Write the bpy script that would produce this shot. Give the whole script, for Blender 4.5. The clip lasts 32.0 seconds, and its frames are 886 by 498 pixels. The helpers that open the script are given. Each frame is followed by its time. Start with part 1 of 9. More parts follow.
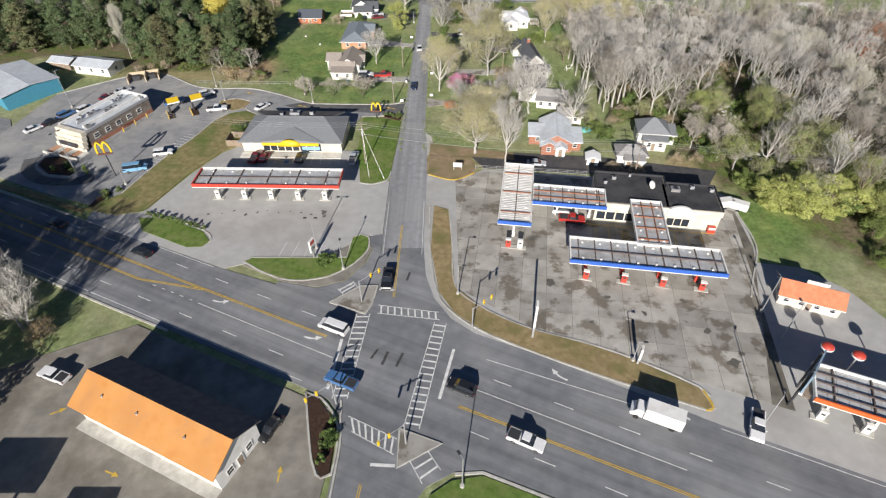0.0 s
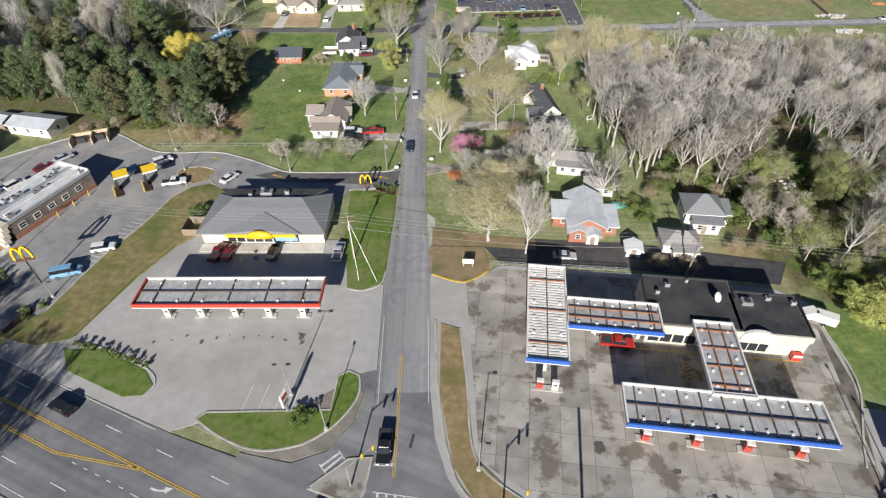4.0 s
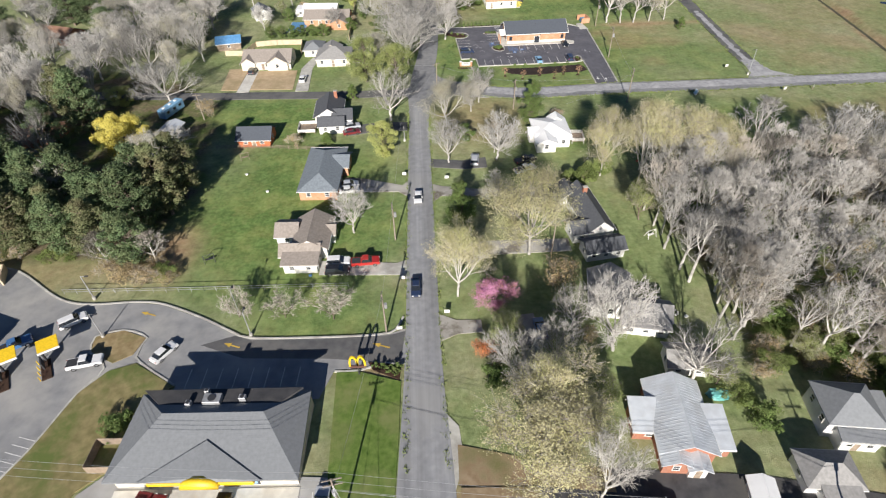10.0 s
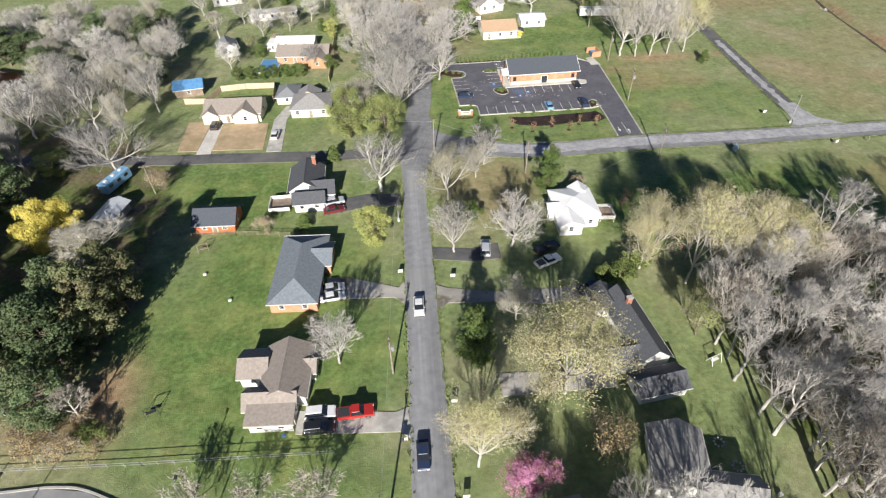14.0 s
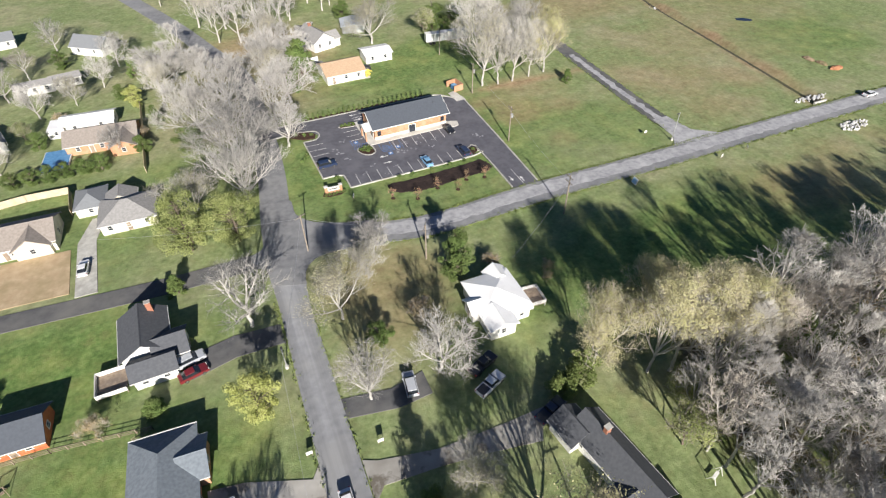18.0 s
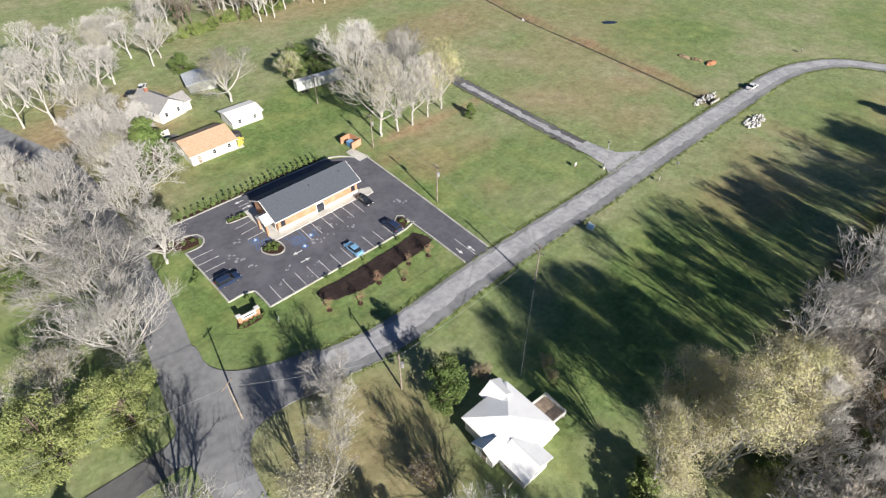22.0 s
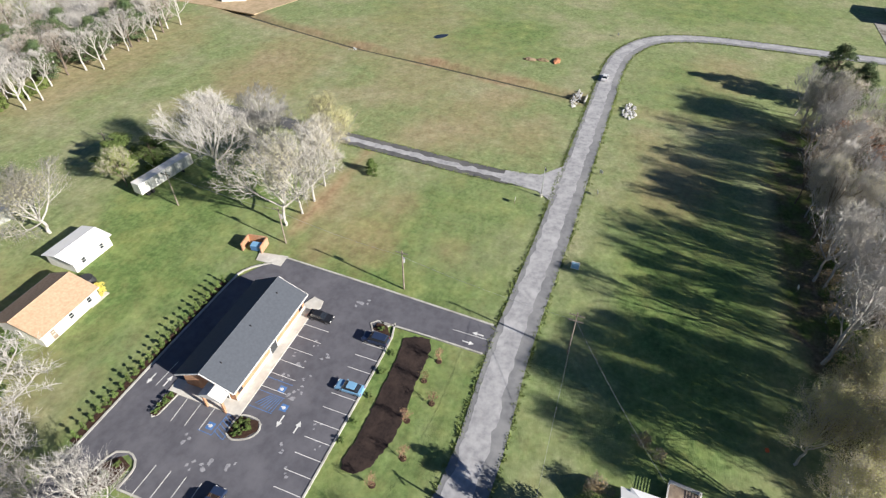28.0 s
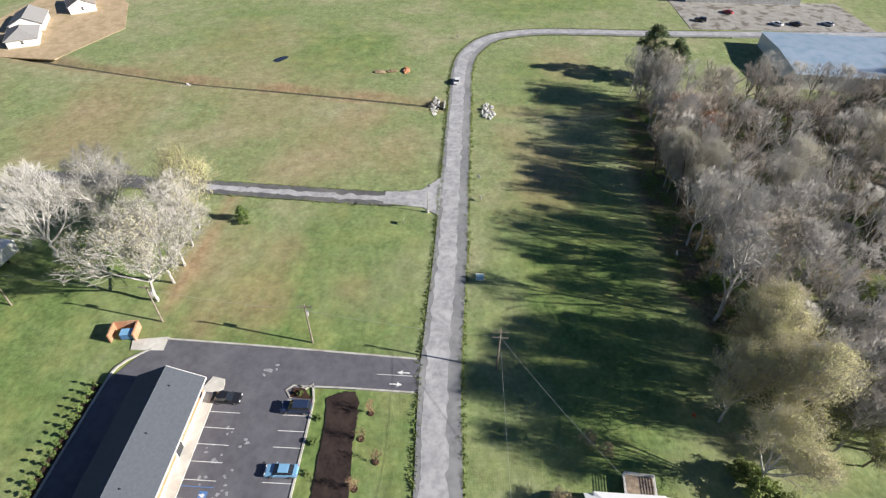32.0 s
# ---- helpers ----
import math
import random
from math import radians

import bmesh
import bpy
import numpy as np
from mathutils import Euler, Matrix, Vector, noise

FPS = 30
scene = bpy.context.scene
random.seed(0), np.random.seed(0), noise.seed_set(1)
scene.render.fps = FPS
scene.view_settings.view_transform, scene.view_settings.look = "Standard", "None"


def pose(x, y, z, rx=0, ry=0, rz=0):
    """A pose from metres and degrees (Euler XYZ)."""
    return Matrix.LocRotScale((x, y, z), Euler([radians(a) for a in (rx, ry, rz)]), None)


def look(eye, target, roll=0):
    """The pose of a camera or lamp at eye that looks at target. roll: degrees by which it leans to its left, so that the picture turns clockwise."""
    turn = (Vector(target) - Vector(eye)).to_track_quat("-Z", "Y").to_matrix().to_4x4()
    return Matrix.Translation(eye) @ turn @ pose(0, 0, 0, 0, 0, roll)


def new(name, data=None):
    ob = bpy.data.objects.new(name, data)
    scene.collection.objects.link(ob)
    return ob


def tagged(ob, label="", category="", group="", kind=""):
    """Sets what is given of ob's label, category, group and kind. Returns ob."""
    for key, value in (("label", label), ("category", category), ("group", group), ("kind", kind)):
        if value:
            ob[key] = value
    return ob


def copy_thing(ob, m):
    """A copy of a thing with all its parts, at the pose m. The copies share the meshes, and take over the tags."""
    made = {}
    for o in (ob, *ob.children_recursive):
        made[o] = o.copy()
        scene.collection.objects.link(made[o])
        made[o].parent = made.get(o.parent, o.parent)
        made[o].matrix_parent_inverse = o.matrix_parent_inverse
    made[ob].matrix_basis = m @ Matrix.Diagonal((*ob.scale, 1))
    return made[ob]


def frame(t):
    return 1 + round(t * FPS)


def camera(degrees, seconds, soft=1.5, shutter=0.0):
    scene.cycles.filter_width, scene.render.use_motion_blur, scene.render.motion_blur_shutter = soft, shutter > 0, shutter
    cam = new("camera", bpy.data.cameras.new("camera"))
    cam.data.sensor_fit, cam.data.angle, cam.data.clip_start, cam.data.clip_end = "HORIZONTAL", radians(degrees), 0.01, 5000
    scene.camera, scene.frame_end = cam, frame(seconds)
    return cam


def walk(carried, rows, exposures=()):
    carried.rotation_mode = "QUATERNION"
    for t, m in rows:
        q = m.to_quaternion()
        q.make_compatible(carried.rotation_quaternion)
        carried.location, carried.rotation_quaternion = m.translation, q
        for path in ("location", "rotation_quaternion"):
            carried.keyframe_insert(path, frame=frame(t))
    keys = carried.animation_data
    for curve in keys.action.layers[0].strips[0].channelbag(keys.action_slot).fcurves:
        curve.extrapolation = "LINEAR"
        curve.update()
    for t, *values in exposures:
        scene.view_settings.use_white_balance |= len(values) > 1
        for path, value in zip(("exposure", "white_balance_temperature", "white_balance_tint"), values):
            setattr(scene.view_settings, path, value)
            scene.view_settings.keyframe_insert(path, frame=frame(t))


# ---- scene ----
cam = camera(78.2, 32.0, 1.25)
METRES, EYE, TILT, LEAN, TURN = 240.26, 75.8, 0.0, 0.0, 0.6
ROWS = [
    (0.0, 0.0, 0.0, 0.0, -0.35, -42.15, 0.39),
    (0.5, -0.0011, 0.0179, -0.0, -0.52, -42.16, 0.45),
    (1.0, -0.0023, 0.036, -0.0001, -0.73, -42.15, 0.47),
    (1.5, -0.0036, 0.054, -0.0003, -0.89, -42.13, 0.52),
    (2.0, -0.005, 0.0718, -0.0007, -1.07, -42.1, 0.53),
    (2.5, -0.0063, 0.0899, -0.0004, -1.22, -42.11, 0.57),
    (3.0, -0.0076, 0.1078, -0.0006, -1.36, -42.1, 0.61),
    (3.5, -0.0088, 0.1255, -0.0007, -1.47, -42.08, 0.67),
    (5.5, -0.0143, 0.1962, -0.0003, -2.04, -42.07, 0.81),
    (6.0, -0.0155, 0.2127, -0.0003, -2.17, -42.06, 0.82),
    (6.5, -0.0166, 0.2302, -0.0003, -2.29, -42.03, 0.87),
    (7.0, -0.0181, 0.2479, -0.0002, -2.43, -42.0, 0.88),
    (7.5, -0.0196, 0.2656, -0.0001, -2.6, -42.0, 0.86),
    (8.0, -0.0206, 0.2832, -0.0007, -2.69, -41.93, 0.93),
    (8.5, -0.0227, 0.3006, -0.0009, -2.84, -41.88, 0.91),
    (9.0, -0.024, 0.3182, -0.0008, -2.98, -41.92, 0.93),
    (9.5, -0.0253, 0.3358, -0.0008, -3.16, -41.92, 0.92),
    (10.0, -0.0268, 0.3534, -0.001, -3.37, -41.9, 0.93),
    (10.5, -0.0287, 0.3708, -0.0012, -3.58, -41.89, 0.93),
    (11.0, -0.0295, 0.3884, -0.0007, -3.74, -41.95, 0.96),
    (11.5, -0.0311, 0.4059, -0.0008, -3.88, -42.0, 0.93),
    (12.0, -0.0326, 0.4234, -0.0006, -3.96, -41.97, 0.93),
    (12.5, -0.0338, 0.4412, -0.0004, -3.99, -41.93, 1.04),
    (13.0, -0.0344, 0.4588, 0.0007, -4.13, -41.99, 1.0),
    (13.5, -0.0342, 0.4766, 0.0011, -4.45, -42.07, 0.88),
    (14.0, -0.034, 0.494, 0.0008, -5.3, -42.05, 0.84),
    (14.5, -0.0337, 0.5117, 0.0006, -7.24, -42.04, 0.83),
    (16.5, -0.0337, 0.5821, 0.0003, -16.77, -42.14, 0.46),
    (17.0, -0.0335, 0.6, 0.0007, -19.13, -42.18, 0.43),
    (17.5, -0.0333, 0.6175, 0.0009, -21.48, -42.21, 0.38),
    (18.0, -0.0334, 0.6352, 0.0012, -23.8, -42.2, 0.31),
    (18.5, -0.0332, 0.653, 0.0014, -26.11, -42.18, 0.26),
    (19.0, -0.0328, 0.6706, 0.0007, -28.41, -42.07, 0.2),
    (19.5, -0.0329, 0.6886, 0.0006, -30.68, -42.03, 0.17),
    (20.0, -0.0325, 0.7061, 0.0003, -32.92, -42.0, 0.17),
    (20.5, -0.0322, 0.7237, -0.0001, -35.26, -42.04, 0.16),
    (21.0, -0.0321, 0.7413, -0.0006, -37.58, -42.01, 0.06),
    (21.5, -0.0318, 0.7587, -0.0011, -39.91, -42.0, 0.08),
    (22.0, -0.0318, 0.7762, -0.0018, -42.19, -41.9, 0.04),
    (22.5, -0.0315, 0.7934, -0.0021, -44.43, -41.9, 0.02),
    (23.0, -0.0316, 0.8107, -0.0027, -46.78, -41.86, -0.08),
    (23.5, -0.031, 0.8277, -0.0031, -49.06, -41.87, -0.08),
    (24.0, -0.0309, 0.8451, -0.0034, -51.31, -41.86, -0.19),
    (24.5, -0.031, 0.8626, -0.0035, -53.46, -41.81, -0.2),
    (25.0, -0.0305, 0.8793, -0.0035, -55.52, -41.78, -0.07),
    (25.5, -0.0308, 0.8957, -0.0025, -57.69, -41.77, -0.15),
    (27.5, -0.0315, 0.9444, -0.0008, -66.79, -41.59, -0.35),
    (28.0, -0.0316, 0.9526, -0.0005, -69.03, -41.56, -0.39),
    (28.5, -0.0317, 0.9597, 0.0001, -71.31, -41.55, -0.4),
    (29.0, -0.0317, 0.9661, 0.0006, -73.52, -41.56, -0.27),
    (29.5, -0.0309, 0.9716, 0.0014, -75.66, -41.51, -0.13),
    (30.0, -0.0292, 0.976, 0.0018, -77.93, -41.39, -0.23),
    (30.5, -0.0257, 0.9793, 0.0024, -80.23, -41.37, -0.24),
    (31.0, -0.0215, 0.9812, 0.0027, -82.43, -41.28, -0.27),
    (31.5, -0.0157, 0.9818, 0.0031, -84.67, -41.23, -0.21),
    (32.0, -0.0092, 0.9821, 0.0031, -87.0, -41.1, -0.43),
]
walk(cam, [(t, pose(0, 0, EYE, TILT, LEAN, TURN) @ pose(METRES * x, METRES * y, METRES * z, 90 + pitch, roll, yaw)) for t, x, y, z, yaw, pitch, roll in ROWS],
     exposures=[(0.0, 0.52), (6.0, 0.54), (10.0, 0.66), (14.0, 0.76), (20.0, 0.84), (26.0, 0.92), (32.0, 0.96)])

# ---- world, sun ----
SUN_EL, SUN_AZ = 24.0, 189.4  # the sun's height, and its bearing clockwise from +y
world = bpy.data.worlds.new("sky")
scene.world = world
world.use_nodes = True
wn = world.node_tree.nodes
sky = wn.new("ShaderNodeTexSky")
sky.sky_type, sky.sun_disc = "NISHITA", False
sky.sun_elevation, sky.sun_rotation = radians(SUN_EL), radians(SUN_AZ)
sky.air_density, sky.dust_density, sky.ozone_density = 1.2, 0.3, 4.0
tint = wn.new("ShaderNodeMix")  # a clean, deep blue air
tint.data_type, tint.blend_type = "RGBA", "MULTIPLY"
tint.inputs[0].default_value, tint.inputs[7].default_value = 1.0, (0.84, 0.95, 1.2, 1)
world.node_tree.links.new(sky.outputs[0], tint.inputs[6])
world.node_tree.links.new(tint.outputs[2], wn["Background"].inputs[0])
wn["Background"].inputs[1].default_value = 0.029
sun = new("sun", bpy.data.lights.new("sun", "SUN"))
sun.data.energy, sun.data.angle, sun.data.color = 5.0, radians(0.55), (1.0, 0.945, 0.88)
sdir = Vector((math.sin(radians(SUN_AZ)) * math.cos(radians(SUN_EL)), math.cos(radians(SUN_AZ)) * math.cos(radians(SUN_EL)), math.sin(radians(SUN_EL))))
sun.matrix_world = look(sdir * 300, (0, 0, 0))

# ---- materials ----


def mat(name, a, b, scale=1.0, rough=0.85, bump=0.0, c=None, big=0.12, metal=0.0, spec=0.3, island=0.0, alpha_bump=30.0, stretch=None, streak=None, edge=(0.46, 0.66)):
    """Two colours mixed by fine noise, with a third by large stains; bump from fine noise."""
    m = bpy.data.materials.new(name)
    m.use_nodes = True
    n, l = m.node_tree.nodes, m.node_tree.links
    p = n["Principled BSDF"]
    co = n.new("ShaderNodeNewGeometry").outputs["Position"]
    if stretch:
        mp = n.new("ShaderNodeMapping")
        mp.inputs["Scale"].default_value = stretch
        l.new(co, mp.inputs[0])
        co = mp.outputs[0]
    f = n.new("ShaderNodeTexNoise")
    f.inputs["Scale"].default_value, f.inputs["Detail"].default_value = scale, 6
    l.new(co, f.inputs["Vector"])
    r = n.new("ShaderNodeValToRGB")
    r.color_ramp.elements[0].position, r.color_ramp.elements[1].position = 0.32, 0.68
    r.color_ramp.elements[0].color, r.color_ramp.elements[1].color = (*a, 1), (*b, 1)
    l.new(f.outputs[0], r.inputs[0])
    out = r.outputs[0]
    if c:
        g = n.new("ShaderNodeTexNoise")
        g.inputs["Scale"].default_value, g.inputs["Detail"].default_value, g.inputs["Roughness"].default_value = big, 5, 0.62
        l.new(co, g.inputs["Vector"])
        rr = n.new("ShaderNodeValToRGB")
        rr.color_ramp.elements[0].position, rr.color_ramp.elements[1].position = edge
        l.new(g.outputs[0], rr.inputs[0])
        mx = n.new("ShaderNodeMix")
        mx.data_type = "RGBA"
        l.new(rr.outputs[0], mx.inputs[0]), l.new(out, mx.inputs[6])
        mx.inputs[7].default_value = (*c, 1)
        out = mx.outputs[2]
    if streak is not None:
        mp = n.new("ShaderNodeMapping")
        mp.vector_type = "TEXTURE"
        mp.inputs["Rotation"].default_value = (0, 0, radians(streak))
        mp.inputs["Scale"].default_value = (70, 2.0, 1)
        l.new(co, mp.inputs[0])
        sn = n.new("ShaderNodeTexNoise")
        sn.inputs["Scale"].default_value, sn.inputs["Detail"].default_value, sn.inputs["Roughness"].default_value = 1.0, 3, 0.6
        l.new(mp.outputs[0], sn.inputs["Vector"])
        hs = n.new("ShaderNodeHueSaturation")
        mr = n.new("ShaderNodeMapRange")
        mr.inputs["From Min"].default_value, mr.inputs["From Max"].default_value, mr.inputs["To Min"].default_value, mr.inputs["To Max"].default_value = 0.3, 0.7, 0.76, 1.2
        l.new(sn.outputs[0], mr.inputs[0]), l.new(mr.outputs[0], hs.inputs["Value"]), l.new(out, hs.inputs["Color"])
        out = hs.outputs[0]
    if island:
        oi = n.new("ShaderNodeObjectInfo")
        hs = n.new("ShaderNodeHueSaturation")
        mr = n.new("ShaderNodeMapRange")
        mr.inputs["To Min"].default_value, mr.inputs["To Max"].default_value = 1 - island, 1 + island
        l.new(oi.outputs["Random"], mr.inputs[0]), l.new(mr.outputs[0], hs.inputs["Value"]), l.new(out, hs.inputs["Color"])
        out = hs.outputs[0]
    l.new(out, p.inputs["Base Color"])
    p.inputs["Roughness"].default_value, p.inputs["Metallic"].default_value, p.inputs["Specular IOR Level"].default_value = rough, metal, spec
    if bump:
        h = n.new("ShaderNodeTexNoise")
        h.inputs["Scale"].default_value, h.inputs["Detail"].default_value = alpha_bump, 3
        l.new(co, h.inputs["Vector"])
        bp = n.new("ShaderNodeBump")
        bp.inputs["Strength"].default_value, bp.inputs["Distance"].default_value = min(1, bump), 0.05
        l.new(h.outputs[0], bp.inputs["Height"]), l.new(bp.outputs[0], p.inputs["Normal"])
    return m


def shingles(name, a, b, rows=5.0, c=None):
    """Roofing in courses that run level round the roof."""
    m = mat(name, a, b, 2.2, 0.9, 0.0, c, 0.3)
    n, l = m.node_tree.nodes, m.node_tree.links
    p = n["Principled BSDF"]
    co = n.new("ShaderNodeTexCoord").outputs["Object"]
    s = n.new("ShaderNodeSeparateXYZ")
    l.new(co, s.inputs[0])
    w = n.new("ShaderNodeMath")
    w.operation = "MULTIPLY"
    w.inputs[1].default_value = rows * 2.2
    l.new(s.outputs[2], w.inputs[0])
    fr = n.new("ShaderNodeMath")
    fr.operation = "FRACT"
    l.new(w.outputs[0], fr.inputs[0])
    bp = n.new("ShaderNodeBump")
    bp.inputs["Strength"].default_value, bp.inputs["Distance"].default_value = 0.25, 0.02
    l.new(fr.outputs[0], bp.inputs["Height"]), l.new(bp.outputs[0], p.inputs["Normal"])
    return m


def plain(name, a, rough=0.5, metal=0.0, spec=0.5, coat=0.0, v=0.12):
    m = mat(name, tuple(x * (1 - v) for x in a), tuple(min(1, x * (1 + v)) for x in a), 3.0, rough, 0, None, 0.1, metal, spec)
    m.node_tree.nodes["Principled BSDF"].inputs["Coat Weight"].default_value = coat
    return m


ASPH = mat("asphalt_old", (0.16, 0.166, 0.178), (0.205, 0.211, 0.222), 0.5, 0.9, 0.3, (0.262, 0.266, 0.27), 0.05, streak=-24.3)
ASPH_ST = mat("asphalt_street", (0.175, 0.178, 0.186), (0.25, 0.252, 0.256), 0.7, 0.9, 0.3, (0.3, 0.3, 0.298), 0.07)
ASPH_LOT = mat("asphalt_car_park", (0.22, 0.223, 0.228), (0.3, 0.3, 0.3), 0.4, 0.9, 0.3, (0.37, 0.36, 0.34), 0.09)
DITCH_MUD = mat("ditch_mud", (0.06, 0.055, 0.04), (0.11, 0.1, 0.07), 0.8, 0.8, 0.5, (0.08, 0.09, 0.045), 0.2)
ASPH_NEW = mat("asphalt_new", (0.098, 0.097, 0.112), (0.128, 0.127, 0.145), 0.8, 0.85, 0.3, (0.15, 0.148, 0.166), 0.16)
ASPH_LANE = mat("asphalt_lane", (0.27, 0.27, 0.28), (0.4, 0.398, 0.405), 0.9, 0.92, 0.3, (0.46, 0.457, 0.46), 0.3)
ASPH_DARK = mat("asphalt_dark", (0.085, 0.085, 0.09), (0.13, 0.13, 0.13), 0.6, 0.9, 0.3, (0.17, 0.165, 0.155), 0.08)
SEAL = mat("tar_seal", (0.05, 0.05, 0.05), (0.085, 0.083, 0.08), 1.5, 0.7, 0.1)
# asphalt darkened so that its colour carries the shade behind the station
ASPH_ALLEY_SHADE = mat("asphalt_alley", (0.05, 0.05, 0.054), (0.08, 0.079, 0.084), 0.8, 0.85, 0.3, (0.1, 0.096, 0.09), 0.16)
CONC = mat("concrete_lot", (0.39, 0.385, 0.37), (0.45, 0.445, 0.43), 0.5, 0.88, 0.15, (0.34, 0.33, 0.31), 0.07)
CONC_DARK = mat("concrete_yard", (0.21, 0.195, 0.17), (0.31, 0.29, 0.25), 0.4, 0.88, 0.2, (0.16, 0.145, 0.12), 0.12)
ASPH_STR = mat("asphalt_street_worn", (0.24, 0.245, 0.256), (0.315, 0.318, 0.328), 0.7, 0.9, 0.3, (0.3, 0.3, 0.298), 0.07, streak=90)
CONC_OLD = mat("concrete_slab", (0.3, 0.282, 0.25), (0.43, 0.412, 0.375), 0.3, 0.8, 0.2, (0.185, 0.165, 0.135), 0.2, island=0.2, edge=(0.52, 0.6))
CONC_LIGHT = mat("concrete_kerb", (0.42, 0.41, 0.37), (0.56, 0.55, 0.5), 0.9, 0.85, 0.15, (0.33, 0.31, 0.28), 0.3)
CONC_WALK = mat("concrete_new", (0.55, 0.53, 0.48), (0.68, 0.66, 0.6), 0.9, 0.85, 0.1, (0.48, 0.45, 0.4), 0.2)
OIL = mat("oil_stain", (0.09, 0.085, 0.075), (0.15, 0.14, 0.12), 1.5, 0.6)
JOINT = mat("joint_dirt", (0.09, 0.082, 0.066), (0.2, 0.185, 0.155), 0.4, 0.95)
WHITE_LINE = mat("road_paint_white", (0.55, 0.55, 0.53), (0.78, 0.78, 0.76), 1.2, 0.7)
YEL_LINE = mat("road_paint_yellow", (0.5, 0.33, 0.05), (0.66, 0.45, 0.09), 1.2, 0.7)
BLUE_LINE = mat("road_paint_blue", (0.06, 0.16, 0.38), (0.12, 0.24, 0.5), 1.2, 0.7)
GRASS_ISL = mat("grass_kept", (0.085, 0.145, 0.028), (0.165, 0.235, 0.06), 0.9, 0.95, 0.8, (0.2, 0.225, 0.085), 0.15, spec=0.1)
GRASS_DRY = mat("grass_dry", (0.25, 0.185, 0.095), (0.37, 0.29, 0.16), 0.8, 0.95, 0.8, (0.2, 0.18, 0.075), 0.18, spec=0.1)
GRASS_BANK = mat("grass_bank", (0.19, 0.165, 0.075), (0.31, 0.262, 0.13), 0.7, 0.95, 0.8, (0.13, 0.165, 0.05), 0.16, spec=0.1)
MULCH = mat("mulch", (0.035, 0.018, 0.012), (0.08, 0.045, 0.03), 2.5, 0.95, 1.0, (0.05, 0.03, 0.02), 0.4)
DIRT = mat("dirt", (0.24, 0.17, 0.1), (0.34, 0.26, 0.17), 0.8, 0.95, 0.6, (0.17, 0.16, 0.07), 0.2)
DIRT_TAN = mat("bare_soil", (0.42, 0.31, 0.19), (0.52, 0.4, 0.26), 0.7, 0.95, 0.5, (0.34, 0.27, 0.15), 0.2)
BARK = mat("bark_grey", (0.38, 0.36, 0.33), (0.53, 0.507, 0.47), 1.4, 0.95, 0.6, island=0.2)
BARK_DK = mat("bark_brown", (0.11, 0.085, 0.065), (0.2, 0.16, 0.125), 1.4, 0.95, 0.6, island=0.15)
TWIG_RD = mat("twigs_reddish", (0.28, 0.15, 0.1), (0.38, 0.22, 0.15), 0.8, 0.95, 0, island=0.15)


def leafy(name, a, b, c=None, island=0.15):
    """Foliage that lets some light through."""
    up = lambda q: tuple(min(0.8, 1.35 * x) for x in q) if q else None
    m = mat(name, up(a), up(b), 0.55, 0.75, 0, up(c), 0.25, spec=0.25, island=island)
    n, l = m.node_tree.nodes, m.node_tree.links
    p = n["Principled BSDF"]
    tl = n.new("ShaderNodeBsdfTranslucent")
    l.new(p.inputs["Base Color"].links[0].from_socket, tl.inputs[0])
    mx = n.new("ShaderNodeMixShader")
    mx.inputs[0].default_value = 0.25
    l.new(p.outputs[0], mx.inputs[1]), l.new(tl.outputs[0], mx.inputs[2]), l.new(mx.outputs[0], n["Material Output"].inputs[0])
    return m


TWIG = leafy("twigs_grey", (0.3, 0.286, 0.264), (0.41, 0.393, 0.366), None, 0.26)
TWIG_BR = leafy("twigs_brown", (0.26, 0.233, 0.198), (0.37, 0.338, 0.295), None, 0.24)
LEAF_BUD = leafy("spring_buds", (0.37, 0.34, 0.19), (0.48, 0.445, 0.275), (0.38, 0.375, 0.18), 0.12)
LEAF_TAN = leafy("catkins", (0.34, 0.315, 0.21), (0.47, 0.44, 0.31), (0.38, 0.37, 0.22), 0.15)
LEAF_PINE = leafy("pine_needles", (0.06, 0.095, 0.044), (0.13, 0.172, 0.08), (0.11, 0.128, 0.062), 0.2)
LEAF_PINE_OL = leafy("pine_needles_olive", (0.085, 0.102, 0.047), (0.165, 0.182, 0.088), (0.14, 0.125, 0.068), 0.15)
LEAF_GRN = leafy("evergreen_leaves", (0.07, 0.11, 0.03), (0.14, 0.195, 0.06), (0.11, 0.14, 0.045))
LEAF_LIME = leafy("spring_leaves", (0.31, 0.335, 0.1), (0.45, 0.465, 0.175), (0.34, 0.365, 0.12), 0.15)
LEAF_YEL = leafy("yellow_blossom", (0.52, 0.45, 0.1), (0.6, 0.54, 0.16), (0.55, 0.48, 0.12), 0.1)
LEAF_PINK = leafy("pink_blossom", (0.4, 0.16, 0.3), (0.55, 0.27, 0.42), (0.45, 0.2, 0.33), 0.08)
LEAF_ORANGE = leafy("orange_leaves", (0.42, 0.13, 0.05), (0.55, 0.22, 0.08), None, 0.12)
LEAF_OLIVE = leafy("olive_leaves", (0.19, 0.22, 0.075), (0.32, 0.34, 0.14), (0.13, 0.16, 0.05), 0.15)
LEAF_WEED = leafy("green_brush", (0.12, 0.16, 0.045), (0.22, 0.26, 0.09), (0.09, 0.12, 0.035), 0.2)
LEAF_TAN_SH = leafy("dry_leaves", (0.33, 0.25, 0.13), (0.43, 0.33, 0.18), None, 0.2)

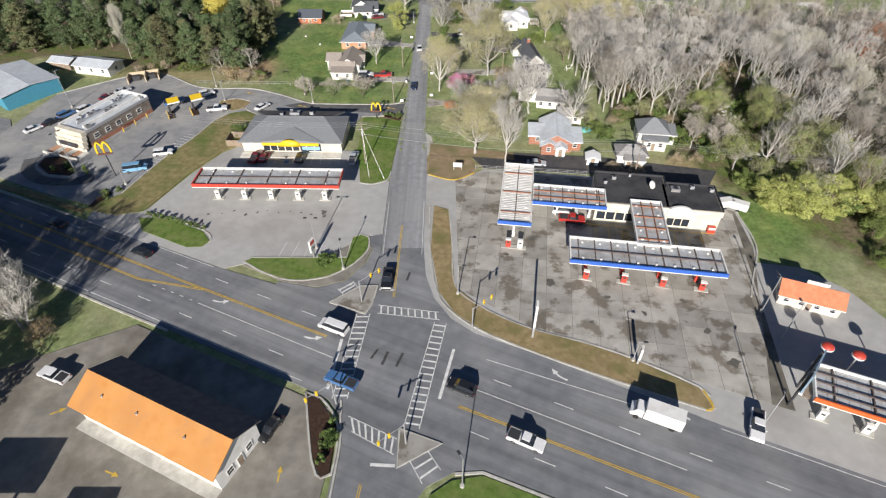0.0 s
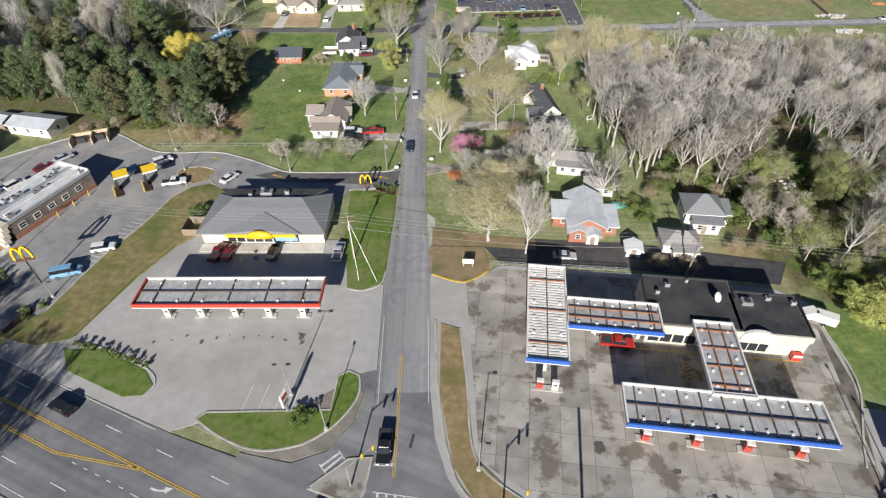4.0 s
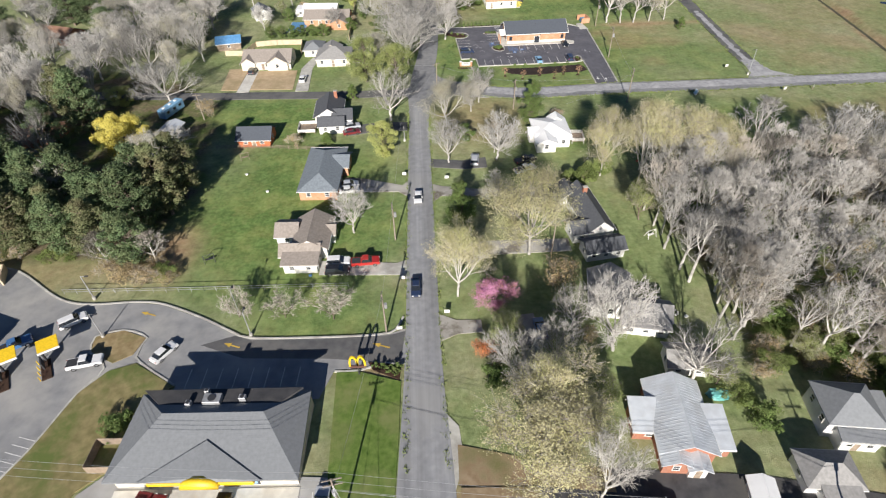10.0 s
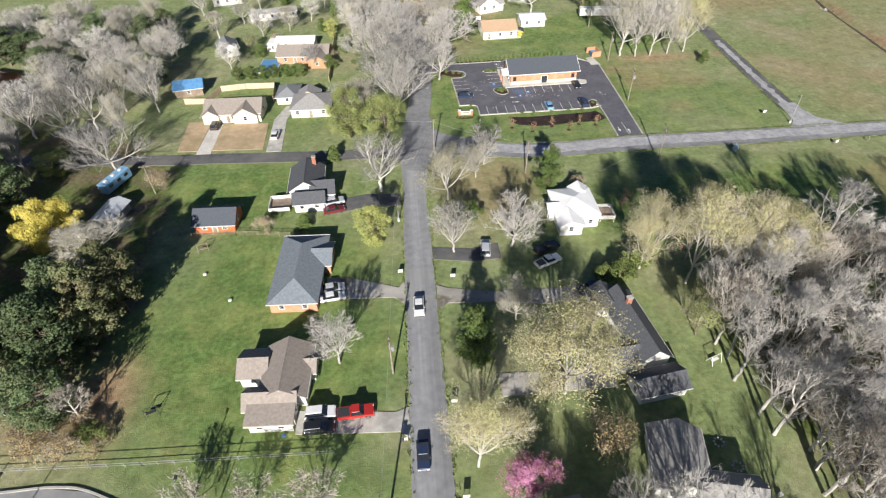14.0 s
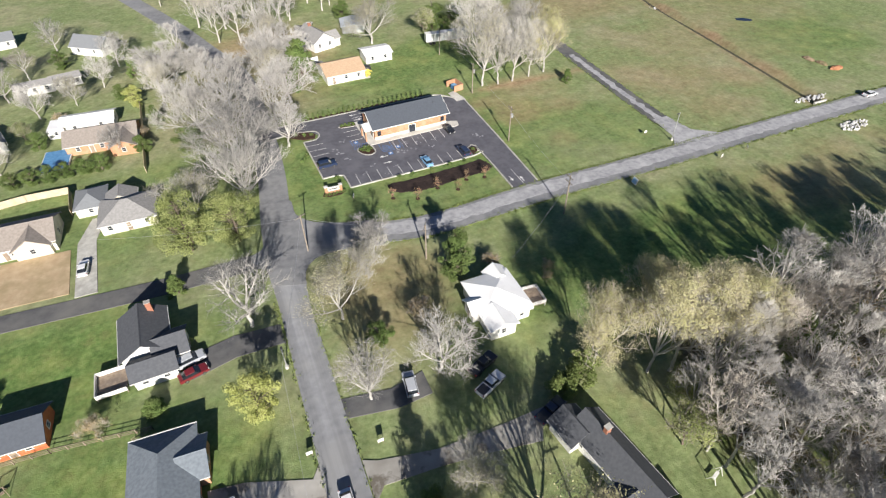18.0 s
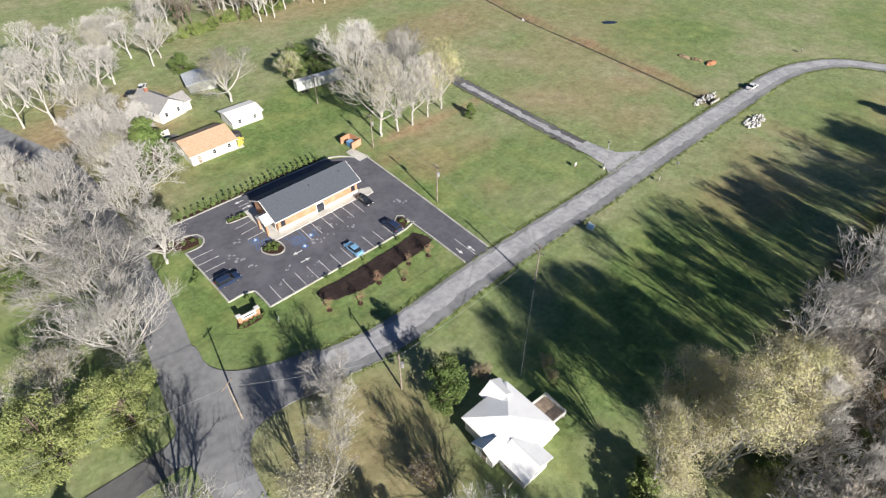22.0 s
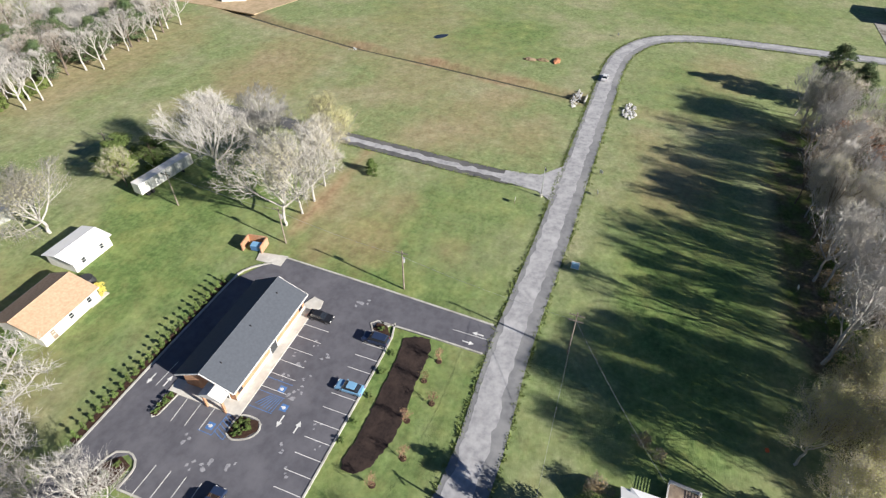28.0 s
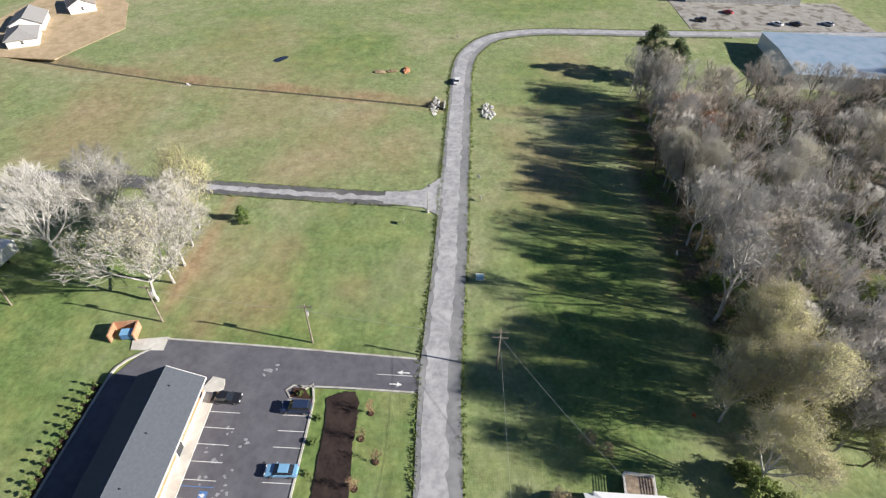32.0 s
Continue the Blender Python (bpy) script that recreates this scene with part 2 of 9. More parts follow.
WHITE = mat("white_paint", (0.72, 0.71, 0.68), (0.82, 0.81, 0.78), 0.6, 0.5, 0.03, (0.66, 0.64, 0.6), 0.4)
OFFWHITE = mat("cream_wall", (0.62, 0.57, 0.46), (0.72, 0.67, 0.56), 0.6, 0.7, 0.05, (0.55, 0.5, 0.4), 0.4)
SIDING = mat("white_siding", (0.66, 0.65, 0.62), (0.78, 0.77, 0.74), 0.8, 0.6, 0.05, (0.58, 0.57, 0.53), 0.35)
BRICK = mat("red_brick", (0.29, 0.12, 0.08), (0.4, 0.18, 0.11), 3.0, 0.9, 0.3, (0.33, 0.17, 0.12), 0.6)
BRICK_TAN = mat("orange_brick", (0.4, 0.2, 0.11), (0.5, 0.28, 0.165), 3.0, 0.9, 0.3, (0.5, 0.31, 0.2), 0.6)
WOOD = mat("weathered_wood", (0.24, 0.18, 0.13), (0.36, 0.29, 0.22), 1.5, 0.9, 0.3, (0.2, 0.16, 0.13), 0.4)
WOOD_POLE = mat("pole_wood", (0.2, 0.165, 0.13), (0.32, 0.275, 0.225), 1.5, 0.9, 0.3)
FENCE_TAN = mat("fence_tan", (0.48, 0.38, 0.26), (0.6, 0.5, 0.36), 0.8, 0.9, 0.2)
RED_SIDE = mat("orange_red_siding", (0.5, 0.14, 0.06), (0.6, 0.2, 0.09), 0.8, 0.75, 0.1)
METAL = mat("galvanised", (0.45, 0.46, 0.47), (0.6, 0.61, 0.62), 1.0, 0.45, 0.05, (0.38, 0.37, 0.36), 0.4, 0.5)
METAL_DK = plain("dark_metal", (0.06, 0.06, 0.065), 0.5, 0.3)
DECK = mat("canopy_deck", (0.42, 0.43, 0.44), (0.54, 0.55, 0.56), 0.8, 0.5, 0.05, (0.36, 0.34, 0.31), 0.35, 0.15)
RUST = mat("rusty_beam", (0.24, 0.1, 0.055), (0.36, 0.17, 0.1), 1.5, 0.85, 0.2, (0.2, 0.11, 0.08), 0.5)
BEAM_DK = mat("dark_beam", (0.09, 0.07, 0.065), (0.15, 0.12, 0.11), 1.5, 0.8, 0.1)
RED = plain("red_fascia", (0.5, 0.06, 0.04), 0.45)
ORANGE = plain("orange_fascia", (0.62, 0.12, 0.03), 0.45)
BLUE = plain("blue_fascia", (0.04, 0.12, 0.45), 0.45)
YELLOW = plain("yellow_awning", (0.75, 0.5, 0.02), 0.5)
GREY_FR = plain("grey_trim", (0.35, 0.35, 0.36), 0.5)
BLACK_ROOF = mat("tar_roof", (0.035, 0.036, 0.04), (0.06, 0.06, 0.064), 0.7, 0.85, 0.2, (0.075, 0.073, 0.073), 0.2)
SH_GREY = shingles("shingle_grey", (0.19, 0.2, 0.21), (0.225, 0.236, 0.247), 5)
SH_SLATE = shingles("shingle_dark_slate", (0.08, 0.09, 0.107), (0.094, 0.106, 0.125), 5)
SH_LIGHT = shingles("shingle_light", (0.25, 0.245, 0.235), (0.33, 0.32, 0.31), 5)
SH_DARK = shingles("shingle_dark", (0.085, 0.09, 0.1), (0.11, 0.115, 0.125), 5)
SH_BLUE = shingles("shingle_slate", (0.16, 0.185, 0.21), (0.22, 0.25, 0.275), 5)
SH_TAUPE = shingles("shingle_taupe", (0.26, 0.225, 0.195), (0.34, 0.3, 0.265), 5)
SH_TAN = shingles("shingle_tan", (0.44, 0.3, 0.19), (0.54, 0.39, 0.26), 5)
SH_BROWN = shingles("shingle_brown", (0.2, 0.11, 0.075), (0.27, 0.16, 0.11), 5)
ROOF_OR = mat("orange_roof", (0.5, 0.225, 0.065), (0.58, 0.285, 0.095), 0.5, 0.65, 0.05, (0.46, 0.22, 0.08), 0.25)
ROOF_OR2 = mat("terracotta_roof", (0.5, 0.17, 0.085), (0.6, 0.23, 0.12), 1.2, 0.7, 0.1)
# dark brown with the shade of the slope away from the sun in it
ROOF_OFF_SUN = mat("brown_roof", (0.13, 0.105, 0.092), (0.19, 0.155, 0.138), 0.8, 0.7, 0.1)
ROOF_MET = mat("pale_metal_roof", (0.52, 0.555, 0.59), (0.62, 0.655, 0.69), 0.8, 0.45, 0.02, (0.5, 0.52, 0.54), 0.3, 0.1)
ROOF_WHITE = mat("white_metal_roof", (0.84, 0.84, 0.83), (0.92, 0.92, 0.91), 0.6, 0.35, 0.02, (0.8, 0.8, 0.79), 0.3)
ROOF_BLUE = mat("blue_metal_roof", (0.36, 0.45, 0.55), (0.44, 0.53, 0.63), 0.6, 0.4, 0.02, (0.28, 0.4, 0.5), 0.3, 0.2)
TEAL = plain("teal_wall", (0.06, 0.25, 0.36), 0.6)
TARP = mat("blue_tarp", (0.08, 0.22, 0.42), (0.14, 0.32, 0.55), 1.5, 0.5, 0.3)
GLASS = plain("window_glass", (0.03, 0.035, 0.045), 0.08, 0, 0.8)
GLASS_CAR = plain("car_glass", (0.02, 0.024, 0.03), 0.06, 0, 0.8)
RUBBER = plain("tyre_rubber", (0.022, 0.022, 0.022), 0.85)
CHROME = plain("bright_metal", (0.6, 0.6, 0.62), 0.25, 0.9)
LAMP_W = plain("lamp_lens", (0.75, 0.75, 0.72), 0.2)
LAMP_R = plain("tail_lens", (0.35, 0.02, 0.02), 0.2)
WATER = mat("wet_mulch", (0.02, 0.013, 0.012), (0.04, 0.027, 0.023), 2.0, 0.9, 0.9, (0.055, 0.037, 0.03), 0.4)
STONE = mat("riprap", (0.45, 0.44, 0.43), (0.62, 0.61, 0.6), 1.5, 0.9, 0.4, island=0.2)
PAINTS = {k: plain("paint_" + k, v, 0.3, 0.0, 0.5, 0.6, 0.05) for k, v in dict(white=(0.75, 0.75, 0.75), silver=(0.45, 0.47, 0.5), black=(0.018, 0.019, 0.022), navy=(0.025, 0.04, 0.085),
          blue=(0.07, 0.17, 0.36), sky=(0.2, 0.4, 0.6), red=(0.42, 0.03, 0.025), maroon=(0.17, 0.02, 0.025), grey=(0.16, 0.17, 0.18)).items()}

# ---- building blocks ----


def thing(name, label, category, x=0, y=0, z=0, rot=0, group="", kind=""):
    ob = new(name)
    ob.empty_display_size = 0.3
    ob.matrix_basis = pose(x, y, z, 0, 0, rot)
    return tagged(ob, label, category, group, kind)


def part(name, bm, material, parent=None, label="", smooth=False, kind="", at=None):
    me = bpy.data.meshes.new(name)
    bm.to_mesh(me)
    bm.free()
    me.materials.append(material)
    if smooth:
        me.shade_smooth()
    ob = new(name, me)
    ob.parent = parent
    if at is not None:
        ob.matrix_basis = at
    return tagged(ob, label, kind=kind)


def again(ob, name, parent, at, material=None):
    """Another object on the same mesh."""
    o = new(name, ob.data)
    o.parent = parent
    o.matrix_basis = at
    return o


def box(bm, cx, cy, cz, sx, sy, sz, rot=0.0, bevel=0.0, m=None):
    r = bmesh.ops.create_cube(bm, size=1.0, matrix=(m or Matrix()) @ Matrix.Translation((cx, cy, cz)) @ Matrix.Rotation(radians(rot), 4, "Z") @ Matrix.Diagonal((sx, sy, sz, 1)))
    if bevel:
        es = list({e for v in r["verts"] for e in v.link_edges})
        bmesh.ops.bevel(bm, geom=es, offset=bevel, segments=1, affect="EDGES")
    return bm


def cyl(bm, p0, p1, r0, r1=None, n=8):
    p0, p1 = Vector(p0), Vector(p1)
    d = p1 - p0
    m = Matrix.Translation((p0 + p1) / 2) @ d.to_track_quat("Z", "Y").to_matrix().to_4x4()
    bmesh.ops.create_cone(bm, cap_ends=True, segments=n, radius1=r0, radius2=r0 if r1 is None else r1, depth=d.length, matrix=m)
    return bm


def prism(bm, pts, z0, z1):
    a = [bm.verts.new((x, y, z0)) for x, y in pts]
    b = [bm.verts.new((x, y, z1)) for x, y in pts]
    n = len(pts)
    area = sum(pts[i][0] * pts[(i + 1) % n][1] - pts[(i + 1) % n][0] * pts[i][1] for i in range(n))
    if area < 0:
        a, b = a[::-1], b[::-1]
    bm.faces.new(b)
    bm.faces.new(a[::-1])
    for i in range(n):
        j = (i + 1) % n
        bm.faces.new((a[i], a[j], b[j], b[i]))
    return bm


def B():
    return bmesh.new()


def smooth_path(pts, step=2.0):
    """A rounded line through the points."""
    out = []
    P = [Vector((*p[:2], 0)) for p in pts]
    for i in range(len(P) - 1):
        a, b, c, d = P[max(i - 1, 0)], P[i], P[i + 1], P[min(i + 2, len(P) - 1)]
        n = max(1, int((c - b).length / step))
        for k in range(n):
            t = k / n
            out.append(0.5 * (2 * b + (c - a) * t + (2 * a - 5 * b + 4 * c - d) * t * t + (3 * b - a - 3 * c + d) * t ** 3))
    return [(v.x, v.y) for v in out + [P[-1]]]


def sides(pts, w0, w1=None):
    """The line moved sideways: w0 to its left, w1 to its right."""
    w1 = w0 if w1 is None else w1
    L, R_ = [], []
    for i, p in enumerate(pts):
        a, b = pts[max(i - 1, 0)], pts[min(i + 1, len(pts) - 1)]
        d = Vector((b[0] - a[0], b[1] - a[1])).normalized()
        L.append((p[0] - d.y * w0, p[1] + d.x * w0))
        R_.append((p[0] + d.y * w1, p[1] - d.x * w1))
    return L, R_


def ribbon(bm, pts, wl, wr, z0, z1):
    """A flat-topped band along a line."""
    L, R_ = sides(pts, wl, wr)
    rows = [[bm.verts.new((*p, z)) for p, z in ((l, z0), (l, z1), (r, z1), (r, z0))] for l, r in zip(L, R_)]
    for a, b in zip(rows, rows[1:]):
        for k in range(4):
            j = (k + 1) % 4
            bm.faces.new((a[k], b[k], b[j], a[j]))
    bm.faces.new(rows[0])
    bm.faces.new(rows[-1][::-1])
    bmesh.ops.recalc_face_normals(bm, faces=bm.faces)
    return bm


def clip(poly, region):
    """The part of a convex polygon inside a counter-clockwise convex region."""
    out = list(poly)
    for i in range(len(region)):
        a, b = region[i], region[(i + 1) % len(region)]
        src, out = out, []
        f = lambda p: (b[0] - a[0]) * (p[1] - a[1]) - (b[1] - a[1]) * (p[0] - a[0])
        for j in range(len(src)):
            p, q = src[j - 1], src[j]
            fp, fq = f(p), f(q)
            if (fp >= 0) != (fq >= 0):
                t = fp / (fp - fq)
                out.append((p[0] + t * (q[0] - p[0]), p[1] + t * (q[1] - p[1])))
            if fq >= 0:
                out.append(q)
        if len(out) < 3:
            return []
    return out


def inside(p, poly):
    r = False
    for i in range(len(poly)):
        (x0, y0), (x1, y1) = poly[i - 1], poly[i]
        if (y0 > p[1]) != (y1 > p[1]) and p[0] < (x1 - x0) * (p[1] - y0) / (y1 - y0) + x0:
            r = not r
    return r


def slab(name, pts, z, material, label, category, kind="structure", depth=0.3):
    ob = part(name, prism(B(), pts, z - depth, z), material)
    return tagged(ob, label, category, kind=kind)


def kerb(pts, label="pale concrete kerb along the paving", w=0.3, h=0.16, material=None, name="kerb", closed=False, step=1.5):
    if closed:
        pts = list(pts) + [pts[0]]
    p = smooth_path(pts, step) if step else pts
    ob = part(name, ribbon(B(), p, w / 2, w / 2, -0.2, h), material or CONC_LIGHT)
    return tagged(ob, label, "kerb", kind="structure")


def line_mark(parent, a, b, w=0.12, z=0.05, material=None, name="painted_line"):
    """One painted line, a thin film on the paving."""
    a, b = Vector((*a, 0)), Vector((*b, 0))
    d = (b - a)
    m = Matrix.Translation((*((a + b) / 2).xy, z)) @ Matrix.Rotation(math.atan2(d.y, d.x), 4, "Z")
    return part(name, box(B(), 0, 0, 0, d.length, w, 0.012), material or WHITE_LINE, parent, at=m)


def arrow_mark(parent, x, y, rot, z=0.05, turn=0, s=1.0, material=None):
    bm = B()
    if turn:
        bow = [(-1.3 * s + 1.9 * s * math.sin(q), turn * 0.75 * s * (1 - math.cos(q))) for q in np.linspace(0, 1.15, 7)]
        L, R_ = sides(bow, 0.13 * s)
        for i in range(6):
            prism(bm, [L[i], R_[i], R_[i + 1], L[i + 1]], -0.006, 0.006)
        (x0, y0), (x1, y1) = bow[-2:]
        d = Vector((x1 - x0, y1 - y0)).normalized()
        prism(bm, [(x1 - d.y * 0.42 * s, y1 + d.x * 0.42 * s), (x1 + d.y * 0.42 * s, y1 - d.x * 0.42 * s), (x1 + d.x * 0.95 * s, y1 + d.y * 0.95 * s)], -0.006, 0.008)
    else:
        prism(bm, [(-1.2 * s, -0.12), (0.2 * s, -0.12), (0.2 * s, 0.12), (-1.2 * s, 0.12)], -0.006, 0.006)
        prism(bm, [(0.2 * s, -0.45), (1.2 * s, 0), (0.2 * s, 0.45)], -0.006, 0.008)
    return part("painted_arrow", bm, material or WHITE_LINE, parent, at=pose(x, y, z, 0, 0, rot))

# ---- ground ----
U, V = Vector((0.911, -0.412)), Vector((0.412, 0.911))  # along and across the highway


def P(s, v):
    return (s * U.x + v * V.x, s * U.y + v * V.y)


def soft(d, w):
    return 1 / (1 + math.exp(max(-30, min(30, d / w))))


def blob(x, y, cx, cy, rx, ry):
    return math.hypot((x - cx) / rx, (y - cy) / ry) - 1


WOODS = [(46, 190), (45, 172), (45.5, 160), (47, 149), (48, 142), (54, 136), (58, 128), (60, 114), (66, 104), (78, 100), (84, 70), (100, 58), (190, 20), (190, 80), (162, 105), (162, 140), (165, 175), (152, 190), (120, 195), (78, 194)]
PINES = [(-101, 168), (-82, 174), (-67, 172), (-62, 195), (-63, 212), (-70, 236), (-80, 250), (-95, 262), (-190, 262), (-190, 170), (-130, 183)]
LUSH = [(72, 212, 46, 17, 0.95), (-38, 185, 26, 32, 1.0), (-50, 228, 25, 14, 1.0), (-25, 150, 22, 10, 0.8), (30, 272, 44, 32, 0.95), (20, 160, 20, 45, 0.35), (45, 215, 40, 22, 0.5), (50, 318, 40, 20, 0.9), (78, 262, 24, 22, 0.5),
        (190, 285, 30, 22, 0.7), (170, 215, 25, 16, 0.6), (-40, 270, 30, 20, 0.7), (84, 268, 14, 9, 0.6), (215, 330, 30, 20, 0.5), (70, 92, 12, 12, 1.0), (-17, 122, 6, 18, 0.6), (260, 210, 30, 40, 0.7)]
BROWN = [(-61, 171, 5, 8, 1.0), (-85, 168, 24, 6, 0.6), (76, 291.6, 19, 2.6, 1.0), (74, 286, 14, 5, 0.35), (4, 350, 24, 20, 0.75), (112, 217, 16, 10, 0.55), (128, 224, 10, 7, 0.4), (185, 205, 14, 10, 0.45), (130, 345, 40, 14, 0.55), (150, 300, 30, 20, 0.35), (10, 224, 12, 14, 0.55),
         (-18, 140, 5, 4, 0.8), (25, 330, 15, 8, 0.3), (112, 400, 50, 16, 0.5), (0, 115, 10, 6, 0.9), (60, 112, 12, 5, 0.7), (120, 275, 18, 14, 0.45), (66, 276, 7, 6, 0.55), (80, 274, 6, 4, 0.5), (70, 258, 5, 4, 0.4), (60, 284, 7, 4, 0.6), (122, 256, 14, 7, 0.45), (140, 268, 8, 8, 0.5), (-2, 330, 26, 30, 0.35), (180, 320, 40, 20, 0.3), (100, 182, 60, 6, 0.3)]
DITCH = [(182, 420), (170, 371), (161, 330), (158, 304), (154, 272), (151, 250), (149, 243)]
DITCH2 = [(149, 234), (147, 222), (149, 205), (152, 190), (150, 150)]


def near(x, y, line):
    best = 1e9
    for (ax, ay), (bx, by) in zip(line, line[1:]):
        dx, dy = bx - ax, by - ay
        t = max(0, min(1, ((x - ax) * dx + (y - ay) * dy) / (dx * dx + dy * dy)))
        best = min(best, math.hypot(x - ax - t * dx, y - ay - t * dy))
    return best


def steps(edges):
    out = []
    for a, b, s in edges:
        out += list(np.arange(a, b, s))
    return out + [edges[-1][1]]


def build_ground():
    xs = steps([(-2000, -240, 160), (-240, 140, 3.0), (140, 190, 1.0), (190, 300, 3.0), (300, 2100, 160)])
    ys = steps([(-1500, -20, 140), (-20, 420, 3.0), (420, 2300, 160)])
    verts, lush, brown, litter = [], [], [], []
    for y in ys:
        for x in xs:
            z, Dd = 0.0, 99
            core = -240 < x < 300 and -20 < y < 430
            w = noise.noise((x * 0.06, y * 0.06, 3)) + 0.5 * noise.noise((x * 0.2, y * 0.2, 7))
            if core:
                d = min(near(x, y, DITCH), near(x, y, DITCH2)) if 135 < x < 195 and y > 140 else 99
                Dd = d
                z = -0.04 - 0.1 * (0.5 + 0.5 * noise.noise((x * 0.07, y * 0.07, 1))) - 1.8 * soft(d - 1.6, 0.4) * (1.0 if y > 238 else 0.3)
            L = max([0.12] + [k * soft(blob(x, y, a, b, rx, ry) + 0.35 * w, 0.16) for a, b, rx, ry, k in LUSH])
            Bn = max([0.0] + [k * soft(blob(x, y, a, b, rx, ry) + 0.5 * w, 0.2) for a, b, rx, ry, k in BROWN])
            wood = 0.0
            if core and 135 < x < 195 and y > 140:
                Bn = max(Bn, (0.95 if y > 238 else 0.3) * (0.75 + 0.5 * w) * soft(Dd - 4.2 - 2.0 * w, 1.0))
            if core:
                q = (x + 3 * w, y + 3 * w)
                wood = 1.0 if inside(q, WOODS) or inside(q, PINES) else 0.0
            verts.append((x, y, z)), lush.append(L), brown.append(Bn), litter.append(wood)
    nx, ny = len(xs), len(ys)
    faces = [(j * nx + i, j * nx + i + 1, (j + 1) * nx + i + 1, (j + 1) * nx + i) for j in range(ny - 1) for i in range(nx - 1)]
    me = bpy.data.meshes.new("ground")
    me.from_pydata(verts, [], faces)
    for nm, vals in (("lush", lush), ("brown", brown), ("litter", litter)):
        me.attributes.new(nm, "FLOAT", "POINT").data.foreach_set("value", vals)
    me.shade_smooth()
    m = bpy.data.materials.new("meadow")
    m.use_nodes = True
    n, l = m.node_tree.nodes, m.node_tree.links
    p = n["Principled BSDF"]
    p.inputs["Roughness"].default_value, p.inputs["Specular IOR Level"].default_value = 0.95, 0.1
    co = n.new("ShaderNodeTexCoord").outputs["Object"]

    def nz(scale, detail=6, rough=0.6):
        t = n.new("ShaderNodeTexNoise")
        t.inputs["Scale"].default_value, t.inputs["Detail"].default_value, t.inputs["Roughness"].default_value = scale, detail, rough
        l.new(co, t.inputs["Vector"])
        return t.outputs[0]

    def ramp(src, a, b, lo=0.35, hi=0.65):
        r = n.new("ShaderNodeValToRGB")
        r.color_ramp.elements[0].position, r.color_ramp.elements[1].position = lo, hi
        r.color_ramp.elements[0].color, r.color_ramp.elements[1].color = (*a, 1), (*b, 1)
        l.new(src, r.inputs[0])
        return r.outputs[0]

    def mix(f, a, b):
        x = n.new("ShaderNodeMix")
        x.data_type = "RGBA"
        l.new(f, x.inputs[0]), l.new(a, x.inputs[6]), l.new(b, x.inputs[7])
        return x.outputs[2]

    def attr(nm):
        a = n.new("ShaderNodeAttribute")
        a.attribute_name = nm
        return a.outputs["Fac"]

    def edged(nm, amt=0.5):
        """The attribute broken up by noise."""
        ma = n.new("ShaderNodeMath")
        ma.operation = "MULTIPLY_ADD"
        ma.inputs[1].default_value, ma.inputs[2].default_value = amt, -amt / 2
        l.new(nz(0.35, 8, 0.7), ma.inputs[0])
        ad = n.new("ShaderNodeMath")
        ad.operation, ad.use_clamp = "ADD", True
        l.new(ma.outputs[0], ad.inputs[0]), l.new(attr(nm), ad.inputs[1])
        return ad.outputs[0]

    rough_grass = mix(ramp(nz(0.045, 7, 0.65), (0, 0, 0), (1, 1, 1), 0.44, 0.64), ramp(nz(0.9), (0.172, 0.218, 0.092), (0.29, 0.34, 0.162)), ramp(nz(1.1), (0.28, 0.274, 0.158), (0.4, 0.385, 0.24)))
    lawn = mix(ramp(nz(0.12, 6, 0.6), (0, 0, 0), (1, 1, 1), 0.45, 0.7), ramp(nz(1.0), (0.088, 0.155, 0.042), (0.175, 0.265, 0.08)), ramp(nz(1.3), (0.195, 0.245, 0.068), (0.31, 0.352, 0.125)))
    soil = ramp(nz(0.6), (0.29, 0.195, 0.115), (0.42, 0.31, 0.19))
    leaf = mix(ramp(nz(0.15), (0, 0, 0), (1, 1, 1), 0.42, 0.6), ramp(nz(1.4), (0.11, 0.09, 0.055), (0.22, 0.18, 0.12)), ramp(nz(1.0), (0.08, 0.115, 0.03), (0.15, 0.19, 0.06)))
    out = mix(edged("lush", 0.7), rough_grass, lawn)
    out = mix(edged("brown", 0.9), out, soil)
    out = mix(edged("litter", 0.5), out, leaf)
    hs = n.new("ShaderNodeHueSaturation")
    mr = n.new("ShaderNodeMapRange")
    mr.inputs["From Min"].default_value, mr.inputs["From Max"].default_value, mr.inputs["To Min"].default_value, mr.inputs["To Max"].default_value = 0.3, 0.7, 0.72, 1.26
    l.new(nz(0.28, 9, 0.72), mr.inputs[0]), l.new(mr.outputs[0], hs.inputs["Value"]), l.new(out, hs.inputs["Color"])
    l.new(hs.outputs[0], p.inputs["Base Color"])
    bp = n.new("ShaderNodeBump")
    bp.inputs["Strength"].default_value, bp.inputs["Distance"].default_value = 0.9, 0.12
    l.new(nz(4.0, 5, 0.7), bp.inputs["Height"]), l.new(bp.outputs[0], p.inputs["Normal"])
    me.materials.append(m)
    tagged(new("ground", me), "spring grass with brown patches and woodland litter", "ground", kind="structure")


build_ground()
tagged(part('ditch_bed', ribbon(B(), smooth_path(DITCH, 3), 0.6, 0.6, -2.4, -1.3), DITCH_MUD), 'dark wet bed of a field ditch', 'ditch', kind='structure')

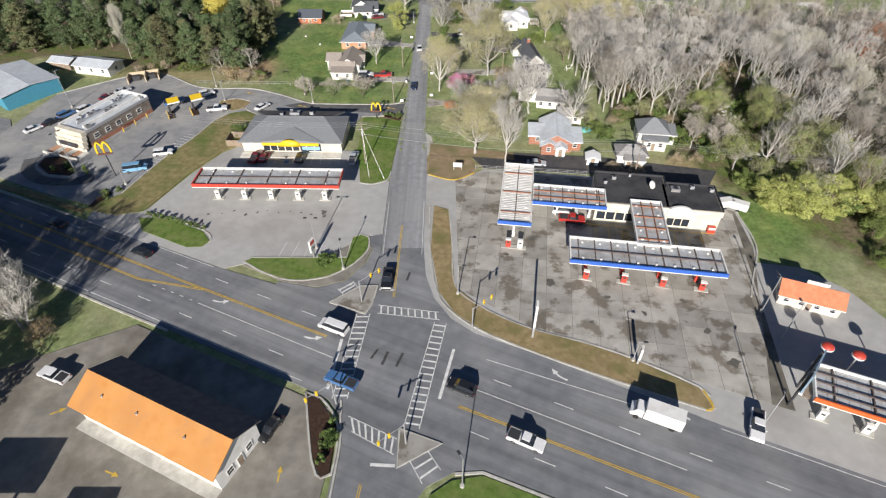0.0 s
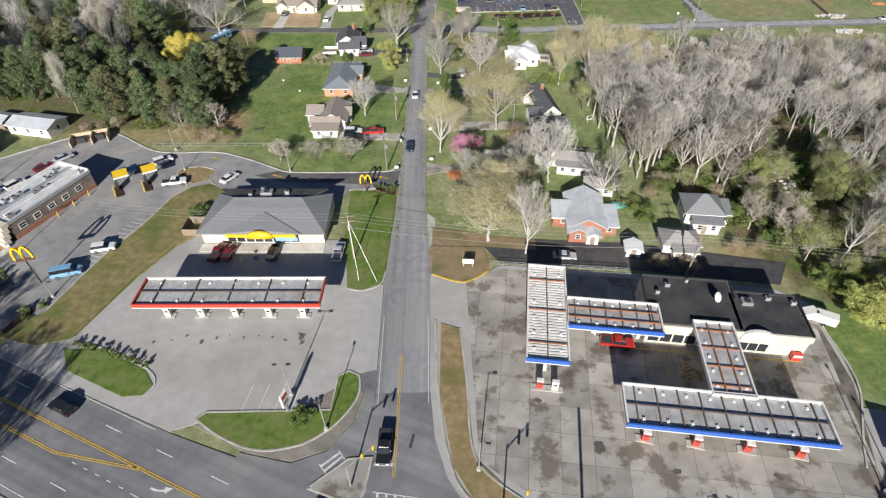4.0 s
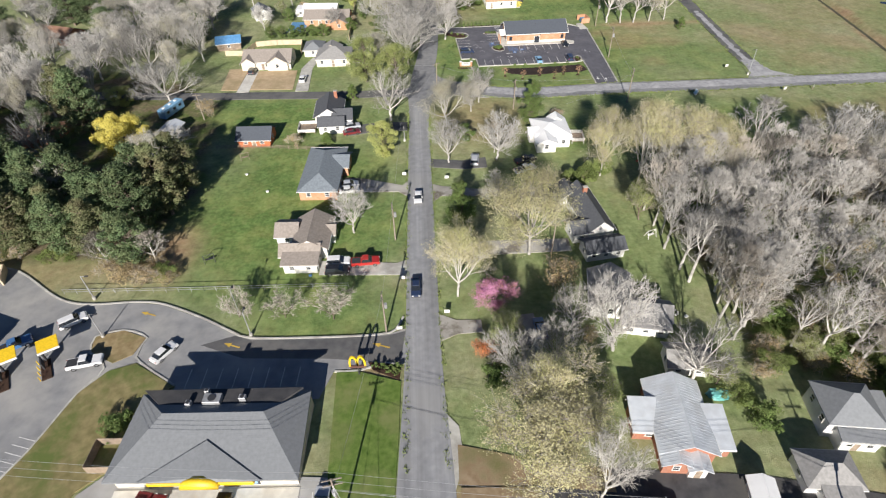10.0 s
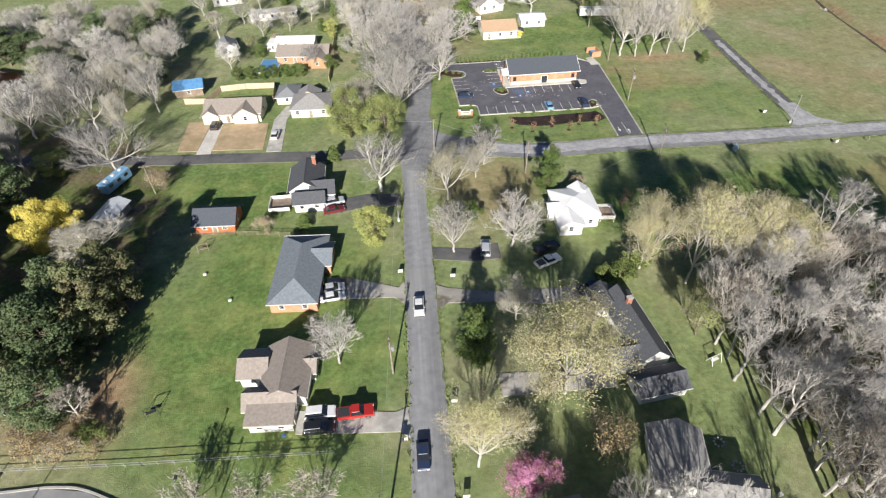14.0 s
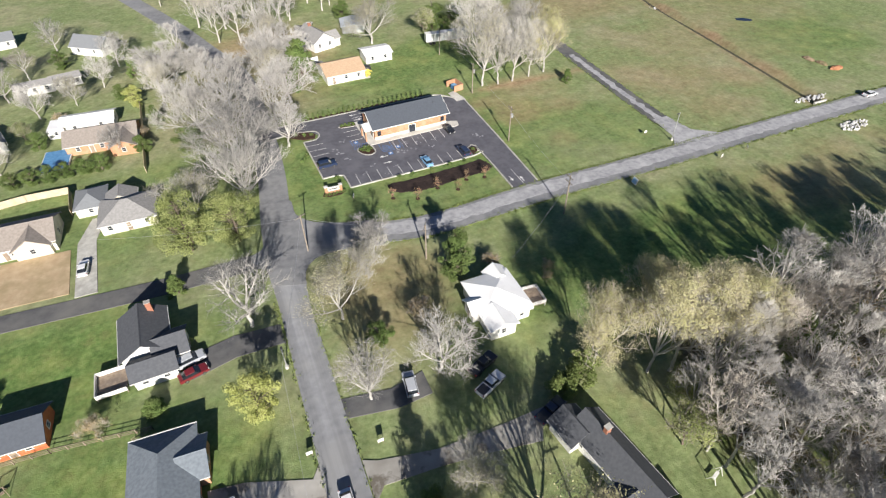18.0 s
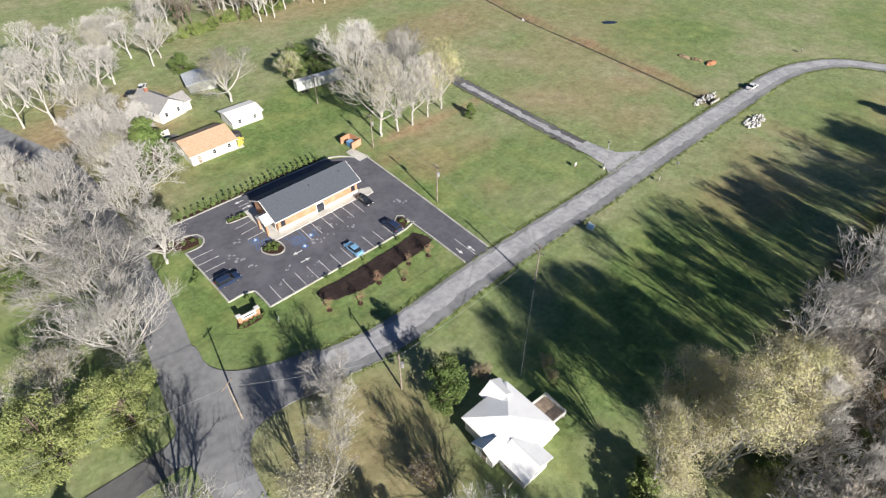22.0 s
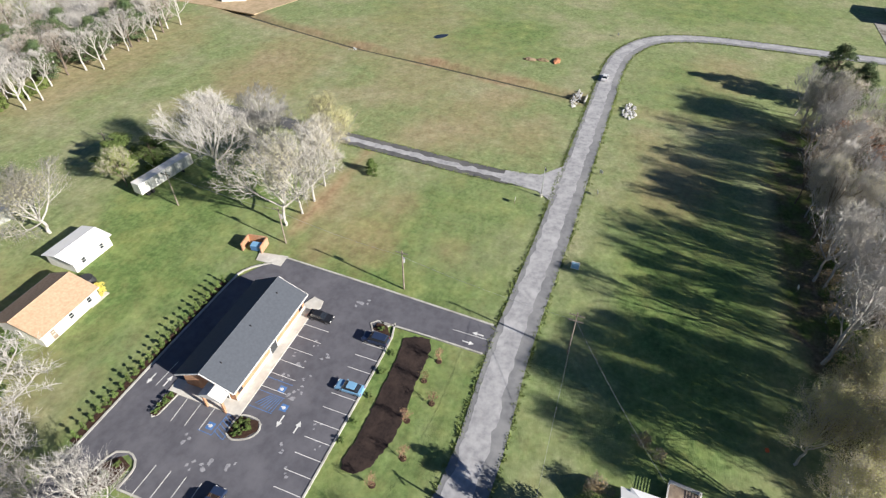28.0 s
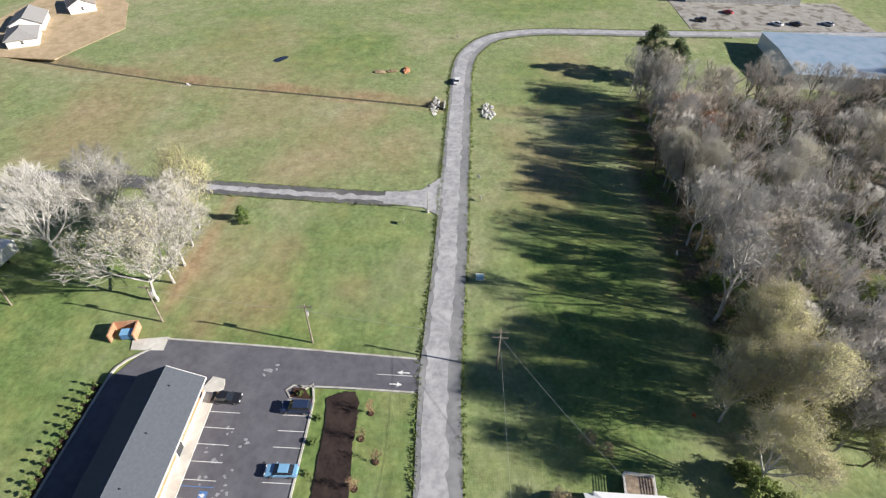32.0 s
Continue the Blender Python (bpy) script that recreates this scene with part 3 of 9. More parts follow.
# ---- highway, street and lanes ----
hw = [P(-320, 36.4), (-83.9, 77.6), (-49.9, 62.4), (-23, 50.2), (-19, 48.2), (-16.9, 45.5), (-16.3, 41), (-16.8, 30), (-19, 5), (-24, -40), (-14, -40), (-9, 5), (-6, 30), (-3, 34.2), (1, 36.3), (5, 36.6),
      P(15, 36.6), P(90, 36.4), P(330, 36.4), P(330, 57), P(75, 57), P(20, 57), P(-9, 58.2), (5.0, 61.4), (0.6, 65.0), (-2.5, 70), (-4.2, 76), (-4.9, 84), (-13.6, 84), (-13.9, 80), (-15.8, 75.8), (-19.8, 72.6), (-25.2, 71.6), (-32.1, 73.2), (-44.2, 77.7), (-59, 84.2), (-105, 103.5), P(-320, 52.4)]
highway = slab("road_highway", hw, 0.03, ASPH, "worn grey asphalt highway with turn lanes and a junction", "road")
st_w = [(-13.6, 84), (-13.8, 108), (-13.0, 126), (-12.4, 138), (-12.0, 160), (-11.7, 200), (-11.3, 228), (-11.6, 239)]
st_e = [(-4.2, 244), (-5.2, 233), (-5.8, 225), (-6.0, 170), (-6.0, 140), (-5.2, 122), (-4.9, 108), (-4.9, 84)]
street = slab("road_street", smooth_path(st_w, 6) + smooth_path(st_e, 6), 0.034, ASPH_STR, "grey asphalt street between houses", "road")
bend = [(-8.2, 236), (-7.8, 246), (-6.8, 256), (-5.2, 268), (-4, 285), (-3.5, 310), (-4.5, 333), (-13, 361), (-24, 394), (-50, 460)]
tagged(part("road_north", ribbon(B(), smooth_path(bend, 4), 3.3, 3.3, -0.25, 0.046), ASPH_ST), "grey asphalt street running under bare trees", "road", kind="structure")
west_rd = [(-6, 241.5), (-30.5, 241.4), (-57, 242.9), (-77, 244), (-120, 249), (-190, 264)]
tagged(part("road_west", ribbon(B(), smooth_path(west_rd, 4), 2.3, 2.3, -0.25, 0.04), ASPH_DARK), "narrow dark asphalt side road", "road", kind="structure")
east_rd = [(-7, 248), (1, 245), (8, 241.8), (17, 239.2), (28, 238.2), (51, 239.3), (82, 239.2), (110, 239.6), (150, 240), (180, 240.0), (197, 236.3), (209, 228), (215.5, 212), (217, 190), (217.5, 165), (219, 137), (223, 80), (230, 0), (240, -120)]
er = smooth_path(east_rd, 3)
tagged(part("road_east", ribbon(B(), er, 3.5, 3.5, -0.25, 0.052), ASPH_ST), "sun-bleached asphalt lane that bends round a field", "road", kind="structure")
fine_er = smooth_path(east_rd, 0.9)


def ragged(pts, lo, hi, amp, z, seed):
    """A worn band along a line, lo to hi metres to its left, with uneven edges."""
    out = [[], []]
    for k, e in enumerate((lo, hi)):
        for i, p in enumerate(pts):
            a, b = pts[max(i - 1, 0)], pts[min(i + 1, len(pts) - 1)]
            d = Vector((b[0] - a[0], b[1] - a[1])).normalized()
            o = e + amp * (noise.noise((i * 0.35, seed, k)) + 0.6 * noise.noise((i * 1.1, seed, k + 4)))
            out[k].append((p[0] - d.y * o, p[1] + d.x * o))
    bm = bmesh.new()
    rows = [[bm.verts.new((*q, h)) for q, h in ((a, z - 0.03), (a, z), (b, z), (b, z - 0.03))] for a, b in zip(*out)]
    for a, b in zip(rows, rows[1:]):
        for k in range(3):
            bm.faces.new((a[k], b[k], b[k + 1], a[k + 1]))
    bmesh.ops.recalc_face_normals(bm, faces=bm.faces)
    return bm


for lo, hi, zz in ((-1.3, 2.6, 0.072),):
    tagged(part("tread_strip", ragged(fine_er[22:], lo, hi, 0.5, zz, lo), ASPH_LANE), "pale worn wheel track of the lane", "wheel track", kind="structure")
branch = [(102.5, 240), (100.6, 250), (100.2, 262), (101.2, 285), (102.6, 318), (103, 345)]
tagged(part("road_branch", ribbon(B(), smooth_path(branch, 4), 2.7, 2.9, -0.25, 0.042), ASPH_DARK), "unfinished dark asphalt spur road", "road", kind="structure")
tagged(part("tread_strip", ragged(smooth_path(branch, 0.9)[:70], -1.0, 0.9, 0.8, 0.056, 9), ASPH_LANE), "pale gravel worn into the spur road", "wheel track", kind="structure")
slab("gravel_apron", [(94.5, 242.6), (97.4, 246.5), (98.2, 256), (103.2, 256), (104.3, 247.5), (110.5, 242.8)], 0.057, ASPH_LANE, "pale gravelly apron where the spur road begins", "apron")

slab("road_junction", smooth_path([(-11.5, 233), (-11.9, 238.6), (-14, 239.8), (-14, 243.2), (-11.6, 244.6), (-10.2, 249), (-8.9, 258), (-3.0, 259.5), (-2.6, 253.5), (0.5, 249.3), (7.5, 246.0), (13, 244.2), (13, 236.4), (4, 238.0), (-2, 237.6), (-4.6, 234.5), (-5.2, 231)], 1.5), 0.066, ASPH_ST, "worn pale asphalt of a street junction", "road")

slab("soil_yard", [(174, 383), (206, 374), (236, 388), (250, 402), (250, 430), (176, 430)], 0.02, DIRT_TAN, "bare tan soil of a new housing estate", "yard")

# ---- lots ----
LOT_L = [(-68, 97), (-50.5, 84.5), (-44.5, 78.2), (-41.4, 79.2), (-36, 81.0), (-26.6, 80.6), (-19.8, 80.9), (-19.5, 86), (-17, 87.9), (-13.8, 88.5), (-13.9, 108.3), (-20.7, 107.6), (-21.6, 114.7), (-22.6, 121.5), (-54.6, 124.2), (-58, 121), (-63, 111)]
lot_left = slab("pavement_store", LOT_L, 0.044, CONC, "pale grey concrete forecourt of a fuel station", "forecourt")
LOT_M = [(-116, 113), (-96, 104), (-80, 98.5), (-76.4, 103.8), (-72, 119.4), (-68.3, 128), (-65.4, 138), (-58, 143.6), (-49.8, 138.4), (-50, 134.6), (-26, 134.6), (-24, 140), (-12.3, 140.6), (-12.2, 148.2), (-15.3, 147), (-27.3, 146.9), (-39.3, 147.5), (-43, 149), (-49.7, 152.9), (-57.8, 156.7), (-63, 157.6), (-76.5, 158.5), (-92, 169), (-103, 166), (-119, 154), (-122, 130)]
lot_mid = slab("pavement_restaurant", LOT_M, 0.04, ASPH_LOT, "grey asphalt restaurant car park and driveway", "car park")
slab("pavement_west", [(-190, 160), (-124, 139), (-117, 128), (-119, 114), (-190, 145)], 0.036, ASPH_ST, "grey asphalt yard beside a workshop", "yard")
slab("driveway_dark", [(-48, 146.6), (-40, 143.3), (-26, 142.4), (-13, 140.8), (-12.2, 147.6), (-15.3, 146.8), (-27.3, 146.7), (-39.3, 147.2), (-42.5, 148.4)], 0.05, ASPH_DARK, "dark patched asphalt driveway mouth", "driveway")
LOT_R = [(-4.9, 111), (-4.9, 84), (-4.2, 76), (-2.5, 70), (0.6, 65), (5, 61.4), P(-9, 58.2), P(20, 57), P(75, 57), P(98, 57), (98, 52), (80, 62), (76, 72), (70, 78), (62, 79.5), (63.3, 83), (64.4, 90), (64.2, 96), (66.5, 100), (60, 105), (34, 110), (9, 113), (6, 110.6)]
lot_right = slab("pavement_station", LOT_R, 0.04, CONC, "stained concrete forecourt of a fuel station", "forecourt")
slab("joint_bed", [(2.2, 72.3), (15, 62.8), (41.5, 51), (54, 46), (58.5, 70), (63.2, 84), (64, 96), (34, 108.5), (9.5, 112), (2.0, 109)], 0.048, JOINT, "dark joints between the forecourt slabs", "joints", depth=0.05)
# the alley's dark colour stands in for shade cast by shop and trees
slab("alley", [(9.2, 113.6), (36, 110.8), (62, 106), (66, 112), (38, 118.5), (9, 121.5), (-4.4, 125.5), (-4.6, 119.4), (6.2, 118.8)], 0.036, ASPH_ALLEY_SHADE, "asphalt alley coloured dark for the shade behind the station", "alley")

slab("dirt_track", [(-4.4, 125.5), (-4.6, 119.4), (6.2, 118.8), (17, 117.2), (17, 120.6), (9, 121.9)], 0.046, DIRT, "bare brown dirt at the alley mouth", "dirt track")
slab("gutter", [(-13.6, 89), (-17.2, 87.4), (-15.4, 84), (-16.4, 79.4), (-20, 74.4), (-25.2, 72.6), (-33, 74.4), (-34, 72.6), (-25.2, 71.4), (-19.8, 72.3), (-15.8, 75.6), (-13.8, 80)], 0.042, ASPH, "asphalt gutter beside a grass island", "gutter")
# kept grass and planting islands, each a low step above the paving
slab("island_apron", [(-41.2, 79.0), (-36, 80.8), (-26.6, 80.2), (-20.6, 85), (-16.9, 86.9), (-15.6, 84), (-16.6, 79.4), (-20.1, 74.6), (-25.2, 72.9), (-32.1, 74.4)], 0.05, CONC_DARK, "worn concrete apron round a grass island", "paving")
ISLAND = [(-41.2, 80.1), (-39.9, 81.2), (-20.5, 81.2), (-20.1, 87.4), (-18.4, 88.4), (-16.7, 87.5), (-16.5, 83.4), (-19.2, 78.9), (-22.9, 76.0), (-25.9, 75.0), (-29.4, 74.6), (-33.2, 75.4), (-37.7, 77.6)]
slab("grass_island", ISLAND, 0.13, GRASS_ISL, "kept green grass island by the forecourt", "grass island")
slab("verge_paving", [(-44.2, 77.9), (-59, 84.3), (-80, 93.2), (-80, 97.5), (-68, 97.2), (-50, 90), (-44, 80)], 0.036, CONC, "worn concrete edge beside the highway", "paving")
slab("grass_island", [(-68.5, 94.2), (-62, 93.9), (-52.6, 89.4), (-50.2, 86.4), (-51.2, 84.6), (-54.4, 84.4), (-66, 89.8)], 0.13, GRASS_ISL, "kept green grass verge with low shrubs", "grass verge")
kerb([(-66, 95.6), (-61.6, 94.2), (-52.4, 89.7), (-50.0, 86.6), (-51.0, 84.5)], w=0.25, step=0.8)
slab("grass_island", [(-20.9, 107.5), (-18, 106.9), (-14.5, 108.6), (-13.9, 112), (-13.2, 126), (-12.9, 137), (-20, 139.4), (-23.6, 139.4), (-23.2, 122), (-21.9, 114.7)], 0.12, GRASS_ISL, "grass island beside the street", "grass island")
slab("grass_bank", [(-76.2, 103.4), (-71.8, 119.4), (-68.1, 128), (-65.2, 137.9), (-62, 142), (-58, 143.3), (-50, 138.2), (-53.8, 135), (-54.6, 124.6), (-58.4, 121.4), (-63.4, 111.2), (-68.4, 96.6), (-74, 95.2), (-82.6, 97.4), (-79.4, 100.6)], 0.16, GRASS_BANK, "dry grass bank between two car parks", "grass bank")
STRIP = [(-3.0, 98.3), (0.3, 96.9), (0.9, 85.7), (1.5, 72.8), (7.0, 66.9), (14.8, 62.3), (24.2, 59.0), (32.0, 55.4), (40.5, 50.1), (41.4, 46.6), (40.2, 46.4), (23.2, 53.6), (13.4, 58.2), (6.2, 62.2), (1.4, 66.2), (-1.6, 71.5), (-3.4, 84)]
slab("verge_strip", STRIP, 0.15, GRASS_DRY, "strip of dry straw-coloured grass along the forecourt", "verge")
slab("dirt_patch", [(-4.6, 110.9), (1, 108.6), (3.2, 109.0), (6.5, 111.3), (7, 113.2), (6, 118.6), (-4.4, 119.0)], 0.12, DIRT, "bare brown dirt patch with a small sign", "dirt patch")
slab("planting_bed", [(-17.6, 139.6), (-13.2, 137.4), (-12.9, 139.6), (-14.5, 140.6), (-18.5, 141.2)], 0.17, MULCH, "dark mulch bed with low shrubs", "planting bed")
slab("grass_island", [(-66.8, 146.2), (-67.4, 149.6), (-62.8, 150.8), (-58.2, 148.8), (-59.2, 145.2), (-62, 143.6)], 0.15, GRASS_DRY, "dry grass island in the car park", "grass island")
slab("grass_verge", [(-112, 109), (-96, 103.4), (-83, 97.5), (-82, 96), (-97, 102.0), (-113, 108.0)], 0.14, GRASS_DRY, "dry grass verge beside the highway", "verge")
slab("pavement_orange", [(-56, 63.5), (-26.7, 50.4), (-22.8, 48.6), (-18.6, 46.5), (-17.4, 36), (-20, 5), (-80, 12), (-98, 40), (-75, 54)], 0.042, CONC_DARK, "stained concrete yard round an orange-roofed building", "yard")
slab("planting_bed", [(-22.6, 49.2), (-20.4, 48.0), (-16.9, 43.5), (-16.9, 36), (-18.2, 35.6), (-19.6, 38)], 0.17, MULCH, "mulch bed with clipped shrubs by the junction", "planting bed")
slab("grass_corner", [(0.5, 35), (5, 35.7), P(15, 35.8), P(60, 35.6), P(60, 10), (-2, 8), (-4.6, 28), (-2.4, 33)], 0.12, GRASS_ISL, "grass corner beside the junction", "grass verge")
ISL_N = [(-22.0, 68.9), (-16.8, 73.0), (-13.4, 73.2), (-14.0, 68.4), (-15.0, 66.0)]
ISL_S = [(-7.3, 43.0), (-0.9, 40.6), (-7.3, 36.9)]
for q in (ISL_N, ISL_S):
    slab("traffic_island", q, 0.17, CONC_OLD, "triangular concrete traffic island at the junction", "traffic island")
slab("soil_yard", [(-70, 247.5), (-71, 263), (-64.5, 263), (-64.8, 247.2)], 0.03, DIRT_TAN, "bare tan soil of a new front yard", "yard")
slab("soil_yard", [(-61, 247.2), (-61, 261), (-48.2, 260.5), (-47.6, 246.6)], 0.03, DIRT_TAN, "bare tan soil of a new front yard", "yard")


def driveway(pts, material=CONC_LIGHT, label="concrete driveway from the street"):
    return slab("driveway", pts, 0.032, material, label, "driveway")


driveway([(-64.8, 245.6), (-64.3, 261), (-61, 261), (-61, 245.6)], CONC_WALK)
driveway([(-46.6, 245), (-47.0, 262), (-44.5, 270), (-41.5, 270), (-43.4, 262), (-42.6, 245)], CONC_LIGHT)
driveway([(-11.8, 194.2), (-13, 192.4), (-22, 195.8), (-27, 196.6), (-27, 190), (-22.5, 190.4), (-14, 190), (-11.8, 188)], CONC_OLD, "grey cracked concrete driveway")
driveway([(-12.0, 166.2), (-14, 165.4), (-25, 166.6), (-29.4, 167), (-29.4, 163), (-24.6, 162.6), (-13.5, 162.0), (-12, 160.8)], CONC_LIGHT)
driveway([(-5.8, 192.4), (-3.6, 191.4), (5.3, 189.6), (16.3, 189.4), (23, 189.6), (20, 184.6), (12.2, 186), (4.5, 187), (-4.0, 187.6), (-5.8, 185.6)], CONC_OLD, "tan gravel driveway in the shade of trees")
driveway([(-6, 203.5), (2, 202.2), (8, 203.4), (8, 198.8), (2, 198.4), (-6, 199.8)], ASPH_DARK, "dark driveway with a parked car")
driveway([(3, 171), (22, 170.6), (22, 166.8), (3, 166.6)], CONC_OLD, "old concrete driveway under a budding tree")
driveway([(-6, 151.2), (-3, 149.6), (1.5, 149.4), (1.5, 146.6), (-3, 146.4), (-6, 145)], CONC_OLD, "short cracked driveway apron")
driveway([(7.5, 150), (11.2, 150.4), (11.4, 138), (7.8, 137.6)], CONC_OLD, "grey driveway with a parked blue car")
driveway([(-5.6, 130.5), (-4, 128.5), (-3.6, 123), (-5.2, 118.5)], CONC_LIGHT, "worn concrete apron of an alley")
driveway([(-27.5, 222), (-20, 223.5), (-11.8, 223), (-11.8, 218.5), (-20, 218.6), (-27.5, 216.8)], ASPH_DARK, "dark driveway beside a house")
driveway([(30, 318), (30, 314), (34, 314), (34, 318)], CONC_WALK, "concrete pad beside a house")

# the new shop's car park
LOT_D = [(11.6, 258.6), (44.4, 259.6), (46.6, 262.6), (46.9, 242.6), (53.5, 242.6), (54.3, 268.5), (54.8, 288.5), (52, 291.2), (45.8, 294.4), (8.6, 293.8), (-4.2, 293.8), (-4.2, 287.6), (1, 288.3), (8.2, 288.0), (10.2, 285.8), (9.5, 283.4), (5.8, 283.2), (6.5, 264.8), (11, 264.6)]
lot_shop = slab("pavement_shop", LOT_D, 0.05, ASPH_NEW, "fresh dark asphalt car park with white bays", "car park")
kerb([(11.6, 258.5), (44.4, 259.4), (46.3, 261.2), (46.8, 263.4), (45.8, 264.3), (44.4, 263.2)], step=1.0)
kerb([(11.6, 258.5), (11.5, 262.5), (11.2, 264.2), (9.8, 264.8), (6.4, 264.7)], step=0.8)
kerb([(6.4, 264.7), (5.7, 283.2)])
kerb([(5.7, 283.2), (9.0, 283.3), (10.4, 285.0), (10.2, 286.8), (8.6, 288.2), (1.0, 288.4), (-4.0, 287.4)], step=0.8)
kerb([(-4.2, 293.9), (8.6, 293.9), (24.1, 294.3), (44.2, 294.6), (48.6, 294.2), (51.0, 292.2), (52.6, 290.2)], w=0.36)
kerb([(55.0, 288.4), (54.5, 268.5), (53.6, 243.5)], w=0.36)
kerb([(46.7, 262.8), (46.9, 255.3), (46.8, 243.4)])
slab("sidewalk", [(21.2, 274.5), (44.6, 275.4), (45.4, 274.6), (47.2, 275.0), (47.6, 277.2), (45.5, 278.0), (24, 277.2), (23.4, 288.2), (20.9, 288.0)], 0.19, CONC_WALK, "new pale concrete walk round the shop", "sidewalk")
slab("bin_pad", [(54.4, 294.5), (55.5, 288.3), (52.4, 288.0), (52.2, 293.8)], 0.075, CONC_WALK, "new concrete pad before the bin enclosure", "concrete pad")
bed = slab("planting_bed", [(18.3, 274.5), (21.4, 274.4), (21.7, 271.2), (20.4, 270.5), (18.6, 271.6), (17.9, 273.4)], 0.2, MULCH, "kerbed island with dark shrubs", "planting bed")
kerb([(18.3, 274.6), (21.5, 274.5), (21.9, 271.4), (20.6, 270.3), (18.9, 270.9), (17.7, 273.2)], closed=True, step=0.6, w=0.26)
slab("planting_bed", [(16.6, 287.5), (16.6, 286.5), (21.0, 286.2), (21.0, 287.6)], 0.2, MULCH, "narrow kerbed bed with shrubs", "planting bed")
kerb([(21.0, 287.7), (16.9, 287.7), (16.3, 287.0), (16.9, 286.4), (21.0, 286.1)], step=0.5, w=0.22)
RAIN = smooth_path([(44.8, 257.3), (46.1, 255.1), (46.0, 252.7), (42, 251.8), (36.9, 251.6), (31, 250.9), (27.5, 250.8), (22.3, 251.9), (19.8, 253.8), (20.4, 256.1), (26.5, 256.0), (35.0, 256.4), (41, 256.8), (44.8, 257.3)], 0.5)[:-1]
slab("rain_garden", [(x + 0.35 * noise.noise((x * 1.7, y * 1.7, 2)), y + 0.35 * noise.noise((x * 1.7, y * 1.7, 5))) for x, y in RAIN], 0.02, WATER, "long dark mulched rain garden", "planting bed")
slab("planting_bed", [(1.5, 289.5), (8.0, 287.8), (9.6, 286.2), (9.0, 284.2), (6.0, 284.4), (2, 287.4)], 0.16, MULCH, "mulch bed with young shrubs", "planting bed")
slab("planting_bed", [(44.6, 263.4), (46.3, 263.2), (46.3, 261.3), (44.4, 259.8)], 0.16, MULCH, "small kerbed bed with a sapling", "planting bed")
slab("hedge_bed", [(8.6, 294.2), (45, 295.0), (45.2, 296.2), (8.6, 295.4)], 0.05, MULCH, "long mulch bed under a row of shrubs", "planting bed")

slab("planting_bed", [(-81.8, 98.2), (-80.6, 98.0), (-78.6, 103.2), (-79.6, 104.2), (-81.2, 101.5)], 0.19, MULCH, "dark mulch bed on a dry bank", "planting bed")
slab("planting_bed", [(-103, 118.6), (-98.6, 119.6), (-92, 112.6), (-92.6, 110.8), (-98.3, 111.6), (-102.8, 115.4)], 0.19, MULCH, "dark mulch bed inside a drive-through loop", "planting bed")
kerb([(-103.4, 118.8), (-103.2, 115.2), (-98.4, 111.2), (-92.2, 110.4), (-91.4, 112.6)], w=0.3, step=0.8)
slab("drive_loop", smooth_path([(-108, 118), (-105.4, 112.2), (-99, 107.6), (-91, 106.6), (-85.6, 108.2), (-87.5, 111.6), (-91.6, 109.6), (-98.6, 110.6), (-103.6, 114.8), (-104.4, 119.4)], 1.0), 0.058, ASPH_DARK, "dark asphalt loop round a bed", "drive")
# kerbs of the older lots
kerb([(-119, 154.2), (-103, 166.2), (-92.4, 168.8), (-76.5, 158.7), (-63, 157.8), (-57.8, 156.9), (-49.7, 153.1), (-43, 149.2), (-39.3, 147.7), (-27.3, 147.1), (-17, 147.1), (-14, 148.0), (-12.6, 151)], w=0.32)
kerb([(-24, 139.7), (-20, 139.6), (-16, 140.9), (-13.6, 140.6)], w=0.3)
kerb([(-66.8, 146.2), (-67.4, 149.6), (-62.8, 150.9), (-58.0, 148.8), (-58.4, 144.6), (-50, 138.5)], w=0.3)
kerb([(-76.4, 103.6), (-72, 119.4), (-68.3, 128), (-65.5, 137.5), (-63, 142.6), (-66.8, 146.2)], w=0.3)
kerb([(-20.9, 107.5), (-18, 106.8), (-14.5, 108.5), (-13.8, 112)], w=0.25, step=0.8)
kerb(ISLAND[:4], w=0.28, step=0)
kerb(ISLAND[3:] + ISLAND[:1], w=0.28, step=1.0)
kerb([(-4.0, 99.0), (-3.6, 84), (-1.8, 71.3), (1.2, 66.1), (6.1, 62.0), (13.4, 58.0), (23.2, 53.4), (40.4, 46.2), (41.7, 46.6), (40.8, 50.2), (32.1, 55.6), (24.3, 59.2), (14.9, 62.5), (7.1, 67.1), (1.6, 73), (1.0, 85.7), (0.4, 97)], w=0.28, step=1.2)
kerb([(40.2, 46.2), (41.5, 46.6), (41.0, 49.8)], "kerb painted yellow at the end of the verge", w=0.32, h=0.17, material=YEL_LINE, step=0.6)
kerb([(-4.5, 110.8), (0.5, 108.6), (3.2, 109.0), (6.6, 111.4)], "kerb painted yellow round a dirt patch", w=0.32, h=0.17, material=YEL_LINE, step=0.8)
kerb([(66.5, 100), (64.4, 95.5), (64.4, 88.5), (63.4, 82.6), (59.2, 74.6), (57, 70)], w=0.3, h=0.2)
kerb([(-16.9, 48.0), (-16.5, 44.5), (-16.0, 40), (-16.4, 30)], w=0.3)
kerb([(-22.8, 49.4), (-20.2, 48.4), (-16.8, 43.6), (-16.6, 36), (-18.0, 35.3), (-19.8, 38)], closed=True, w=0.3)
kerb([P(-300, 35.9), (-84, 77.2), (-62, 67.4), (-50, 62.2)], "low concrete kerb along the highway", w=0.4, h=0.12, step=0)
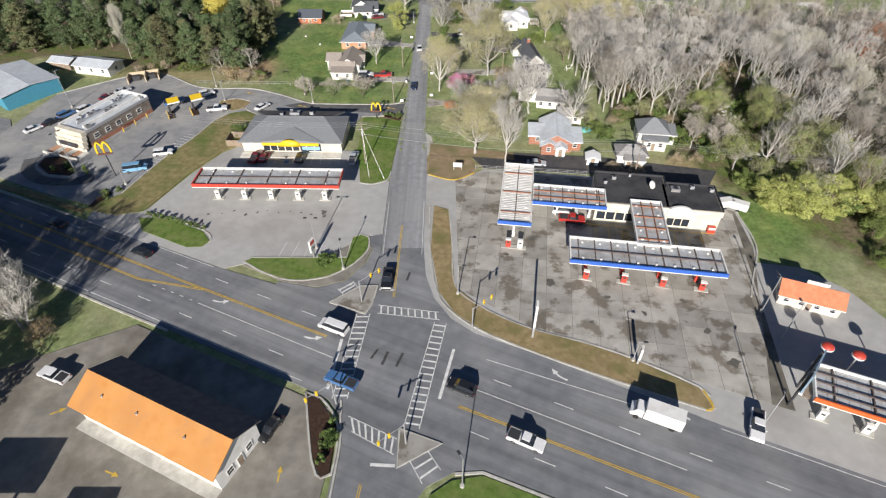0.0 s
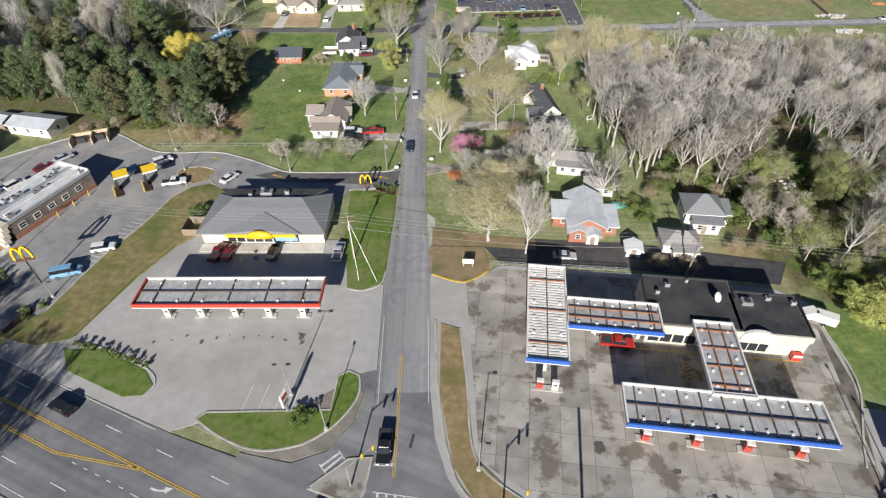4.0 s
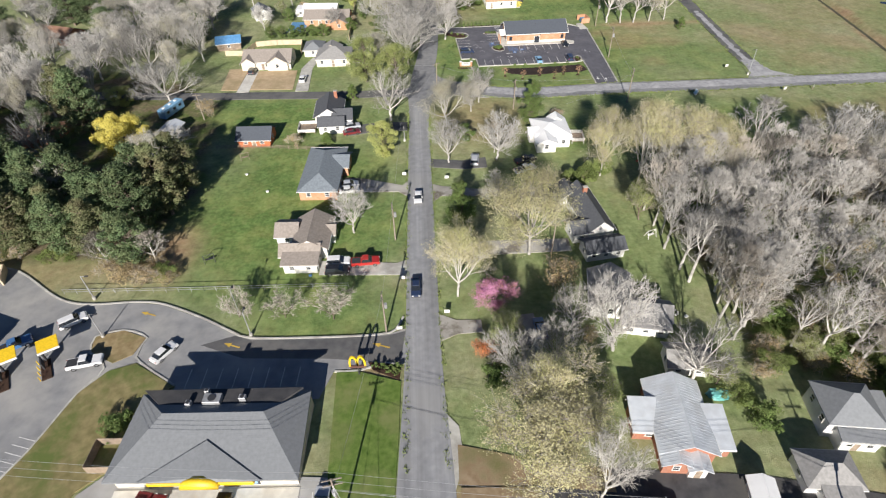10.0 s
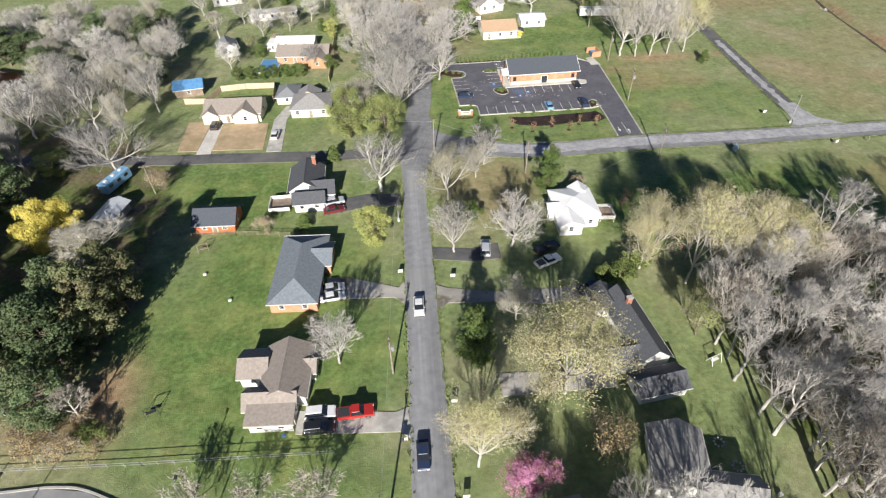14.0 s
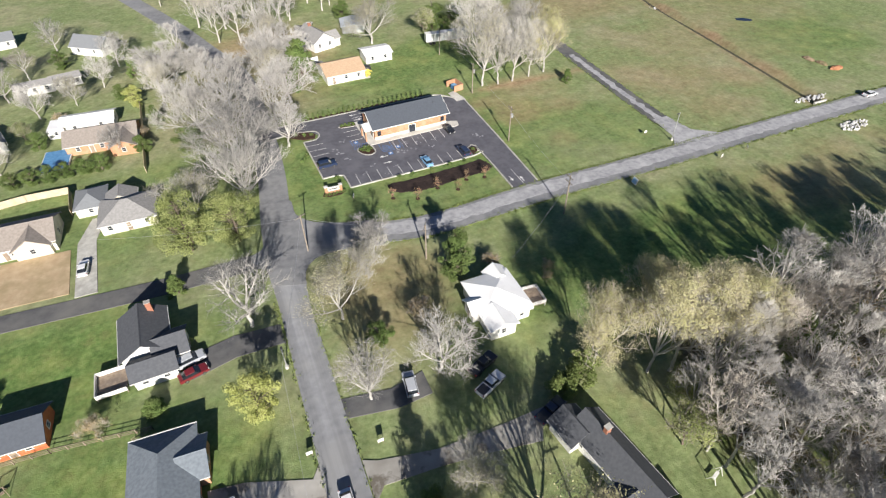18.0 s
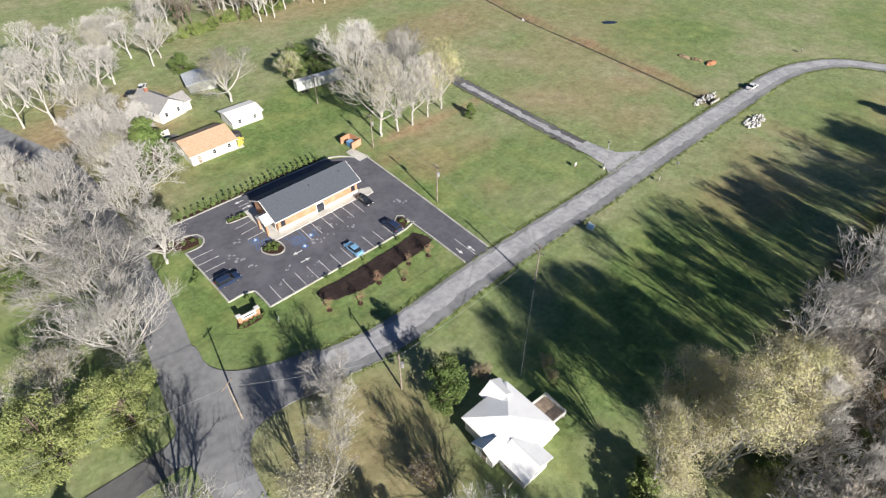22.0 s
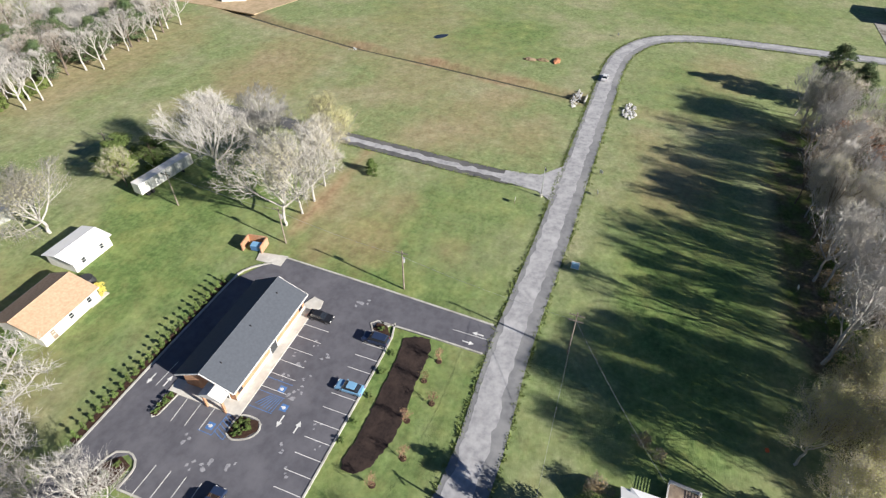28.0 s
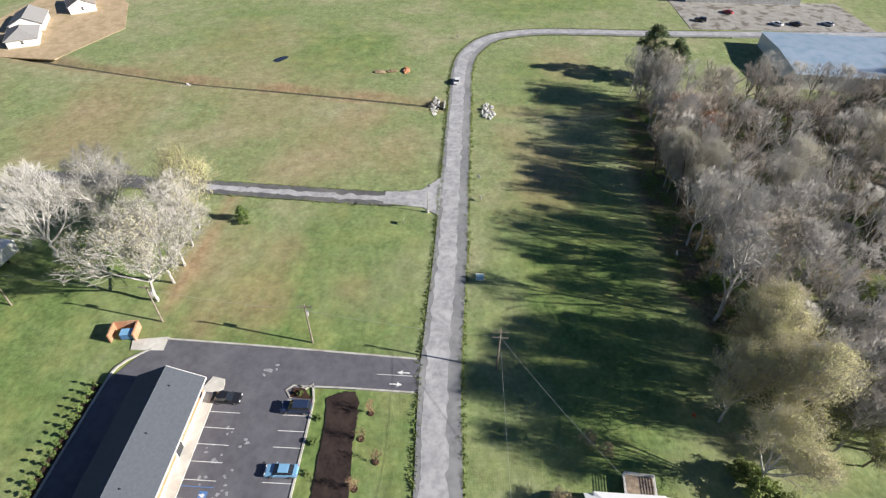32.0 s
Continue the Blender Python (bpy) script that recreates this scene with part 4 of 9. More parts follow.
kerb([P(-320, 53.0), (-105, 104.0), (-84, 95.2)], "low concrete kerb along the highway", w=0.4, h=0.12, step=0)
kerb([(1, 36.0), (5, 36.2), P(15, 36.0), P(90, 35.9), P(300, 35.9)], "low concrete kerb along the highway", w=0.4, h=0.12, step=0)
for q in (ISL_N, ISL_S):
    kerb(q, "kerb of a traffic island", w=0.3, h=0.18, closed=True, step=0)

# ---- road paint ----
Z = 0.052
mk = lambda a, b, w=0.13, m=None, z=Z, par=highway: line_mark(par, a, b, w, z, m)
for s in np.arange(-205, -42, 10.2):
    for v in (40.1, 49.8):
        mk(P(s, v), P(s + 3.1, v), 0.14)
for s in np.arange(-14.5, 200, 10.2):
    for v in (40.2, 50.3):
        mk(P(s, v), P(s + 3.1, v), 0.14)
mk(P(-71, 43.4), P(-41, 43.2)), mk(P(-17.5, 47.4), P(16, 47.4)), mk(P(-17, 53.6), P(14, 55.4), 0.12)
for s0, s1, v0, v1 in ((-210, -44.5, 46.8, 46.8), (-210, -44.5, 46.5, 46.5), (-17.8, 30, 43.6, 44.2), (30, 220, 44.2, 44.2), (-17.8, 30, 43.3, 43.9), (30, 220, 43.9, 43.9), (-210, -86, 43.7, 43.7), (-210, -86, 43.4, 43.4), (-86, -72.4, 43.7, 46.7), (-86, -72.4, 43.4, 46.4), (30, 50, 44.2, 47.3), (50, 220, 47.3, 47.3)):
    mk(P(s0, v0), P(s1, v1), 0.14, YEL_LINE)
for i in range(5):
    mk(P(-82.4 + 2.3 * i, 43.5), P(-81.6 + 2.3 * i, 43.5))
mk(P(-150, 52.0), P(-75, 52.2), 0.12), mk(P(-150, 37), P(-43, 37.2), 0.12), mk(P(4, 37.2), P(150, 37), 0.12), mk(P(20, 56.3), P(150, 56.3), 0.12)
mk((-18.5, 60.2), (-19.4, 50.0), 0.5), mk((1.1, 58.0), (-1.3, 48.2), 0.5), mk((-11.2, 37.4), (-7.6, 37.2), 0.5), mk((-13.0, 72.2), (-9.9, 72.0), 0.45)


def crosswalk(a0, a1, b0, b1, n):
    """Two long lines and the bars between them."""
    mk(a0, a1, 0.14), mk(b0, b1, 0.14)
    for i in range(n):
        t = (i + 0.5) / n
        mk((a0[0] + t * (a1[0] - a0[0]), a0[1] + t * (a1[1] - a0[1])), (b0[0] + t * (b1[0] - b0[0]), b0[1] + t * (b1[1] - b0[1])), 0.3)


crosswalk((-16.6, 66), (-18.4, 48.2), (-14.2, 66), (-16.0, 48.2), 14)
crosswalk((-2.3, 64.1), (-6.7, 43.4), (-0.2, 63.7), (-4.3, 43.0), 16)
crosswalk((-12.9, 68.2), (-1.6, 66.4), (-12.8, 66.2), (-1.4, 64.6), 9)
crosswalk((-15.4, 45.2), (-7.6, 41.4), (-14.6, 42.6), (-7.9, 38.9), 7)
crosswalk((-21.0, 72.4), (-18.6, 69.6), (-18.4, 74.4), (-16.6, 72), 4)
crosswalk((-3.4, 40.2), (-1.0, 36.6), (-6.0, 38.8), (-3.6, 34.6), 3)
for x0 in (-9.75, -10.05):
    mk((x0 + 0.1, 91.5), (x0 - 0.2, 70.2), 0.12, YEL_LINE)
for x0 in (-12.4, -12.1):
    mk((x0, 34.5), (x0 - 3, 8), 0.12, YEL_LINE)
mk((-13.3, 100), (-13.2, 82), 0.1), mk((-5.3, 100), (-5.2, 82), 0.1)
for x, y, tn, sg in ((*P(-67.3, 45.1), -1, 0), (*P(-46.5, 45.0), -1, 0), (*P(-5, 55.2), -1, 180), (*P(14, 56), -1, 180), (*P(39, 46.2), -1, 180)):
    arrow_mark(highway, x, y, -24.3 + sg, Z, -tn if sg == 0 else tn, 1.2)
# tar-sealed cracks and trench patches
for a, b, w in (((-12, 58), (-13, 56), 0.4), ((-10.2, 57.5), (-11, 54.8), 0.5), ((-7.6, 57.2), (-8.6, 54.4), 0.5), ((-10.4, 77), (-11, 74.6), 0.45), ((-7.4, 76.8), (-7.9, 74.6), 0.45)):
    mk(a, b, w, SEAL, 0.047)

# bays of the new shop
shop = lambda a, b, w=0.11, m=None: line_mark(lot_shop, a, b, w, 0.062, m)
for i in range(12):
    x = 14.15 + 2.72 * i
    if x < 44.5:
        shop((x, 258.8 + 0.03 * i), (x - 0.05, 263.3 + 0.03 * i))
for i in range(6):
    shop((27.4 + 2.75 * i, 270 + 0.08 * i), (27.4 + 2.75 * i, 275.2 + 0.08 * i))
for i in range(5):
    shop((5.8 + 0.12 * i, 280.7 - 2.68 * i), (10.4 + 0.1 * i, 280.7 - 2.62 * i))
for i in range(3):
    shop((16.8 + 0.2 * i, 283.8 - 2.5 * i), (21.6, 284.2 - 2.6 * i))
for i in range(7):
    shop((17.2 + i * 0.65, 274.6), (17.9 + i * 0.65, 276.4), 0.1, BLUE_LINE)
    shop((23.7 + i * 0.1, 270.4 + i * 0.55), (26.4, 270.1 + i * 0.35), 0.1, BLUE_LINE)
for a, b in (((17.1, 276.5), (21.6, 276.4)), ((17.2, 274.4), (21.4, 274.5)), ((23.6, 274.4), (23.6, 270.2)), ((26.6, 274.6), (26.6, 269.8)), ((29.2, 275), (29.2, 270)), ((17.2, 279), (17.2, 276.6))):
    shop(a, b, 0.1, BLUE_LINE)
for x, y in ((18.4, 277.6), (28.0, 271.2), (25.2, 269.0)):
    bm = B()
    box(bm, 0, 0, 0, 1.2, 1.2, 0.012)
    part("bay_symbol", bm, BLUE_LINE, lot_shop, at=pose(x, y, 0.06))
    bm = cyl(B(), (0, 0, 0), (0, 0, 0.01), 0.3, 0.3, 10)
    box(bm, 0.05, 0.3, 0.005, 0.2, 0.5, 0.012)
    part("bay_symbol", bm, WHITE_LINE, lot_shop, at=pose(x, y, 0.066))
for x, y, r in ((21.8, 292.3, 180), (22.4, 289.4, 0), (23.0, 268.2, 180), (23.1, 265.2, 0), (50.6, 245.5, 90), (48.2, 246.5, 270)):
    arrow_mark(lot_shop, x, y, r, 0.062, 0, 0.9)
shop((26, 290.6), (21, 290.6)), shop((50, 243.5), (50, 250))
# bays before the left shop and the restaurant
for i in range(11):
    x = -48.2 + 2.32 * i
    line_mark(lot_left, (x, 119.9 - 0.03 * i), (x + 0.1, 115.6 - 0.02 * i), 0.11, 0.056)
for i in range(7):
    line_mark(lot_left, (-39.6 + i * 0.35, 115.6), (-38.2 + i * 0.35, 119.4), 0.11, 0.06)
bm = box(B(), 0, 0, 0, 1.2, 1.2, 0.012)
part("bay_symbol", bm, BLUE_LINE, lot_left, at=pose(-40.6, 116.6, 0.058))
for i in range(4):
    line_mark(lot_left, (-34.5 + 2.6 * i, 81.5), (-33.7 + 2.6 * i, 86.2), 0.1, 0.056)
for i in range(15):
    x, y = -67.2 - 0.33 * i * 1.3, 129.5 - 1.2 * i
    line_mark(lot_mid, (x - 0.2, y), (x - 3.6, y + 1.0), 0.11, 0.052)
for i in range(8):
    line_mark(lot_mid, (-48 + 2.6 * i, 141.6 - 0.1 * i), (-48.2 + 2.6 * i, 137.2), 0.1, 0.052)
for x, y in ((-59.8, 154.6), (-42.5, 146.2), (-16.4, 144.6)):
    arrow_mark(lot_mid, x, y, 160, 0.066, 0, 1.3, YEL_LINE)
for x, y, r in ((-61, 46, 30), (-48, 36, -20), (-36, 27, 150), (-24, 36, 90)):
    arrow_mark(highway, x, y, r, 0.056, 0, 1.0, YEL_LINE)
for i in range(9):
    line_mark(lot_right, (32 + 2.7 * i, 90.6 - 0.38 * i), (31.3 + 2.7 * i, 85.8 - 0.38 * i), 0.11, 0.078, YEL_LINE)
for i in range(6):
    line_mark(lot_right, (37.0, 84.9 + 0.7 * i), (38.8, 85.5 + 0.7 * i), 0.11, 0.078, YEL_LINE)
line_mark(lot_right, (30, 91.8), (57, 88.2), 0.2, 0.078, YEL_LINE)

# ---- houses and shops ----
WIN = {}


def window(parent, m, w=0.95, h=1.3, trim=None):
    """A framed window, standing 4 cm proud of its wall; local x along the wall, z up, y out."""
    trim = trim or WHITE
    key = (w, h, trim.name)
    if key not in WIN:
        bm = B()
        for cx, cz, sx, sz in ((0, h / 2, w + 0.16, 0.1), (0, -h / 2, w + 0.2, 0.12), (-w / 2, 0, 0.1, h), (w / 2, 0, 0.1, h), (0, 0, w, 0.06)):
            box(bm, cx, 0.02, cz, sx, 0.1, sz)
        fr = part("window", bm, trim, parent, at=m)
        pn = part("pane", box(B(), 0, 0.005, 0, w - 0.08, 0.03, h - 0.08), GLASS, fr)
        WIN[key] = (fr, pn)
        return fr
    fr, pn = WIN[key]
    f = again(fr, "window", parent, m)
    again(pn, "pane", f, Matrix())
    return f


def door(parent, m, w=0.95, h=2.05, material=None):
    d = part("door", box(B(), 0, 0.03, h / 2, w, 0.08, h, 0, 0.015), material or WOOD, parent, at=m)
    bm = B()
    for cx, cz, sx, sz in ((0, h + 0.05, w + 0.24, 0.12), (-w / 2 - 0.06, h / 2, 0.12, h), (w / 2 + 0.06, h / 2, 0.12, h)):
        box(bm, cx, 0.03, cz, sx, 0.1, sz)
    part("frame", bm, WHITE, d)
    part("handle", cyl(B(), (w * 0.38, 0.07, 1.0), (w * 0.38, 0.14, 1.0), 0.03), CHROME, d)
    return d


def extrude_x(bm, prof, x0, x1, m=None):
    """A (y, z) outline drawn out along x."""
    m = m or Matrix()
    a = [bm.verts.new(m @ Vector((x0, y, z))) for y, z in prof]
    b = [bm.verts.new(m @ Vector((x1, y, z))) for y, z in prof]
    n = len(prof)
    bm.faces.new(a[::-1]), bm.faces.new(b)
    for i in range(n):
        j = (i + 1) % n
        bm.faces.new((a[i], a[j], b[j], b[i]))
    bmesh.ops.recalc_face_normals(bm, faces=bm.faces)
    return bm


def roof_mesh(w, d, h, kind, rh, over=0.45, t=0.16):
    """The closed solid of a roof over a w x d block with walls h high."""
    bm = B()
    if kind in ("gx", "gy"):
        m = Matrix() if kind == "gx" else Matrix.Rotation(radians(90), 4, "Z")
        a, b = (w, d) if kind == "gx" else (d, w)
        Y = b / 2 + over
        ze = h - over * rh / (b / 2)
        extrude_x(bm, [(-Y, ze), (0, h + rh), (Y, ze), (Y, ze - t), (0, h + rh - t), (-Y, ze - t)], -a / 2 - over, a / 2 + over, m)
        cap = B()
        extrude_x(cap, [(-0.16, h + rh - 0.06), (0, h + rh + 0.05), (0.16, h + rh - 0.06)], -a / 2 - over, a / 2 + over, m)
        return bm, cap
    if kind == "hip":
        X, Y = w / 2 + over, d / 2 + over
        ze = h - over * rh / (min(w, d) / 2)
        lo = [bm.verts.new((x, y, ze - t)) for x, y in ((-X, -Y), (X, -Y), (X, Y), (-X, Y))]
        up = [bm.verts.new((x, y, ze)) for x, y in ((-X, -Y), (X, -Y), (X, Y), (-X, Y))]
        if w >= d:
            r = [bm.verts.new((-(w - d) / 2 - 0.01, 0, h + rh)), bm.verts.new(((w - d) / 2 + 0.01, 0, h + rh))]
            fs = ((up[0], up[1], r[1], r[0]), (up[1], up[2], r[1]), (up[2], up[3], r[0], r[1]), (up[3], up[0], r[0]))
        else:
            r = [bm.verts.new((0, -(d - w) / 2 - 0.01, h + rh)), bm.verts.new((0, (d - w) / 2 + 0.01, h + rh))]
            fs = ((up[0], up[1], r[0]), (up[1], up[2], r[1], r[0]), (up[2], up[3], r[1]), (up[3], up[0], r[0], r[1]))
        for f in fs:
            bm.faces.new(f)
        bm.faces.new(lo[::-1])
        for i in range(4):
            j = (i + 1) % 4
            bm.faces.new((lo[i], lo[j], up[j], up[i]))
        return bm, None
    if kind == "shed":
        Y = d / 2 + over
        extrude_x(bm, [(-Y, h), (Y, h + rh), (Y, h + rh - t), (-Y, h - t)], -w / 2 - over, w / 2 + over)
        return bm, None
    box(bm, 0, 0, h + 0.05, w - 0.3, d - 0.3, 0.1)
    return bm, None


def house(name, label, x, y, rot, blocks, wall, roof, trim=None, doors=(), chimney=None, category="house", steps_at=None, seams=0.0, gutter=True):
    """blocks: (cx, cy, width, depth, wall height, roof kind, roof rise, windows s, n, e, w[, wall material, roof material])"""
    hs = thing(name, label, category, x, y, 0, rot)
    for bl in blocks:
        cx, cy, w, d, h, kind, rh, ws, wn_, we, ww = bl[:11]
        wm = bl[11] if len(bl) > 11 and bl[11] else wall
        rm = bl[12] if len(bl) > 12 and bl[12] else roof
        at = pose(cx, cy, 0)
        bm = B()
        if kind in ("gx", "gy"):
            m = Matrix() if kind == "gx" else Matrix.Rotation(radians(90), 4, "Z")
            a, b = (w, d) if kind == "gx" else (d, w)
            extrude_x(bm, [(-b / 2, -0.3), (b / 2, -0.3), (b / 2, h - 0.1), (0, h + rh - 0.12), (-b / 2, h - 0.1)], -a / 2, a / 2, m)
        else:
            box(bm, 0, 0, h / 2 - 0.2, w, d, h + 0.2)
        wl = part("wall", bm, wm, hs, at=at)
        bm, cap = roof_mesh(w, d, h, kind, rh)
        rf = part("roof", bm, rm, hs, at=at)
        if cap:
            part("ridge_cap", cap, rm, rf)
        if seams and kind in ("gx", "gy"):
            a, b = (w, d) if kind == "gx" else (d, w)
            m = Matrix() if kind == "gx" else Matrix.Rotation(radians(90), 4, "Z")
            bm = B()
            sl = rh / (b / 2)
            for k in range(int(a / seams) + 1):
                xx = -a / 2 + k * seams
                for sg in (-1, 1):
                    box(bm, xx, 0, 0, 0.035, math.hypot(b / 2 + 0.4, rh), 0.024, m=m @ Matrix.Translation((0, sg * (b / 4 + 0.2), h + rh / 2 - 0.2 * sl + 0.02)) @ Matrix.Rotation(-sg * math.atan(sl), 4, "X"))
            part("roof_seams", bm, rm, rf)
        if gutter and kind != "flat":
            for sg in (-1, 1):
                bm = B()
                if kind == "gy":
                    box(bm, sg * (w / 2 + 0.47), 0, h - 0.45 * rh / (w / 2) - 0.1, 0.12, d + 0.9, 0.14)
                else:
                    box(bm, 0, sg * (d / 2 + 0.47), h - 0.45 * rh / (d / 2) - 0.1, w + 0.9, 0.12, 0.14)
                part("gutter", bm, trim or WHITE, rf)
        for side, k in (("s", ws), ("n", wn_), ("e", we), ("w", ww)):
            span = w if side in "sn" else d
            for i in range(k):
                q = (i + 0.5) / k * span - span / 2
                m = {"s": pose(q, -d / 2 - 0.01, h * 0.56, 0, 0, 180), "n": pose(q, d / 2 + 0.01, h * 0.56), "e": pose(w / 2 + 0.01, q, h * 0.56, 0, 0, -90), "w": pose(-w / 2 - 0.01, q, h * 0.56, 0, 0, 90)}[side]
                window(wl, m, 0.95, min(1.3, h * 0.42), trim)
    for dx, dy, side in doors:
        door(hs, pose(dx, dy, 0.05, 0, 0, {"s": 180, "n": 0, "e": -90, "w": 90}[side]))
    if chimney:
        c = part("chimney", box(B(), 0, 0, chimney[2] / 2, 0.9, 0.7, chimney[2], 0, 0.03), BRICK, hs, at=pose(chimney[0], chimney[1], 0))
        part("chimney_cap", box(B(), 0, 0, chimney[2] + 0.06, 1.05, 0.85, 0.12), CONC_LIGHT, c)
    return hs


# houses west of the street
house("house", "one-storey house with taupe shingles and several gables", -33, 171.5, -2,
      [(1.6, 1.4, 7.0, 9.6, 3.0, "gy", 2.1, 0, 2, 2, 1), (-3.9, 3.2, 4.2, 5.2, 2.8, "gx", 1.4, 1, 1, 0, 1), (-0.1, -3.4, 7.6, 3.6, 2.7, "gx", 1.4, 0, 0, 1, 0), (0.3, -6.0, 6.6, 3.4, 2.5, "shed", 0.7, 2, 0, 1, 1), (4.9, 3.0, 2.0, 3.4, 2.6, "gx", 1.0, 0, 0, 1, 0)],
      SIDING, SH_TAUPE, doors=((5.9, 3.6, "e"), (3.7, -6.2, "e")))
house("house", "long brick house with a slate-blue shingle roof", -31.6, 197.4, -2.5,
      [(-0.4, -0.2, 8.6, 18.4, 2.7, "hip", 1.9, 2, 2, 3, 4), (3.6, 3.6, 3.4, 6.2, 2.7, "gx", 1.3, 0, 0, 1, 0)], BRICK_TAN, SH_BLUE, doors=((4.0, -2.0, "e"),))
house("house", "white house with dark cross-gabled shingles", -33.5, 225.4, 2,
      [(-0.2, 2.4, 7.4, 9.6, 2.9, "gy", 2.3, 1, 2, 1, 2), (3.7, -1.4, 5.0, 5.4, 2.7, "gx", 1.7, 1, 1, 1, 0), (0.8, -5.0, 6.6, 4.2, 2.6, "gx", 1.4, 2, 0, 1, 0)], SIDING, SH_DARK, doors=((6.3, -1.2, "e"),), chimney=(1.6, 6.2, 6.0))
dk = thing("wooden_deck", "white-railed timber deck beside a house", "deck", -39.4, 220.8, 0, 2)
part("platform", box(B(), 0, 0, 0.5, 4.6, 4.8, 0.14), WOOD, dk)
for px, py, sx, sy in ((-2.3, 0, 0.1, 4.8), (0, -2.4, 4.6, 0.1), (0, 2.4, 4.6, 0.1)):
    part("rail", box(B(), px, py, 1.0, sx, sy, 0.85), WHITE, dk)
for px in (-2.2, 2.2):
    for py in (-2.3, 2.3):
        part("post", box(B(), px, py, 0.25, 0.14, 0.14, 0.5), WOOD, dk)
house("shed", "orange-red shed with a dark shingle roof", -52.2, 216.2, -2, [(0, 0, 8.6, 6.4, 2.3, "gx", 1.9, 2, 0, 1, 0)], RED_SIDE, SH_SLATE, doors=((0, -3.2, "s"),), category="shed")
house("house", "pale new house with a light grey gabled roof", -58, 266, -1,
      [(0, 0.6, 15.4, 9.4, 2.9, "gx", 2.2, 3, 3, 1, 1), (3.6, -2.6, 6.6, 5.0, 2.8, "gy", 2.0, 1, 0, 0, 0), (-6.0, -2.4, 4.4, 4.6, 2.8, "gy", 1.5, 0, 0, 0, 1)], OFFWHITE, SH_TAUPE, doors=((-1.4, -4.1, "s"),))
house("house", "beige house with a light grey hipped roof", -36.4, 267.4, -1, [(0, 0, 11, 9.6, 2.8, "hip", 2.2, 3, 2, 1, 2), (-1.5, 5.6, 6, 4, 2.6, "gy", 1.6, 0, 1, 0, 0)], OFFWHITE, SH_LIGHT, doors=((0, -4.8, "s"),))
house("garage", "small detached garage with grey shingles", -44.2, 275.2, -1, [(0, 0, 6, 7.6, 2.5, "hip", 1.6, 1, 0, 0, 1)], OFFWHITE, SH_GREY, category="garage")
house("house", "brown-roofed house among yards and fences", -45, 305, -4, [(2.5, 0, 17, 9, 2.8, "gx", 2.0, 3, 2, 1, 1), (8, -5, 6, 7, 2.7, "gy", 1.6, 1, 0, 1, 0)], BRICK_TAN, SH_TAUPE, doors=((0, -4.5, "s"),))
house("house", "low pale house with a white flat extension", -46.5, 316, -4, [(0, 0, 13, 6, 2.7, "gx", 0.9, 2, 2, 1, 1), (-7.6, -1.5, 4.2, 6, 2.5, "flat", 0, 1, 1, 0, 1)], SIDING, ROOF_WHITE)
house("mobile_home", "long white mobile home beside trees", -63, 346, 6, [(0, 0, 10, 4.6, 2.7, "gx", 0.8, 3, 2, 1, 1)], SIDING, SH_LIGHT, category="mobile home")
house("mobile_home", "white mobile home with a pale roof", -54.6, 348, 12, [(0, 0, 8, 4.6, 2.7, "gx", 0.8, 3, 2, 1, 1)], SIDING, SH_LIGHT, category="mobile home")
house("house", "white gabled house on a far lawn", -47.5, 373, -35, [(0, 0, 12, 8, 3, "gx", 2.6, 2, 2, 1, 1)], SIDING, SH_GREY)
house("house", "small grey-roofed white house far off", -70, 313, 20, [(0, 0, 6, 8, 2.8, "gy", 1.8, 1, 1, 1, 1)], SIDING, SH_GREY)
house("house", "white house with grey shingles on a far street", -82, 368, 15, [(0, 0, 11, 8, 2.9, "gx", 2.0, 3, 1, 1, 1)], SIDING, SH_GREY)
house("house", "small white house by far trees", -78, 391, 10, [(0, 0, 8, 7, 2.9, "gx", 1.8, 2, 1, 1, 1)], SIDING, SH_GREY)
house("house", "brown-roofed house deep among trees", -140, 295, -20, [(0, 0, 14, 9, 2.9, "gx", 2.2, 2, 1, 1, 1)], BRICK, SH_BROWN)
house("house", "brown-roofed house half hidden by trees", -112, 221, 5, [(0, 0, 12, 8, 2.9, "hip", 1.9, 2, 1, 1, 1)], BRICK, SH_BROWN)
house("shed", "small grey shed beside a camper", -76.6, 220.4, -12, [(0, 0, 4.2, 7.4, 2.3, "gy", 0.8, 0, 0, 1, 1)], METAL, ROOF_MET, category="shed")
house("house", "house with a blue tarpaulin over its roof", -75.5, 283, 10, [(0, 0, 8, 6.5, 2.6, "gx", 1.4, 1, 1, 1, 1)], WOOD, TARP)

# houses east of the street
house("house", "white house with a bright white metal roof", 26.0, 212.2, 0,
      [(0, 0, 8.8, 8.8, 3.1, "hip", 1.15, 2, 2, 1, 1), (-2.2, -5.4, 4.8, 4.6, 2.9, "gy", 0.9, 1, 0, 1, 2), (2.4, 4.4, 3.6, 2.6, 2.95, "gy", 1.2, 1, 1, 0, 0), (-4.8, -1.0, 2.0, 3.4, 2.7, "gx", 1.0, 0, 0, 0, 1), (2.6, -4.6, 3.4, 1.6, 2.7, "shed", 0.3, 1, 0, 0, 0)], WHITE, ROOF_WHITE, doors=((-5.8, -1.0, "w"),))
dk = thing("wooden_deck", "raised grey deck with rails beside a white house", "deck", 32.9, 210.0, 0, -4)
part("platform", box(B(), 0, 0, 0.8, 3.2, 4.2, 0.14), WOOD, dk)
